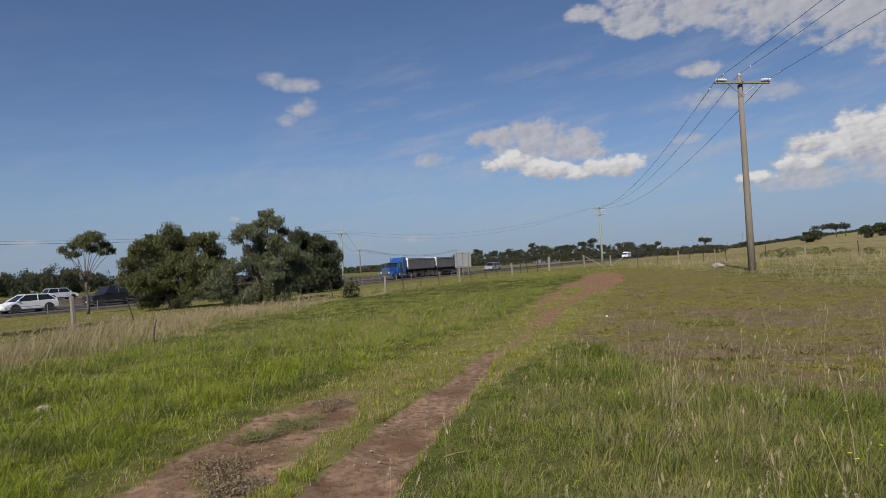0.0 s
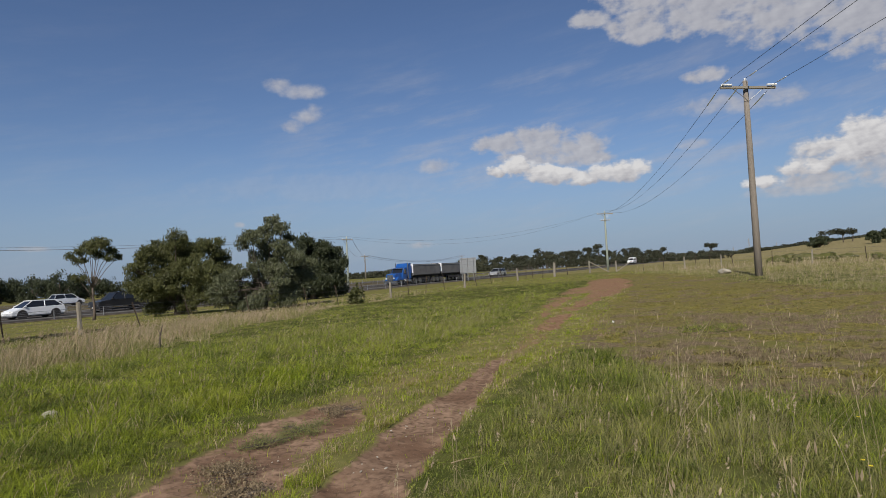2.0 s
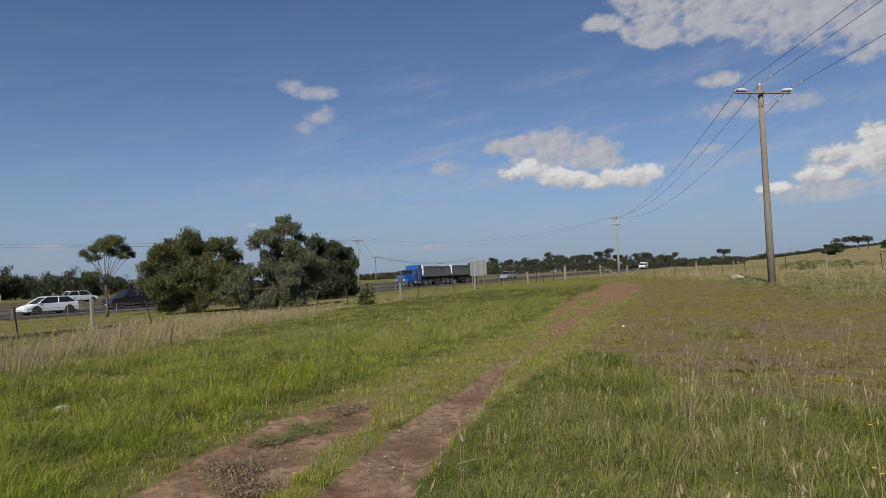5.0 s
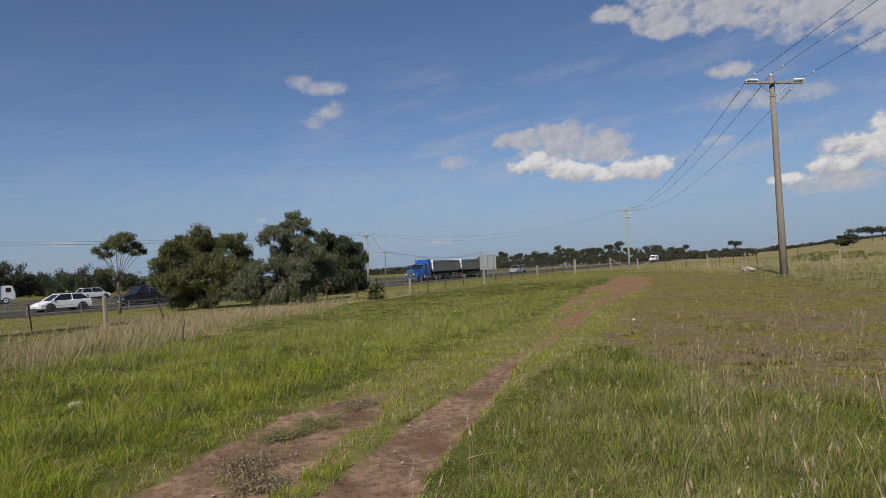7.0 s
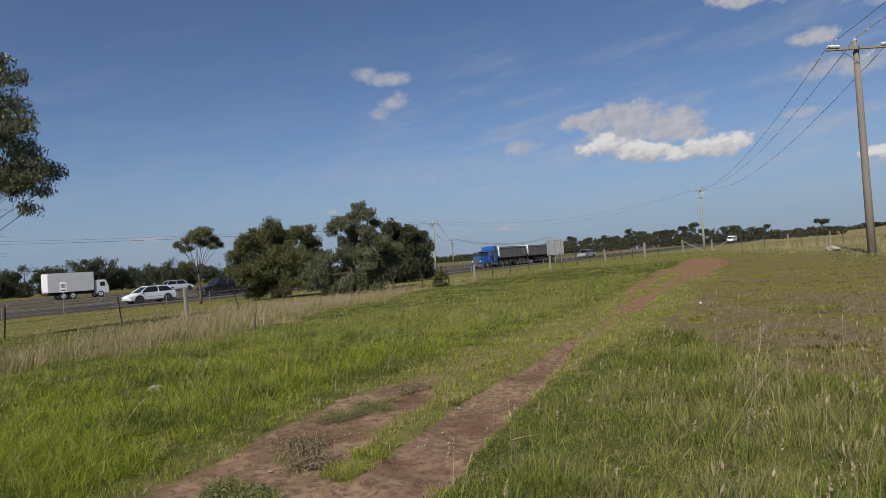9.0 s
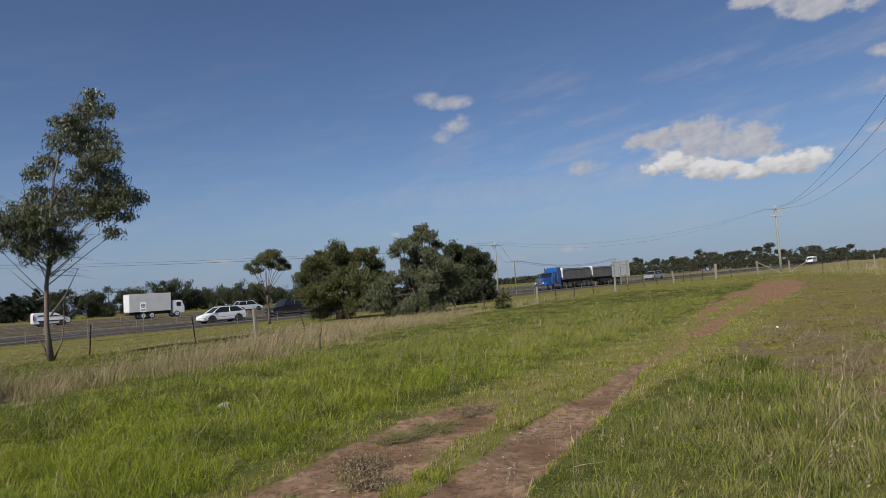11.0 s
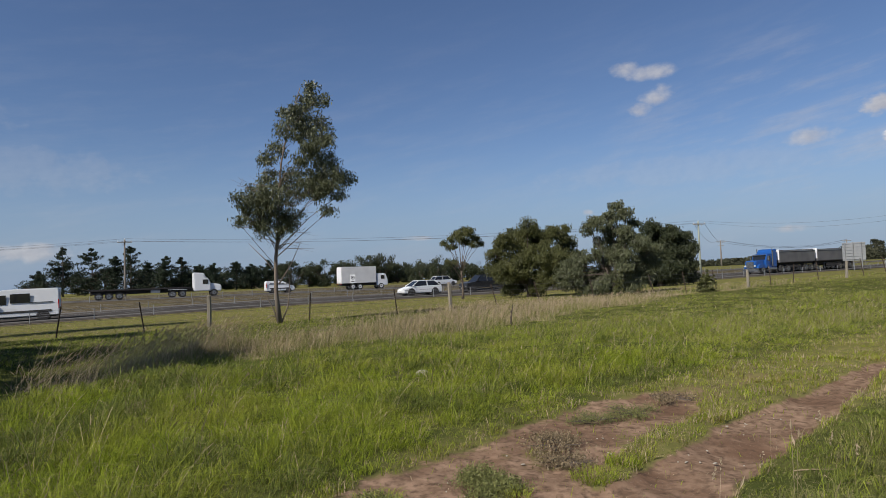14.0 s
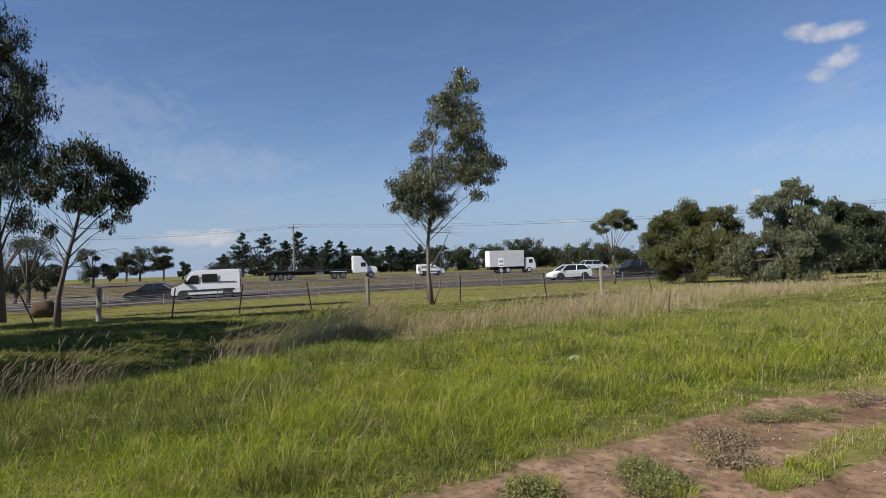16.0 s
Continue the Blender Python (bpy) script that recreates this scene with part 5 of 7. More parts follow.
# ---- things on the ground ----
def rough_stone(name, x, y, size, mat, label, category, seed, sink=0.2, group=""):
    rng = np.random.RandomState(seed)
    bm = bmesh.new()
    bmesh.ops.create_icosphere(bm, subdivisions=4 if max(size) > 1 else 3 if max(size) > 0.25 else 2, radius=1.0)
    o = Vector(rng.uniform(0, 50, 3))
    for v in bm.verts:
        k = 1 + 0.35 * noise.noise(v.co * 1.3 + o) + 0.12 * noise.noise(v.co * 4 + o)
        v.co = Vector((v.co.x * size[0] * k, v.co.y * size[1] * k, v.co.z * size[2] * k))
    ob = part(name, bm, mat, smooth=True)
    ob.matrix_basis = pose(x, y, ground_height(x, y) + size[2] * (1 - sink) - 0.03, 0, 0, rng.uniform(0, 180))
    return tagged(ob, label, category, group)


rough_stone("stone", -5.5, 8.45, (0.13, 0.08, 0.085), M["stone"], "pale stone half hidden in the green grass", "stone", 1, 0.7)
rough_stone("stone", *polar(-24.0, 44), (0.62, 0.35, 0.2), M["stone"], "low pale heap of rubble on the rise", "rubble", 2)
rough_stone("litter", 4.5, 17.3, (0.055, 0.04, 0.04), M["litter"], "crumpled white litter lying on the weeds", "litter", 3)
rough_stone("earth_mound", *polar(78.2, 40), (0.74, 0.6, 0.55), M["brown_earth"], "dark brown earth mound beside the tree", "mound", 4)
for k, (az, d, sx, sy, sz) in enumerate([(-27.9, 80, 1.1, 1.0, 0.75), (-28.9, 92, 1.5, 1.3, 0.85), (-30.1, 90, 1.9, 1.6, 0.8), (-31.5, 94, 1.5, 1.3, 0.8), (-32.8, 98, 1.2, 1.1, 0.55)]):
    rough_stone("grassy_mound", *polar(az, d), (sx, sy, sz), M["mound_grass"], "grassed earth mound with bare sandy patches", "mound", 40 + k, 0.95, "mounds on the rise")
srng = np.random.RandomState(77)
for k in range(46):
    t = srng.uniform(0, 1)
    x, y = along((-2.6, 3.6), (-0.4, 7.4), t)
    x, y = x + srng.uniform(-0.75, 0.9), y + srng.uniform(-0.5, 0.5)
    s = srng.uniform(0.006, 0.015) if k % 5 else srng.uniform(0.02, 0.03)
    rough_stone("pebble", x, y, (s, s * (0.8 if k % 5 else 0.4), s * (0.55 if k % 5 else 0.25)), M["stone"], "small pale pebble on the bare track", "pebble", 500 + k, 0.4, "pebbles on the track")


def herb(x, y, spread_, tall, n, seed, mat, label, name="weed_clump", length=0.09):
    rng = np.random.RandomState(seed)
    root = thing(name, stand(x, y), label, "weed")
    seat = rng.normal(0, 0.5 * spread_, (9, 2))
    c = np.concatenate([seat[rng.randint(0, 9, n)] + rng.normal(0, 0.20 * spread_, (n, 2)), np.zeros((n, 1))], 1)
    if name == "bush":
        c = rng.normal(0, 1, (n, 3))
        c *= (rng.uniform(0.5, 1.0, n) / np.linalg.norm(c, axis=1))[:, None]
        c = np.abs(c * np.array([0, 0, 1])) * tall + c * np.array([1, 1, 0]) * spread_ * 0.6
        c *= 1 + 0.25 * np.sin(c[:, :1] * 5 + seed) * np.cos(c[:, 1:2] * 4)
    else:
        c[:, 2] = rng.uniform(0.01, 1, n) * tall * np.exp(-(c[:, 0] ** 2 + c[:, 1] ** 2) / spread_ ** 2)
    stems = [tube([(p[0] * 0.3, p[1] * 0.3, 0), tuple(p)], [0.005, 0.003], 3) for p in c[:: max(1, n // 40)]]
    tagged(part("stemwork", joined(stems), M["bark_dark"], root), kind="stuff")
    co, tr = leaf_cards(rng, c, np.full(n, 0.03), 5, length, 0.5, -0.2)
    crown_mesh("leaves", co, tr, mat, root)


herb(-2.15, 4.35, 0.30, 0.10, 1500, 1, M["herb"], "low grey-green weed patch between the wheel ruts", length=0.018)
herb(-2.55, 3.45, 0.24, 0.09, 600, 7, M["herb"], "low grey-green weed patch between the wheel ruts", length=0.018)
herb(-1.65, 7.0, 0.26, 0.05, 420, 2, M["herb"], "low dull weeds growing on the track", length=0.017)
herb(-1.95, 6.5, 0.22, 0.05, 380, 8, M["herb"], "low dull weeds growing on the track", length=0.017)
herb(-2.0, 5.5, 0.36, 0.05, 480, 4, M["blade_brown"], "withered brown weeds on the bare soil", length=0.022)
herb(-1.75, 5.0, 0.22, 0.05, 300, 9, M["blade_brown"], "withered brown weeds on the bare soil", length=0.022)
herb(-1.5, 7.9, 0.26, 0.05, 260, 3, M["blade_brown"], "withered brown weeds on the bare soil", length=0.022)
herb(-9.9, 35.0, 0.6, 1.3, 110, 5, M["leaf_olive"], "bright olive bush at the fence", "bush", 0.16)
herb(*polar(8.6, 36), 0.8, 1.2, 200, 6, M["leaf_olive"], "scrubby olive bush at the fence", "bush", 0.16)
for k, (az, d, w, h) in enumerate([(-28.8, 66, 0.55, 0.5), (-29.5, 66, 0.4, 0.45), (-31.9, 62, 0.55, 0.8), (-34.8, 64, 1.0, 0.6)]):
    herb(*polar(az, d), w, h, 110, 20 + k, M["herb"], "low green bush on the grassy rise", "bush", 0.2)
# dead stick in the grass and a few yellow flowers
root = thing("dead_stick", stand(-8.1, 17.2), "dark broken stick standing in the dry grass", "stick")
part("stem", tube([(0, 0, -0.1), (0.03, 0, 0.3), (0.10, 0.02, 0.62)], [0.03, 0.025, 0.01], 6), M["bark_dark"], root)
part("twig", tube([(0.04, 0, 0.33), (-0.04, 0.02, 0.52)], [0.014, 0.006], 5), M["bark_dark"], root)
root = thing("dead_twig", stand(0.05, 5.55, 20), "pale dry twig lying on the wheel rut", "twig")
part("stem", tube([(-0.13, 0, 0.0), (0.0, 0.015, 0.01), (0.15, 0, 0.02)], [0.006, 0.005, 0.003], 5), M["blade_dry"], root)
for k in range(4):
    az, d = srng.uniform(-37, -27), srng.uniform(4.2, 8.0)
    x, y = polar(az, d)
    root = thing("wild_flower", stand(x, y), "small yellow wild flower among the grass", "flower", "yellow flowers")
    h = srng.uniform(0.18, 0.3)
    part("stem", tube([(0, 0, 0), (0.01, 0, h)], [0.003, 0.002], 4), M["herb"], root)
    petals = [((0.016 * math.cos(a) , 0.016 * math.sin(a), h), a) for a in np.linspace(0, 2 * math.pi, 6)[:-1]]
    part("petals", joined([([(0, 0, h), (0.012 * math.cos(a - 0.5), 0.012 * math.sin(a - 0.5), h + 0.006), (0.016 * math.cos(a), 0.016 * math.sin(a), h + 0.004), (0.012 * math.cos(a + 0.5), 0.012 * math.sin(a + 0.5), h + 0.006)], [(0, 1, 2, 3)]) for _, a in petals]), M["flower"], root)


# ---- vehicles ----
HEAD_NEAR, HEAD_FAR = -121.0, 59.0       # towards the left end of the near lanes, and the other way on the far lanes
wheel_meshes = {}


def wheel(parent, x, y, r, w, mat="alloy"):
    """A wheel at (x, y) with its tyre, rim and hub."""
    key = (r, w, mat)
    root = new("wheel")
    root.parent = parent
    root.matrix_basis = pose(x, y, r, 0, 0, 0 if y < 0 else 180)
    if key not in wheel_meshes:
        a = part("tyre", disc_body(r, w, sides=24, bevel=min(0.05, w * 0.2)), M["tyre"], root)
        b = part("rim", disc_body(r * 0.62, w * 1.06, sides=16, bevel=0.01), M[mat], root)
        c = part("hub", disc_body(r * 0.2, w * 1.16, sides=10, bevel=0.01), M["chassis"], root)
        wheel_meshes[key] = [o.data for o in (a, b, c)]
    else:
        for name, data in zip(("tyre", "rim", "hub"), wheel_meshes[key]):
            new(name, data).parent = root


def placed(name, x, y, head, label, category, group, lift=0.11):
    m = pose(x, y, ground_height(x, y) + lift, 0, 0, head)
    # follow the slope of the road
    d = 3.0
    c, s = math.cos(radians(head)), math.sin(radians(head))
    rise = (ground_height(x + c * d, y + s * d) - ground_height(x - c * d, y - s * d)) / (2 * d)
    return thing(name, m @ pose(0, 0, 0, 0, -math.degrees(math.atan(rise)), 0), label, category, group)


def car(az, p, head, mat, label, length=4.6, width=1.8, tall=1.45, style="sedan"):
    x, y = lane(p, az)
    root = placed("car", x, y, head, label, "car", "vehicles on the highway")
    h, L = tall, length
    f, b = L / 2, -L / 2
    belt = 0.63 * h
    if style == "sedan":
        low = [(f - 0.05, 0.28), (f, 0.45), (f - 0.12, 0.68), (f - 1.15, belt), (b + 0.85, belt + 0.04), (b + 0.08, belt - 0.02), (b, 0.5), (b + 0.08, 0.26)]
        top = [(f - 1.12, belt - 0.03), (f - 1.85, h - 0.02), (f - 2.3, h), (b + 1.45, h - 0.02), (b + 0.72, belt - 0.01)]
    elif style == "wagon":
        low = [(f - 0.05, 0.32), (f, 0.5), (f - 0.1, 0.78), (f - 1.05, belt), (b + 0.1, belt), (b, 0.6), (b + 0.08, 0.3)]
        top = [(f - 1.0, belt - 0.03), (f - 1.7, h - 0.02), (f - 2.1, h), (b + 0.6, h - 0.02), (b + 0.12, belt - 0.01)]
    elif style == "hatch":
        low = [(f - 0.05, 0.26), (f, 0.42), (f - 0.10, 0.66), (f - 0.95, belt), (b + 0.14, belt + 0.06), (b, 0.62), (b + 0.08, 0.28)]
        top = [(f - 0.90, belt - 0.03), (f - 1.70, h - 0.03), (f - 2.15, h), (b + 0.80, h - 0.04), (b + 0.14, belt + 0.03)]
    else:
        low = [(f - 0.05, 0.42), (f, 0.62), (f - 0.08, 0.98), (f - 1.25, belt), (b + 0.03, belt - 0.02), (b, 0.78), (b + 0.05, 0.46)]
        top = [(f - 1.20, belt - 0.03), (f - 1.90, h - 0.02), (f - 2.35, h), (b + 1.95, h - 0.02), (b + 1.60, belt - 0.02)]
    part("body", profile(low, width, 0.05), mat, root)
    part("cabin", profile(top, width - 0.06, 0.03, 0.42, belt), M["glass"], root, "dark tinted windows")
    inner = [q for q in top if q[1] > h - 0.05]
    xs = [q[0] for q in inner]
    rw = width - 0.06 - 2 * 0.42 * (h - belt)
    part("roof", box(min(xs) - 0.06, max(xs) + 0.02, -rw / 2 - 0.02, rw / 2 + 0.02, h - 0.05, h + 0.025, 0.02), mat, root)
    for s in (-1, 1):
        for xa, ta in ((top[0][0], top[1][0]), (top[-1][0], top[-2][0])):
            part("pillar", tube([(xa, s * (width / 2 - 0.03), belt), (ta, s * (rw / 2 + 0.01), h - 0.03)], [0.035, 0.03], 5), mat, root)
        mid = (max(xs) + min(xs)) / 2
        part("pillar", tube([(mid, s * (width / 2 - 0.025), belt), (mid - 0.05, s * (rw / 2 + 0.012), h - 0.03)], [0.035, 0.03], 5), mat, root)
        part("headlight", box(f - 0.18, f - 0.02, s * width * 0.36 - 0.16, s * width * 0.36 + 0.16, 0.56, 0.68, 0.03), M["lamp_lens"], root)
        part("tail_light", box(b - 0.005, b + 0.12, s * width * 0.38 - 0.13, s * width * 0.38 + 0.13, 0.62, 0.78, 0.03), M["red_lamp"], root)
        part("mirror", box(top[0][0] - 0.25, top[0][0] - 0.1, s * (width / 2 + 0.02) - 0.07, s * (width / 2 + 0.02) + 0.07, belt, belt + 0.13, 0.03), mat, root)
        for wx in (f - 0.85, b + 0.85):
            part("wheel_arch", disc_body(0.40, 0.06, sides=20, bevel=0.0), M["chassis"], root).matrix_basis = pose(wx, s * (width / 2 - 0.015), 0.34)
            wheel(root, wx, s * (width / 2 - 0.10), 0.32, 0.21)
    part("sill", box(b + 0.15, f - 0.15, -width / 2 + 0.12, width / 2 - 0.12, 0.16, 0.34), M["chassis"], root)
    part("number_plate", box(f - 0.005, f + 0.02, -0.19, 0.19, 0.4, 0.52), M["litter"], root, "blank plate")
    return root


def van(az, p, head, label, L=5.6, H=2.42, W=1.95):
    x, y = lane(p, az)
    root = placed("van", x, y, head, label, "van", "vehicles on the highway")
    f, b = L / 2, -L / 2
    out = [(f - 0.03, 0.35), (f, 0.7), (f - 0.16, 1.0), (f - 0.95, 1.32), (f - 1.62, H - 0.18), (f - 1.95, H - 0.03), (f - 2.6, H), (b + 0.12, H - 0.03), (b, H - 0.2), (b, 0.42), (b + 0.06, 0.35)]
    part("body", profile(out, W, 0.06, 0.09, 1.1), M["white"], root, "plain white body")
    part("windscreen", profile([(f - 0.93, 1.345), (f - 0.90, 1.36), (f - 1.56, H - 0.26), (f - 1.62, H - 0.25)], W - 0.3, 0.005, 0.05, 1.1), M["glass"], root)
    for s in (-1, 1):
        o = s * (W / 2 - 0.022)
        part("side_window", profile_at([(f - 1.15, 1.30), (f - 1.72, H - 0.42), (f - 2.25, H - 0.42), (f - 2.25, 1.30)], o, 0.03, s), M["glass"], root)
        part("side_window", profile_at([(f - 2.5, 1.38), (f - 2.5, H - 0.36), (f - 3.75, H - 0.36), (f - 3.75, 1.38)], o, 0.03, s), M["glass"], root, "dark side window")
        part("rub_strip", box(b + 0.5, f - 0.9, s * W / 2 - 0.02, s * W / 2 + 0.02, 0.62, 0.78, 0.01), M["chassis"], root, "black side moulding")
        part("door_rail", box(b + 0.4, b + 1.9, s * (W / 2 - 0.02) - 0.02, s * (W / 2 - 0.02) + 0.02, 1.34, 1.38), M["chassis"], root)
        part("headlight", box(f - 0.42, f - 0.04, s * 0.72 - 0.14, s * 0.72 + 0.14, 0.84, 1.02, 0.05), M["lamp_lens"], root)
        part("tail_light", box(b - 0.02, b + 0.06, s * 0.88 - 0.07, s * 0.88 + 0.07, 0.8, 1.5, 0.02), M["red_lamp"], root)
        part("mirror", box(f - 1.3, f - 1.12, s * (W / 2 + 0.14) - 0.12, s * (W / 2 + 0.14) + 0.12, 1.32, 1.66, 0.04), M["chassis"], root)
        for wx in (f - 0.95, b + 1.05):
            part("wheel_arch", disc_body(0.43, 0.06, sides=20, bevel=0.0), M["chassis"], root).matrix_basis = pose(wx, s * (W / 2 - 0.015), 0.36)
            wheel(root, wx, s * (W / 2 - 0.11), 0.35, 0.22)
    part("bumper", box(f - 0.3, f + 0.05, -W / 2 + 0.02, W / 2 - 0.02, 0.28, 0.62, 0.06), M["chassis"], root, "black plastic bumper")
    part("sill", box(b + 0.1, f - 0.3, -W / 2 + 0.1, W / 2 - 0.1, 0.2, 0.45), M["chassis"], root)


def profile_at(outline, y, t, s):
    bm = profile(outline, t, 0.0)
    bmesh.ops.translate(bm, verts=bm.verts[:], vec=(0, y + s * 0.012, 0))
    return bm


def tipper_body(parent, x0, x1, z0, z1, w=2.44):
    """A grey tipping body with side ribs, a rolled tarpaulin and a white head board."""
    body = part("tipper_body", profile([(x0, z0 + 0.25), (x0 + 0.25, z0), (x1 - 0.05, z0), (x1, z0 + 0.15), (x1, z1), (x0, z1)], w, 0.03), M["tipper"], parent, "grey tipping body with ribbed sides")
    for s in (-1, 1):
        part("top_rail", box(x0 - 0.03, x1 + 0.03, s * w / 2 - 0.04, s * w / 2 + 0.05, z1 - 0.10, z1 + 0.02, 0.015), M["galv"], body)
        part("bottom_rail", box(x0 + 0.25, x1, s * w / 2 - 0.04, s * w / 2 + 0.03, z0 - 0.02, z0 + 0.08), M["chassis"], body)
    part("tarpaulin", profile([(x0 + 0.05, z1), (x0 + 0.15, z1 + 0.14), (x1 - 0.1, z1 + 0.12), (x1, z1)], w - 0.1, 0.03, 0.9, z1), M["tarp"], body, "rolled dark tarpaulin cover")
    part("head_board", box(x1, x1 + 0.09, -w / 2 + 0.02, w / 2 - 0.02, z0 + 0.35, z1 + 0.2, 0.03), M["white"], body, "white head board")


def blue_truck():
    """A bonneted blue prime mover with two grey tipping trailers; x runs forward from the rear."""
    fx, fy = lane(56.6, 5.35)
    rx, ry = lane(56.6, -1.3)
    L = math.hypot(fx - rx, fy - ry)
    root = placed("tipper_truck", rx, ry, HEAD_NEAR, "blue bonneted truck with two grey tipping trailers", "truck", "vehicles on the highway")
    f = L
    # prime mover
    part("bonnet", profile([(f - 0.15, 0.75), (f - 0.1, 1.62), (f - 0.3, 1.78), (f - 2.05, 1.92), (f - 2.05, 0.75)], 1.7, 0.08), M["blue"], root, "long blue bonnet")
    part("grille", box(f - 0.12, f - 0.02, -0.55, 0.55, 0.78, 1.66, 0.03), M["alloy"], root, "chrome grille")
    part("bumper", box(f - 0.35, f + 0.02, -1.2, 1.2, 0.32, 0.74, 0.05), M["alloy"], root, "polished bull bar bumper")
    cab = part("cab", profile([(f - 1.95, 0.8), (f - 1.95, 1.85), (f - 2.25, 2.62), (f - 3.0, 2.72), (f - 3.2, 2.72), (f - 3.2, 0.8)], 2.2, 0.06), M["blue"], root, "blue cab")
    part("windscreen", profile([(f - 1.955, 1.92), (f - 1.925, 1.92), (f - 2.2, 2.55), (f - 2.24, 2.55)], 1.9, 0.004), M["glass"], cab)
    part("sun_visor", box(f - 2.25, f - 1.98, -1.0, 1.0, 2.52, 2.6, 0.01), M["alloy"], cab)
    part("sleeper", profile([(f - 3.22, 0.85), (f - 3.22, 2.95), (f - 3.6, 3.3), (f - 4.2, 3.38), (f - 4.2, 0.85)], 2.36, 0.07), M["blue"], root, "tall blue sleeper box with wind deflector")
    for s in (-1, 1):
        part("side_window", box(f - 2.95, f - 2.28, s * 1.1 - 0.015, s * 1.1 + 0.015, 1.75, 2.42, 0.004), M["glass"], cab)
        part("mirror", box(f - 2.15, f - 2.05, s * 1.38 - 0.1, s * 1.38 + 0.1, 1.8, 2.4, 0.02), M["alloy"], cab)
        part("guard", profile([(f - 0.25, 0.72), (f - 0.35, 1.1), (f - 0.75, 1.3), (f - 1.5, 1.3), (f - 1.95, 0.95), (f - 2.0, 0.72)], 0.5, 0.05), M["blue"], root, "blue front mudguard").matrix_basis = pose(0, s * 0.92, 0)
        part("fuel_tank", disc_tank(f - 4.1, f - 2.3, s * 0.95, 0.62, 0.30), M["alloy"], root, "polished round fuel tank")
        part("exhaust_stack", tube([(f - 3.28, s * 1.16, 1.0), (f - 3.28, s * 1.16, 3.42)], [0.075, 0.07], 9), M["alloy"], root, "chrome exhaust stack")
        part("headlight", box(f - 0.14, f - 0.0, s * 0.72 - 0.12, s * 0.72 + 0.12, 0.98, 1.2, 0.03), M["lamp_lens"], root)
        wheel(root, f - 1.25, s * 1.02, 0.52, 0.3)
        for wx in (f - 5.3, f - 6.6):
            wheel(root, wx, s * 0.95, 0.51, 0.55)
    part("chassis_rail", box(f - 7.2, f - 0.6, -0.45, 0.45, 0.62, 0.92), M["chassis"], root)
    # two trailers
    a0, a1 = f - 12.9, f - 4.75
    b0, b1 = 0.15, f - 13.45
    for x0, x1, axles in ((a0, a1, (a0 - 0.25, a0 + 1.0, a0 + 2.25)), (b0, b1, (b0 + 0.7, b0 + 1.95, b0 + 3.2))):
        tipper_body(root, x0 + 0.02, x1, 1.38, 3.02)
        part("chassis_rail", box(x0 - 0.6, x1 - 0.3, -0.45, 0.45, 1.02, 1.36), M["chassis"], root, "dark trailer chassis")
        for wx in axles:
            for s in (-1, 1):
                wheel(root, wx, s * 0.95, 0.50, 0.55)
        for s in (-1, 1):
            part("side_guard", box(x0 + 3.2, x1 - 2.2, s * 1.08 - 0.03, s * 1.08 + 0.03, 0.62, 1.0, 0.01), M["chassis"], root)
            part("landing_leg", tube([(x1 - 2.3, s * 0.7, 1.05), (x1 - 2.3, s * 0.7, 0.35)], [0.06, 0.06], 6), M["galv"], root)
    part("mudguard", box(b0 - 0.1, b0 + 0.02, -1.2, 1.2, 0.5, 1.1, 0.01), M["chassis"], root)
    for s in (-1, 1):
        part("tail_light", box(b0 - 0.12, b0 - 0.09, s * 0.95 - 0.2, s * 0.95 + 0.2, 1.12, 1.28), M["red_lamp"], root)


def disc_tank(x0, x1, y, z, r):
    return tube([(x0, y, z), (x0 + 0.03, y, z), (x1 - 0.03, y, z), (x1, y, z)], [r * 0.85, r, r, r * 0.85], 14)


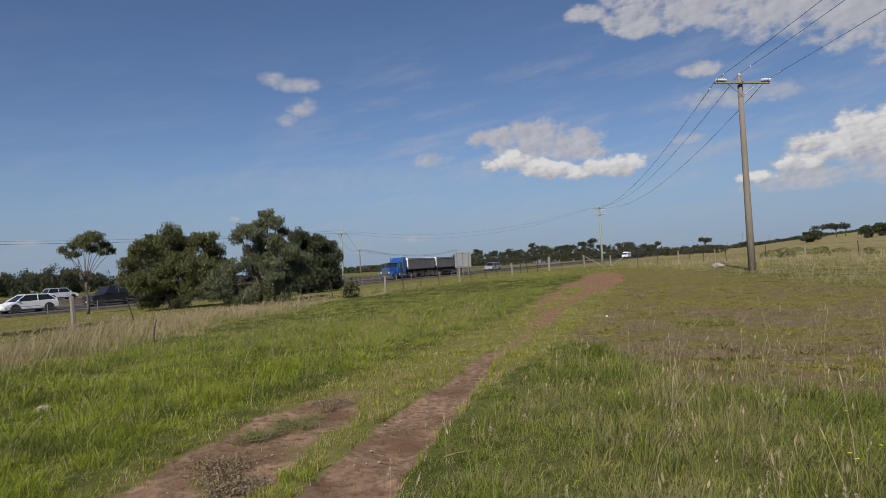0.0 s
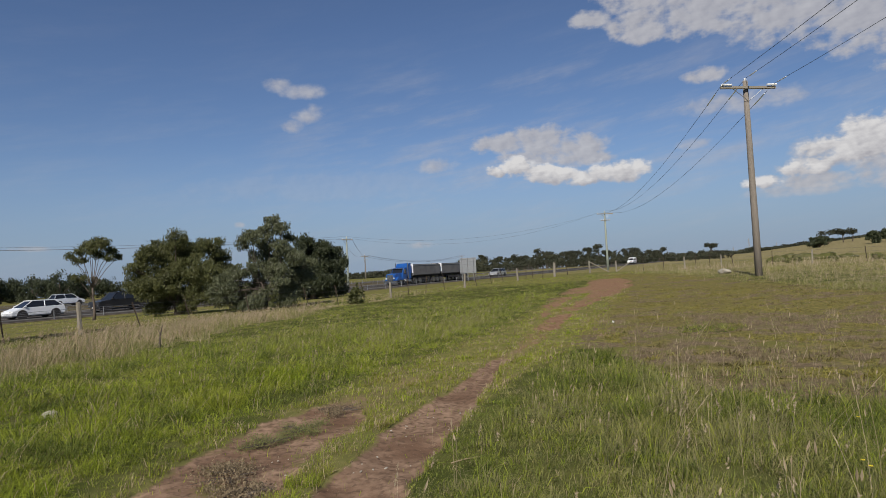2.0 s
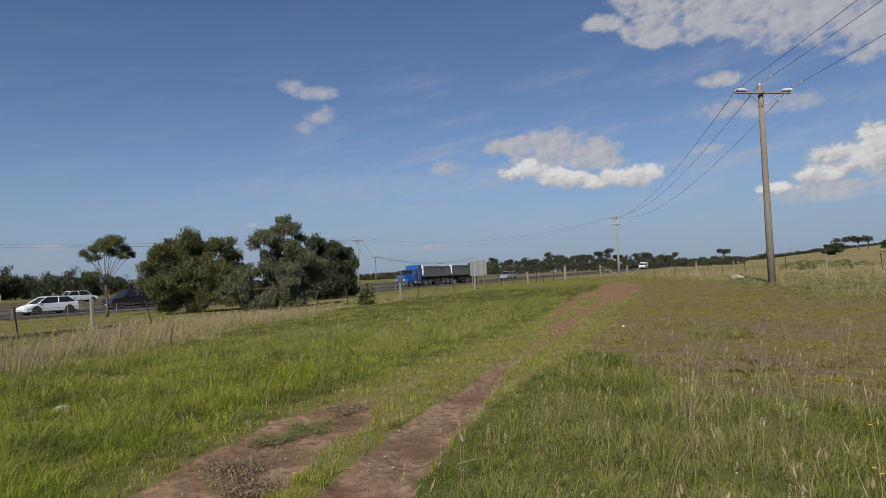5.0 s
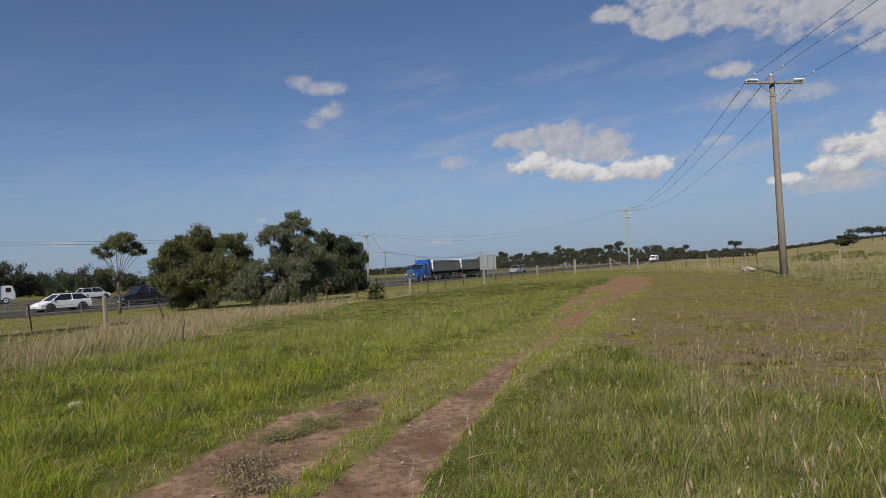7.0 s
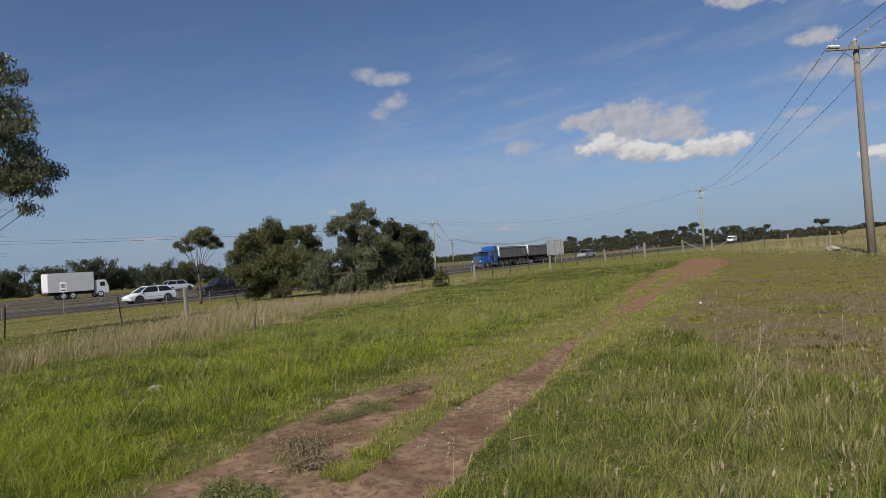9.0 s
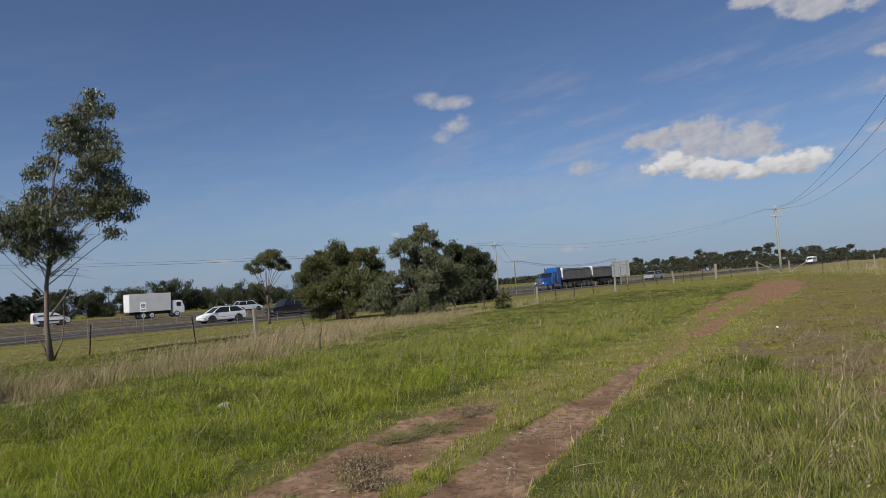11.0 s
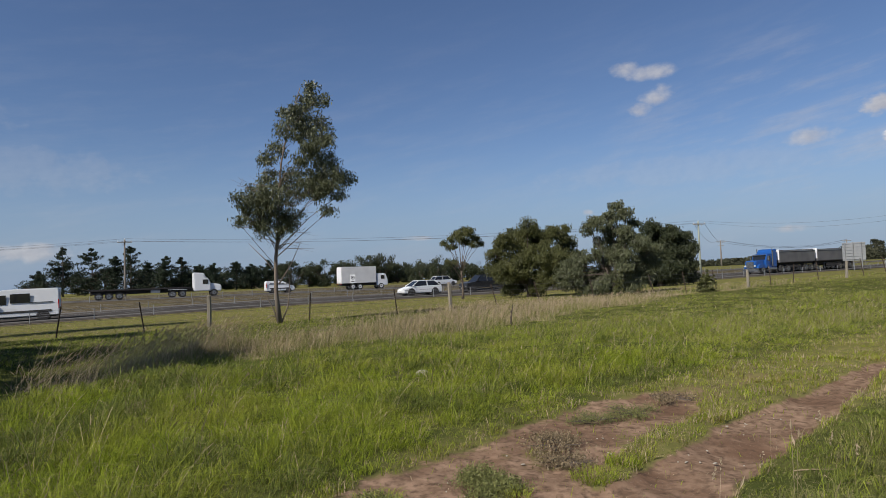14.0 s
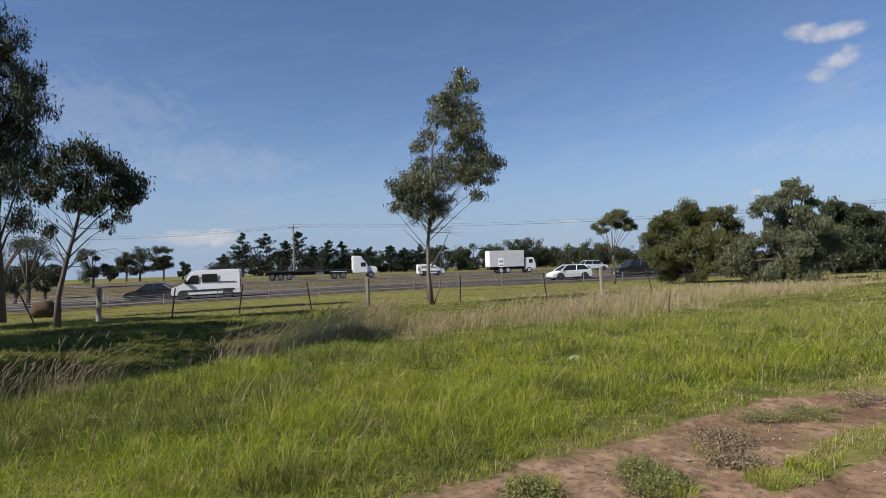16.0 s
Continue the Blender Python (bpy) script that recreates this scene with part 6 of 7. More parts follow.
def flat_truck():
    fx, fy = lane(96.4, 51.5)
    rx, ry = lane(96.4, 61.6)
    L = math.hypot(fx - rx, fy - ry)
    root = placed("flatbed_truck", rx, ry, HEAD_FAR, "white bonneted truck with a long empty flat trailer", "truck", "vehicles on the highway")
    f = L
    part("bonnet", profile([(f - 0.1, 0.7), (f - 0.1, 1.5), (f - 0.4, 1.7), (f - 1.7, 1.9), (f - 1.7, 0.7)], 1.9, 0.1), M["white"], root)
    cab = part("cab", profile([(f - 1.6, 0.75), (f - 1.6, 1.85), (f - 1.95, 2.6), (f - 2.3, 2.75), (f - 2.5, 3.35), (f - 3.9, 3.45), (f - 3.9, 0.75)], 2.35, 0.1), M["white"], root, "white cab with a tall roof fairing")
    part("windscreen", profile([(f - 1.6, 1.95), (f - 1.57, 1.95), (f - 1.88, 2.55), (f - 1.93, 2.55)], 2.0, 0.004), M["glass"], cab)
    for s in (-1, 1):
        part("side_window", box(f - 2.7, f - 1.95, s * 1.18 - 0.015, s * 1.18 + 0.015, 1.75, 2.4, 0.004), M["glass"], cab)
        wheel(root, f - 1.15, s * 1.0, 0.5, 0.3)
        for wx in (f - 5.4, f - 6.7, 1.2, 2.45, 3.7):
            wheel(root, wx, s * 0.95, 0.5, 0.55)
        part("mudguard", box(f - 7.3, f - 4.8, s * 0.95 - 0.3, s * 0.95 + 0.3, 1.05, 1.12, 0.02), M["white"], root)
        part("combing_rail", box(0, f - 4.4, s * 1.2 - 0.05, s * 1.2 + 0.05, 1.22, 1.42, 0.01), M["chassis"], root)
    part("deck", box(0, f - 4.4, -1.2, 1.2, 1.28, 1.4, 0.01), M["chassis"], root, "bare dark trailer deck")
    part("chassis_rail", box(0.2, f - 0.8, -0.45, 0.45, 0.75, 1.27), M["chassis"], root)
    part("tool_box", box(f - 9.5, f - 8.3, -1.15, 1.15, 0.72, 1.18, 0.02), M["galv"], root)


def box_truck():
    fx, fy = lane(96.6, 37.1)
    rx, ry = lane(96.6, 41.3)
    L = math.hypot(fx - rx, fy - ry)
    root = placed("box_truck", rx, ry, HEAD_FAR, "white box truck with a plain dusty cargo box", "truck", "vehicles on the highway")
    f = L
    part("cargo_box", box(0, f - 2.1, -1.22, 1.22, 1.05, 3.7, 0.03), M["box_white"], root, "dusty white cargo box")
    for k in (-1, 1):
        part("rear_door", box(-0.04, -0.005, k * 0.6 - 0.56, k * 0.6 + 0.56, 1.2, 3.55, 0.01), M["white"], root)
        for wx in (f - 1.2, 1.9, 3.1):
            wheel(root, wx, k * 0.98, 0.48, 0.3 if wx > f - 2 else 0.5, "box_white")
        part("tail_light", box(-0.1, -0.05, k * 1.0 - 0.15, k * 1.0 + 0.15, 0.9, 1.02), M["red_lamp"], root)
        part("side_window", box(f - 1.25, f - 0.6, k * 1.1 - 0.015, k * 1.1 + 0.015, 1.6, 2.2, 0.004), M["glass"], root)
    part("cab", profile([(f - 0.02, 0.55), (f, 1.4), (f - 0.35, 2.4), (f - 0.6, 2.5), (f - 1.9, 2.5), (f - 1.9, 0.55)], 2.2, 0.08), M["white"], root)
    part("windscreen", profile([(f + 0.0, 1.5), (f + 0.03, 1.5), (f - 0.3, 2.32), (f - 0.34, 2.32)], 1.9, 0.004), M["glass"], root)
    part("chassis_rail", box(0.1, f - 0.3, -0.45, 0.45, 0.6, 1.04), M["chassis"], root)


blue_truck()
van(66.3, 56.6, HEAD_NEAR, "white high-roof van with a dark side window")
car(70.6, 60.8, HEAD_NEAR, M["black_car"], "black sedan on the near lanes", 4.6, 1.8, 1.42)
flat_truck()
box_truck()
van(46.6, 96.4, HEAD_FAR, "small white van on the far lanes", 4.3, 1.85, 1.75)
car(-4.6, 57.0, HEAD_NEAR, M["silver"], "silver station wagon further up the highway", 4.7, 1.85, 1.65, "wagon")
car(28.0, 58.0, HEAD_NEAR, M["black_car"], "dark grey double-cab utility passing behind the trees", 5.2, 1.86, 1.8, "ute")
car(33.9, 57.0, HEAD_NEAR, M["white"], "white hatchback on the near lanes", 4.3, 1.8, 1.47, "hatch")
car(31.75, 97.0, HEAD_FAR, M["white"], "white station wagon on the far lanes", 4.6, 1.85, 1.68, "wagon")
van(-16.6, 57.0, HEAD_NEAR, "white van far along the highway", 5.4, 2.3)
car(2.6, 97.0, HEAD_FAR, M["white"], "white car far off on the other lanes", 4.6, 1.8, 1.6, "wagon")

# ---- grass ----
def blades(x, y, h, w, lean, rng, out=None, wind=(0.20, 0.08), plain=False):
    """Tapered, bent blades: five corners and three triangles each, or one triangle where they are plain. out: the way each blade leans from its tuft."""
    n = len(x)
    z = height(x, y) - 0.02
    a = rng.uniform(0, 2 * np.pi, n)
    side = np.stack([np.cos(a), np.sin(a), rng.uniform(-0.3, 0.3, n)], -1) * (w / 2)[:, None]
    b = rng.uniform(0, 2 * np.pi, n) if out is None else out + rng.normal(0, 0.55, n)
    bend = (np.stack([np.cos(b), np.sin(b), np.zeros(n)], -1) + np.array([*wind, 0])) * (h * lean)[:, None]
    root = np.stack([x, y, z], -1)
    up = np.array([0, 0, 1.0])
    mid = root + bend * 0.35 + up * (h * 0.6)[:, None]
    tip = root + bend + up * (h * (1 - 0.42 * np.minimum(lean, 1.2)))[:, None]
    if plain:
        co = np.stack([root - side, root + side, tip], 1).reshape(-1, 3)
        return co, np.arange(3 * n).reshape(-1, 3)
    co = np.stack([root - side, root + side, mid - side * 0.8, mid + side * 0.8, tip], 1).reshape(-1, 3)
    k = np.arange(n)[:, None, None] * 5
    tris = (k + np.array([[0, 1, 3], [0, 3, 2], [2, 3, 4]])[None]).reshape(-1, 3)
    return co, tris


def scatter(rng, n, r0, r1, a0=-41.0, a1=88.0):
    r = np.sqrt(rng.uniform(r0 * r0, r1 * r1, n))
    a = np.radians(rng.uniform(a0, a1, n))
    return -r * np.sin(a), r * np.cos(a), r


def build_grass():
    rng = np.random.RandomState(11)
    bins = {k: ([], [], []) for k in ("green", "deep", "grey", "dry", "weed", "brown")}

    def put(kind, k, h, w, lean):
        if len(k):
            co, tr = blades(x[k], y[k], h, w, lean, rng, out[k], plain=plain)
            c, t, count = bins[kind]
            t.append(tr + sum(count))
            c.append(co)
            count.append(len(co))

    # rings: inner, outer radius, blades per square metre
    plain = False
    for r0, r1, dens in ((3.0, 5.0, 4300), (5.0, 8.0, 2700), (8.0, 12.0, 1450), (12.0, 20.0, 850), (20.0, 32.0, 330), (32.0, 55.0, 75)):
        plain = r0 > 11
        n = int(dens * 0.5 * (r1 * r1 - r0 * r0) * radians(129))
        each = 16
        cx, cy, cr = scatter(rng, n // each, r0, r1)
        out = rng.uniform(0, 2 * np.pi, len(cx) * each)
        far = np.repeat(rng.uniform(0.5, 1.3, len(cx)) * (0.045 + 0.006 * cr), each) * np.sqrt(rng.uniform(0, 1, len(out)))
        x, y, r = np.repeat(cx, each) + far * np.cos(out), np.repeat(cy, each) + far * np.sin(out), np.repeat(cr, each)
        n = len(x)
        tuft_h = np.repeat(rng.uniform(0.5, 1.25, len(cx)) + 0.5 * (rng.uniform(0, 1, len(cx)) > 0.93), each)
        tuft_u = np.repeat(rng.uniform(0, 1, len(cx)), each)
        q = zones(x, y)
        u = np.where(rng.uniform(0, 1, n) < 0.6, tuft_u, rng.uniform(0, 1, n))
        clump = 0.5 + 0.5 * wob(x, y, 0.55, 31)
        big = wob(x, y, 2.4, 32)
        keep = rng.uniform(0, 1, n) > np.clip(q["dirt"] * 1.9 - 0.15, 0, 0.995) * 1.0
        keep &= (clump + 0.55 > rng.uniform(0, 1, n))
        keep &= q["p"] < 53
        w = np.maximum(0.0040, 0.00060 * r) * rng.uniform(0.5, 1.6, n) * (1.35 if plain else 1.0)
        outer = q["p"] > 26.8
        verge = q["verge"] > rng.uniform(0.25, 0.75, n)
        band, weed, field = q["band"] > rng.uniform(0.2, 0.8, n), q["weed"] > rng.uniform(0.3, 0.7, n), q["field"] > rng.uniform(0.3, 0.7, n)
        grow = np.maximum(0.30 + 0.70 * smoothstep(1.0, 2.7, q["track"]), 0.9 * smoothstep(1.1, 1.8, q["side"]))
        patch = wob(x, y, 1.5, 33) + 0.5 * wob(x, y, 0.6, 34)
        vary = rng.uniform(0.5, 1.25, n) * (0.62 + 0.6 * clump) * tuft_h
        right = q["side"] > 0.3
        taken = ~keep
        for kind, mask, lo, lean in (
                ("short", verge, 0.095, 1.0), ("outer", outer & (rng.uniform(0, 1, n) < 0.8), 0.085, 0.9),
                ("band", band, (0.37 - 0.08 * smoothstep(18, 32, y)) * (1 + 0.35 * wob(x, y, 1.3, 35)), 0.8), ("field", field, 0.21, 1.1), ("weed", weed, 0.075, 1.9),
                ("right", right, (0.20 + 0.05 * big) * grow, 1.4), ("left", ~outer, (0.23 + 0.06 * big) * grow * (1 - 0.5 * smoothstep(12.5, 16, q["p"])), 1.6)):
            k = mask & ~taken
            taken |= k
            hh = (lo[k] if isinstance(lo, np.ndarray) else lo) * vary[k]
            ln = rng.uniform(0.15, 1.1, k.sum()) * lean
            uu = u[k]
            I, W = np.nonzero(k)[0], w[k]
            if kind == "short":
                d, g = uu < 0.24, uu > 0.46
                e = ~d & ~g
                put("green", I[g], hh[g], W[g], ln[g]), put("dry", I[d], hh[d] * 1.1, W[d], ln[d]), put("weed", I[e], hh[e] * 0.8, W[e] * 1.3, ln[e])
            elif kind == "outer":
                d, g = uu < 0.32, uu > 0.78
                e = ~d & ~g
                put("green", I[g], hh[g], W[g], ln[g]), put("dry", I[d], hh[d], W[d], ln[d]), put("grey", I[e], hh[e], W[e], ln[e])
            elif kind == "band":
                d = uu < 0.30 + 0.2 * patch[k]
                deep = ~d & (uu > 0.80)
                g = ~d & ~deep
                put("dry", I[d], hh[d] * 1.15, W[d] * 0.75, ln[d]), put("grey", I[g], hh[g] * 0.75, W[g], ln[g]), put("deep", I[deep], hh[deep] * 0.7, W[deep], ln[deep])
            elif kind == "field":
                d = uu < 0.20
                put("dry", I[d], hh[d], W[d] * 0.6, ln[d]), put("grey", I[~d], hh[~d] * 0.9, W[~d], ln[~d])
            elif kind == "weed":
                on = q["mat"][I] > rng.uniform(0.2, 0.8, len(I))
                d = uu < 0.004
                leaf = on & (uu > 0.02)
                wither = ~on & (uu > 0.25)
                gr = ~on & (uu > 0.02) & (uu < 0.09)
                put("dry", I[d], hh[d] * 3.6, W[d] * 0.6, ln[d] * 0.3), put("weed", I[leaf], hh[leaf], W[leaf] * 2.2, ln[leaf]), put("brown", I[wither], hh[wither] * 1.3, W[wither] * 0.8, ln[wither] * 0.55), put("grey", I[gr], hh[gr] * 1.8, W[gr], ln[gr] * 0.5)
            elif kind == "right":
                d = uu < 0.08
                deep = ~d & (patch[k] + 1.5 * (uu - 0.5) + 0.35 * smoothstep(9, 4, r[I]) > 0.45)
                g = ~d & ~deep
                put("dry", I[d], hh[d] * 0.95, W[d] * 0.7, ln[d]), put("grey", I[g & (uu > 0.26)], hh[g & (uu > 0.26)], W[g & (uu > 0.26)], ln[g & (uu > 0.26)]), put("green", I[g & (uu <= 0.26)], hh[g & (uu <= 0.26)], W[g & (uu <= 0.26)], ln[g & (uu <= 0.26)]), put("deep", I[deep], hh[deep] * 1.1, W[deep], ln[deep])
            else:
                d = uu < 0.05
                deep = ~d & (patch[k] + 1.5 * (uu - 0.5) + 0.4 * smoothstep(-4.5, -7.5, x[I]) > 0.50 + 0.5 * smoothstep(10, 20, r[I]))
                dull = ~d & ~deep & (rng.uniform(0, 1, len(I)) < 0.05 + 0.52 * smoothstep(9, 19, r[I]))
                g = ~d & ~deep & ~dull
                put("grey", I[dull], hh[dull], W[dull], ln[dull])
                put("dry", I[d], hh[d] * 1.15, W[d] * 0.8, ln[d]), put("green", I[g], hh[g], W[g], ln[g]), put("deep", I[deep], hh[deep] * 1.12, W[deep], ln[deep])
    plain = False
    # straw, dead leaf and small green seedlings lying on the bare soil
    for r0, r1, count in ((3.2, 8.0, 13000), (8.0, 16.0, 9000), (16.0, 44.0, 22000)):
        x, y, r = scatter(rng, count, r0, r1)
        q = zones(x, y)
        out = rng.uniform(0, 2 * np.pi, len(x))
        k = np.nonzero((q["dirt"] > 0.3) & (wob(x, y, 0.45, 51) - 0.3 + wob(x, y, 1.3, 52) > rng.uniform(-0.6, 1.6, len(x))))[0]
        w = np.maximum(0.004, 0.0007 * r) * rng.uniform(0.7, 1.5, len(x))
        kind = rng.uniform(0, 1, len(k))
        for name, lo, hi, tall, lean in (("dry", 0.0, 0.10, 0.02, 1.6), ("brown", 0.10, 0.45, 0.03, 1.3), ("weed", 0.45, 0.72, 0.03, 1.4), ("green", 0.72, 1.0, 0.05, 0.9)):
            i = k[(kind >= lo) & (kind < hi)]
            put(name, i, tall * rng.uniform(0.5, 1.4, len(i)), w[i], lean * rng.uniform(0.5, 1.0, len(i)))
    # a low mat of trodden grass along the edges of the track
    plain = True
    for r0, r1, count in ((3.0, 7.0, 60000), (7.0, 16.0, 90000)):
        x, y, r = scatter(rng, count, r0, r1, -30, 88)
        q = zones(x, y)
        k = np.nonzero((q["track"] < 2.4 + 0.5 * wob(x, y, 0.8, 53)) & (q["dirt"] < rng.uniform(0.05, 0.5, len(x))) & (wob(x, y, 0.4, 54) + 0.9 > rng.uniform(0, 1.2, len(x))))[0]
        out = rng.uniform(0, 2 * np.pi, len(x))
        w = np.maximum(0.005, 0.0008 * r) * rng.uniform(0.7, 1.5, len(x))
        kind = rng.uniform(0, 1, len(k)) + 0.25 * wob(x[k], y[k], 0.7, 55)
        for name, lo, hi, tall in (("dry", -9, 0.25, 0.05), ("weed", 0.25, 0.55, 0.04), ("green", 0.55, 9, 0.055)):
            i = k[(kind >= lo) & (kind < hi)]
            put(name, i, tall * rng.uniform(0.5, 1.5, len(i)), w[i], 1.5 * rng.uniform(0.5, 1.0, len(i)))
    plain = False
    for tx, ty, reach, count in ((-1.40, 4.72, 0.17, 330), (-2.62, 3.55, 0.18, 330), (-1.30, 5.15, 0.12, 150), (-1.75, 4.1, 0.10, 90), (0.15, 4.2, 0.3, 500)):
        out = rng.uniform(0, 2 * np.pi, count)
        far = reach * np.sqrt(rng.uniform(0, 1, count))
        x, y = tx + far * np.cos(out), ty + far * np.sin(out)
        put("green", np.arange(count), rng.uniform(0.04, 0.12, count), np.full(count, 0.004), rng.uniform(0.4, 1.3, count))
    # thinner cover round and behind the standpoint
    for r0, r1, a0, a1, count in ((0.2, 3.05, -180, 180, 15000), (3.0, 14.0, 88, 319, 42000)):
        x, y, r = scatter(rng, count, r0, r1, a0, a1)
        q = zones(x, y)
        out = rng.uniform(0, 2 * np.pi, len(x))
        k = np.nonzero(q["dirt"] < rng.uniform(0.1, 0.6, len(x)))[0]
        pick = rng.uniform(0, 1, len(k))
        for name, lo, hi in (("green", 0.0, 0.55), ("grey", 0.55, 0.9), ("dry", 0.9, 1.0)):
            i = k[(pick >= lo) & (pick < hi)]
            put(name, i, rng.uniform(0.08, 0.26, len(i)), rng.uniform(0.006, 0.012, len(i)), rng.uniform(0.2, 1.0, len(i)))
    labels = {"green": ("meadow_grass", "lush bright green meadow grass beside the track", "blade_green"), "deep": ("deep_grass", "deep green grass in dense clumps", "blade_deep"), "grey": ("dull_grass", "long dull green grass in loose tufts", "blade_grey"),
              "dry": ("dry_grass", "tall straw-coloured dry grass along the fence", "blade_dry"), "weed": ("low_weeds", "low yellow-green weed mats on thin soil", "blade_weed"), "brown": ("withered_herbs", "withered grey-brown herbs between the weed mats", "blade_brown")}
    for key, (name, label, mat) in labels.items():
        co, tr, _ = bins[key]
        tri_mesh(name, np.concatenate(co), np.concatenate(tr), M[mat], label, "weeds" if key in ("weed", "brown") else "grass")


def stalks(name, x, y, h, thick, plume, rng, label, droop=1.0):
    """Thin dry stems that bend over, each with a feathery seed head of crossed leaflets."""
    n = len(x)
    z = height(x, y) - 0.02
    b = rng.normal(0.6, 0.8, n)
    lean = rng.uniform(0.1, 0.75, n) * droop
    d = np.stack([np.cos(b), np.sin(b), np.zeros(n)], -1)
    root = np.stack([x, y, z], -1)
    up = np.array([0, 0, 1.0])
    pts = [root + d * (h * lean * t * t)[:, None] + up * (h * (t - 0.12 * t * t * lean))[:, None] for t in (0.0, 0.5, 0.85, 1.0)]
    a = rng.uniform(0, np.pi, n)
    co, tr, base = [], [], 0
    for turn in (0.0, np.pi / 2):
        s = np.stack([np.cos(a + turn), np.sin(a + turn), np.zeros(n)], -1)
        if turn == 0.0:
            st = s * (thick / 2)[:, None]
            co.append(np.stack([pts[0] - st, pts[0] + st, pts[1] - st, pts[1] + st, pts[2] - st * 0.7, pts[2] + st * 0.7], 1).reshape(-1, 3))
            k = np.arange(n)[:, None, None] * 6 + base
            tr.append((k + np.array([[0, 1, 3], [0, 3, 2], [2, 3, 5], [2, 5, 4]])[None]).reshape(-1, 3))
            base += 6 * n
        sp = s * (plume / 2)[:, None]
        m = (pts[2] * 0.55 + pts[3] * 0.45)
        co.append(np.stack([pts[2], m - sp, m + sp, pts[3]], 1).reshape(-1, 3))
        k = np.arange(n)[:, None, None] * 4 + base
        tr.append((k + np.array([[0, 2, 1], [1, 2, 3]])[None]).reshape(-1, 3))
        base += 4 * n
    tri_mesh(name, np.concatenate(co), np.concatenate(tr), M["seed"], label)


def seed_spikes():
    """Stout cream seed heads of a pasture grass: a stem and a spike of small husks."""
    rng = np.random.RandomState(57)
    x, y, r = scatter(rng, 620, 3.1, 8.5, -41, 12)
    q = zones(x, y)
    k = (q["side"] > 0.6) & (q["verge"] < 0.5) & (wob(x, y, 1.2, 44) + 0.55 * smoothstep(6.5, 3.5, r) > rng.uniform(0.0, 1.5, len(x)))
    x, y = x[k], y[k]
    n = len(x)
    h = rng.uniform(0.26, 0.52, n)
    z = height(x, y)
    b, lean = rng.normal(0.5, 0.8, n), rng.uniform(0.05, 0.35, n)
    tip = np.stack([x + np.cos(b) * h * lean, y + np.sin(b) * h * lean, z + h], -1)
    base = np.stack([x, y, z], -1)
    a = rng.uniform(0, np.pi, n)
    side = np.stack([np.cos(a), np.sin(a), np.zeros(n)], -1) * 0.0016
    stem = np.stack([base - side, base + side, tip], 1).reshape(-1, 3)
    length = rng.uniform(0.05, 0.11, n)
    run = (tip - base) / np.linalg.norm(tip - base, axis=1)[:, None]
    each = 22
    t = rng.uniform(0, 1, (n, each, 1))
    centre = tip[:, None] - run[:, None] * length[:, None, None] * (1 - t) + rng.normal(0, 1, (n, each, 3)) * (0.0055 * np.sin(np.pi * (0.12 + 0.8 * t)))
    co, tr = leaf_cards(rng, centre.reshape(-1, 3), np.zeros(n * each), 1, 0.020, 0.42, -0.9)
    tri_mesh("seed_spikes", np.concatenate([stem, co]), np.concatenate([np.arange(3 * n).reshape(-1, 3), tr + 3 * n]), M["seed"], "stout cream seed heads over the dull grass")


def bank_reeds():
    """Tall bent seeding stems along the crest of the bank."""
    rng = np.random.RandomState(63)
    n = 1500
    y = rng.uniform(1.2, 10.5, n) ** 1.0
    x = crest(y) + 0.2 - np.abs(rng.normal(0, 0.7, n))
    k = wob(x, y, 1.4, 45) + 0.35 + 0.12 * y > rng.uniform(0.2, 1.4, n)
    x, y = x[k], y[k]
    n = len(x)
    stalks("seed_grass", x, y, rng.uniform(0.5, 0.95, n), np.full(n, 0.0045), rng.uniform(0.012, 0.024, n), rng, "tall bent dry stems on the crest of the bank", 1.5)


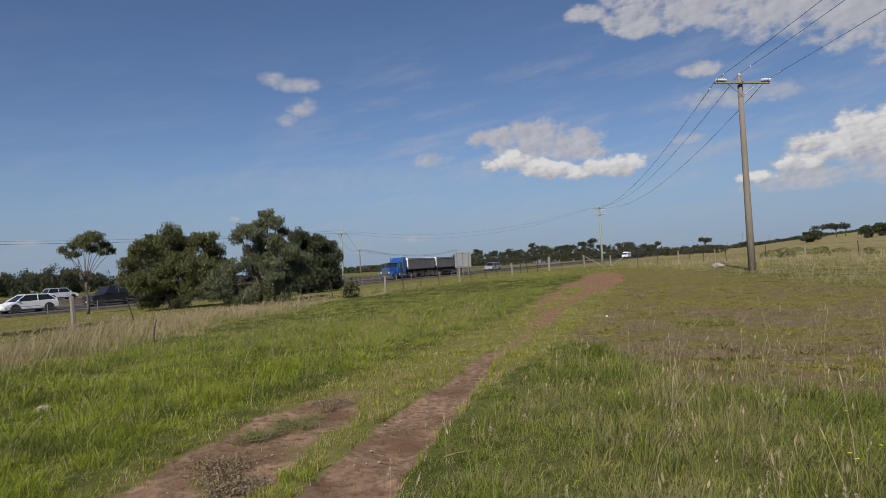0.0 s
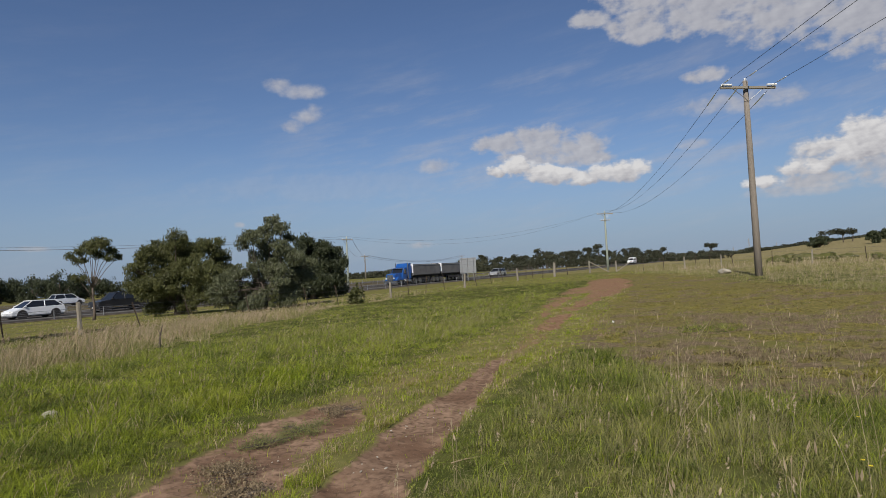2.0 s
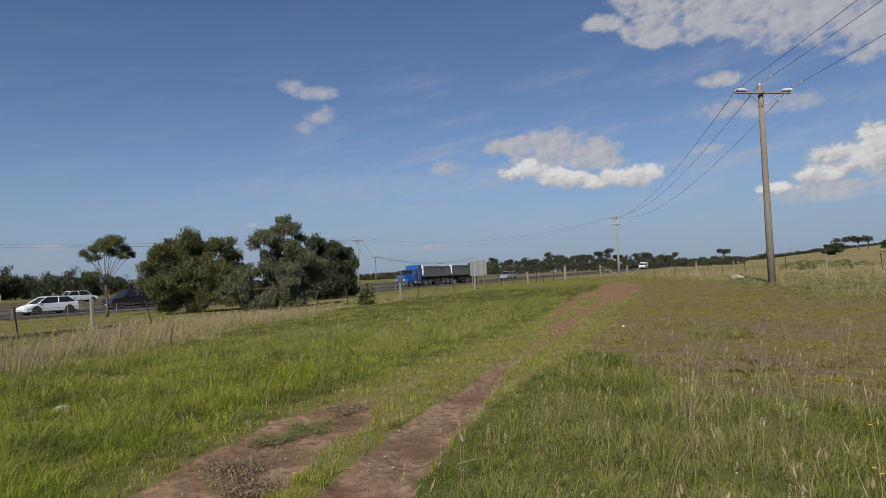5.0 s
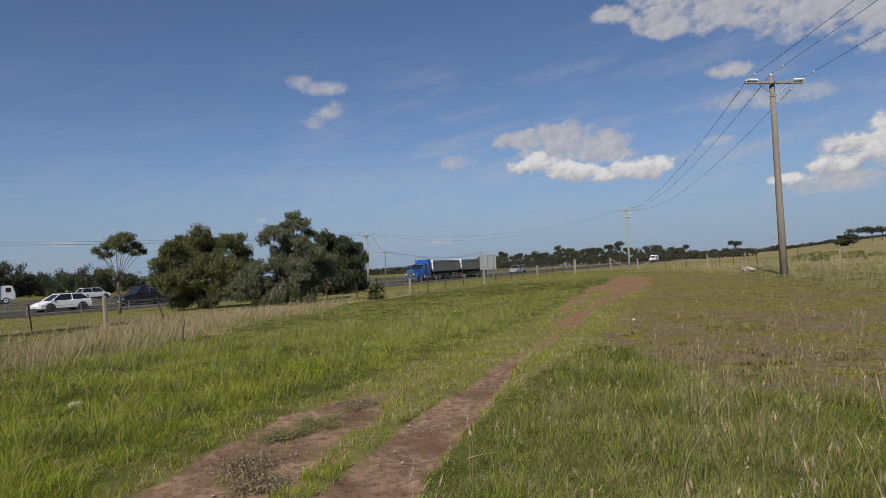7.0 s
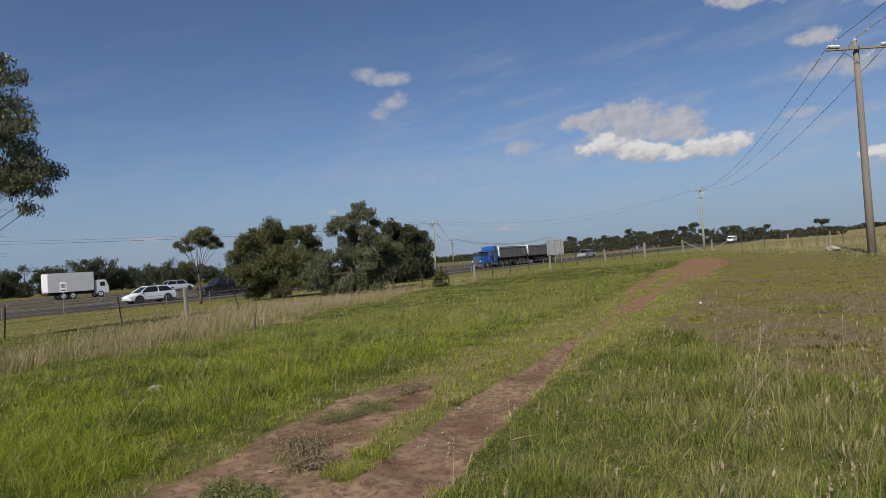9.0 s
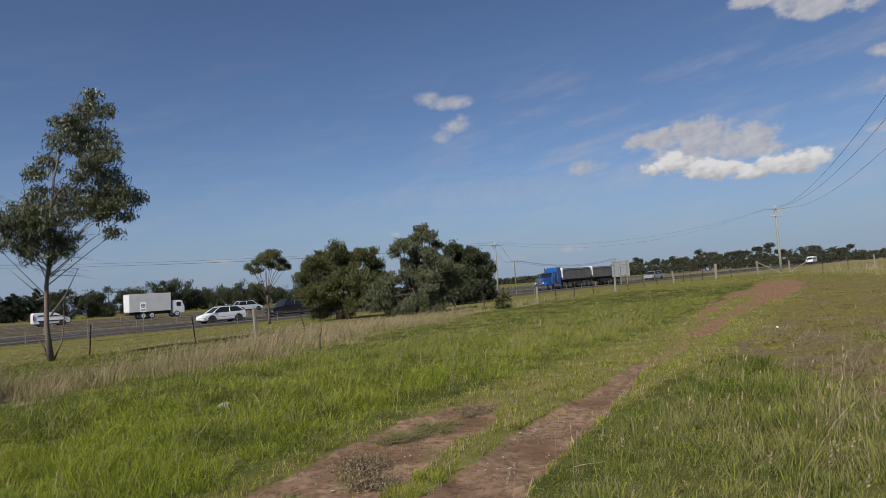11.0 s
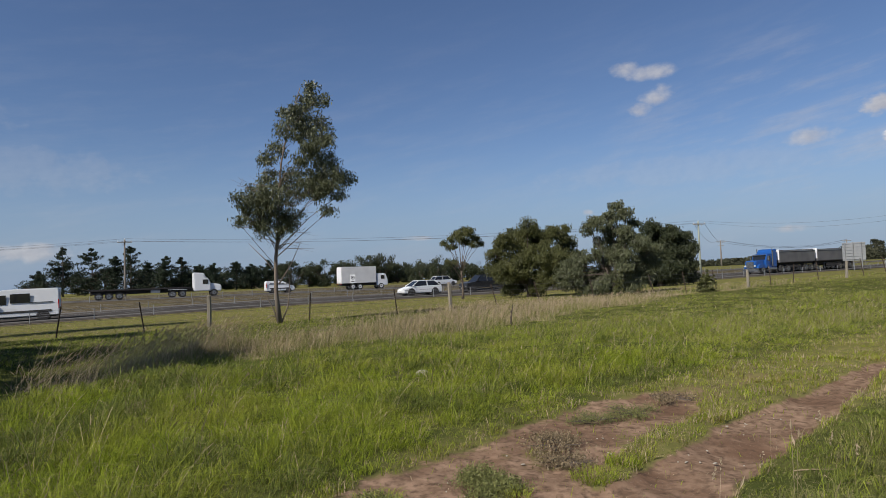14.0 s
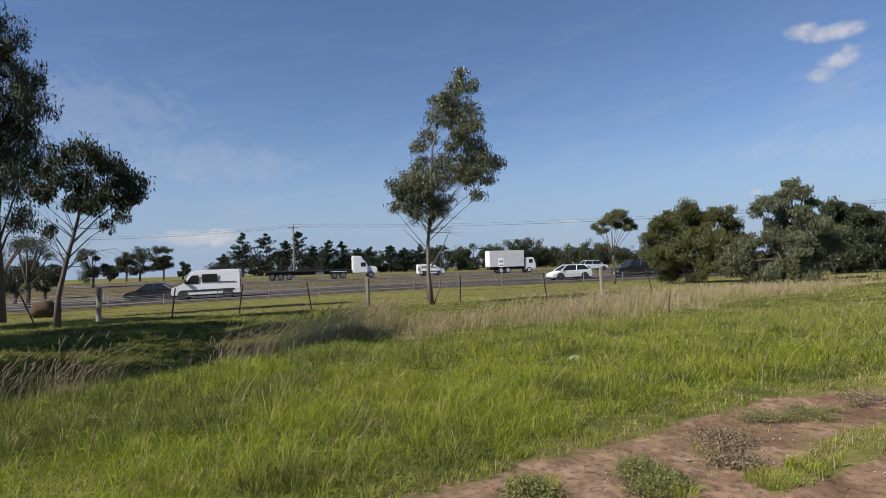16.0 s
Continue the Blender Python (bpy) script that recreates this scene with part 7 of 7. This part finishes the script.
def build_stalks():
    rng = np.random.RandomState(23)
    x, y, r = scatter(rng, 90000, 7.0, 44.0)
    q = zones(x, y)
    k = (q["band"] > rng.uniform(0.25, 1.0, len(x))) & (wob(x, y, 1.8, 41) + 0.6 > rng.uniform(0, 1, len(x)))
    x, y, r = x[k], y[k], r[k]
    stalks("seed_grass", x, y, rng.uniform(0.35, 0.75, len(x)) * (1 - 0.35 * smoothstep(15, 30, y)), np.maximum(0.003, 0.00026 * r), np.maximum(0.011, 0.00095 * r), rng, "pale feathery seed heads of tall dry grass")
    x, y, r = scatter(rng, 240, 3.2, 10.0, -41, 10)
    q = zones(x, y)
    k = (q["side"] > 0.7) & (q["verge"] < 0.4) & (wob(x, y, 1.5, 42) > rng.uniform(-0.6, 1.0, len(x)))
    x, y, r = x[k], y[k], r[k]
    stalks("seed_grass", x, y, rng.uniform(0.35, 0.6, len(x)), np.full(len(x), 0.003), np.maximum(0.018, 0.0016 * r), rng, "scattered dry stems with cream seed heads", 0.35)
    x, y, r = scatter(rng, 3000, 4.0, 20.0, -5, 88)
    q = zones(x, y)
    k = (q["side"] < -1.2) & (q["verge"] < 0.3) & (q["band"] < 0.3) & (rng.uniform(0, 1, len(x)) < 0.3)
    x, y, r = x[k], y[k], r[k]
    stalks("seed_grass", x, y, rng.uniform(0.4, 0.65, len(x)), np.full(len(x), 0.0035), np.maximum(0.010, 0.0010 * r), rng, "thin seeding stems in the green grass")
    x, y, r = scatter(rng, 3000, 10.0, 60.0, -41, -8)
    q = zones(x, y)
    k = (np.maximum(q["field"], 0.07 * q["weed"]) > rng.uniform(0.1, 1.0, len(x)))
    x, y, r = x[k], y[k], r[k]
    stalks("seed_grass", x, y, rng.uniform(0.3, 0.65, len(x)), np.maximum(0.003, 0.00025 * r), np.maximum(0.008, 0.0006 * r), rng, "dry seeding stems over the weedy field")


def tall_straws():
    """A few long bent straws that stand over the low weeds."""
    rng = np.random.RandomState(91)
    x, y, r = scatter(rng, 60, 4.0, 11.0, -41, -16)
    n = len(x)
    stalks("tall_straw", x, y, rng.uniform(0.5, 1.0, n), np.full(n, 0.003), np.full(n, 0.008), rng, "long thin bent straws over the weeds", 0.8)


build_grass()
build_stalks()
seed_spikes()
bank_reeds()
tall_straws()
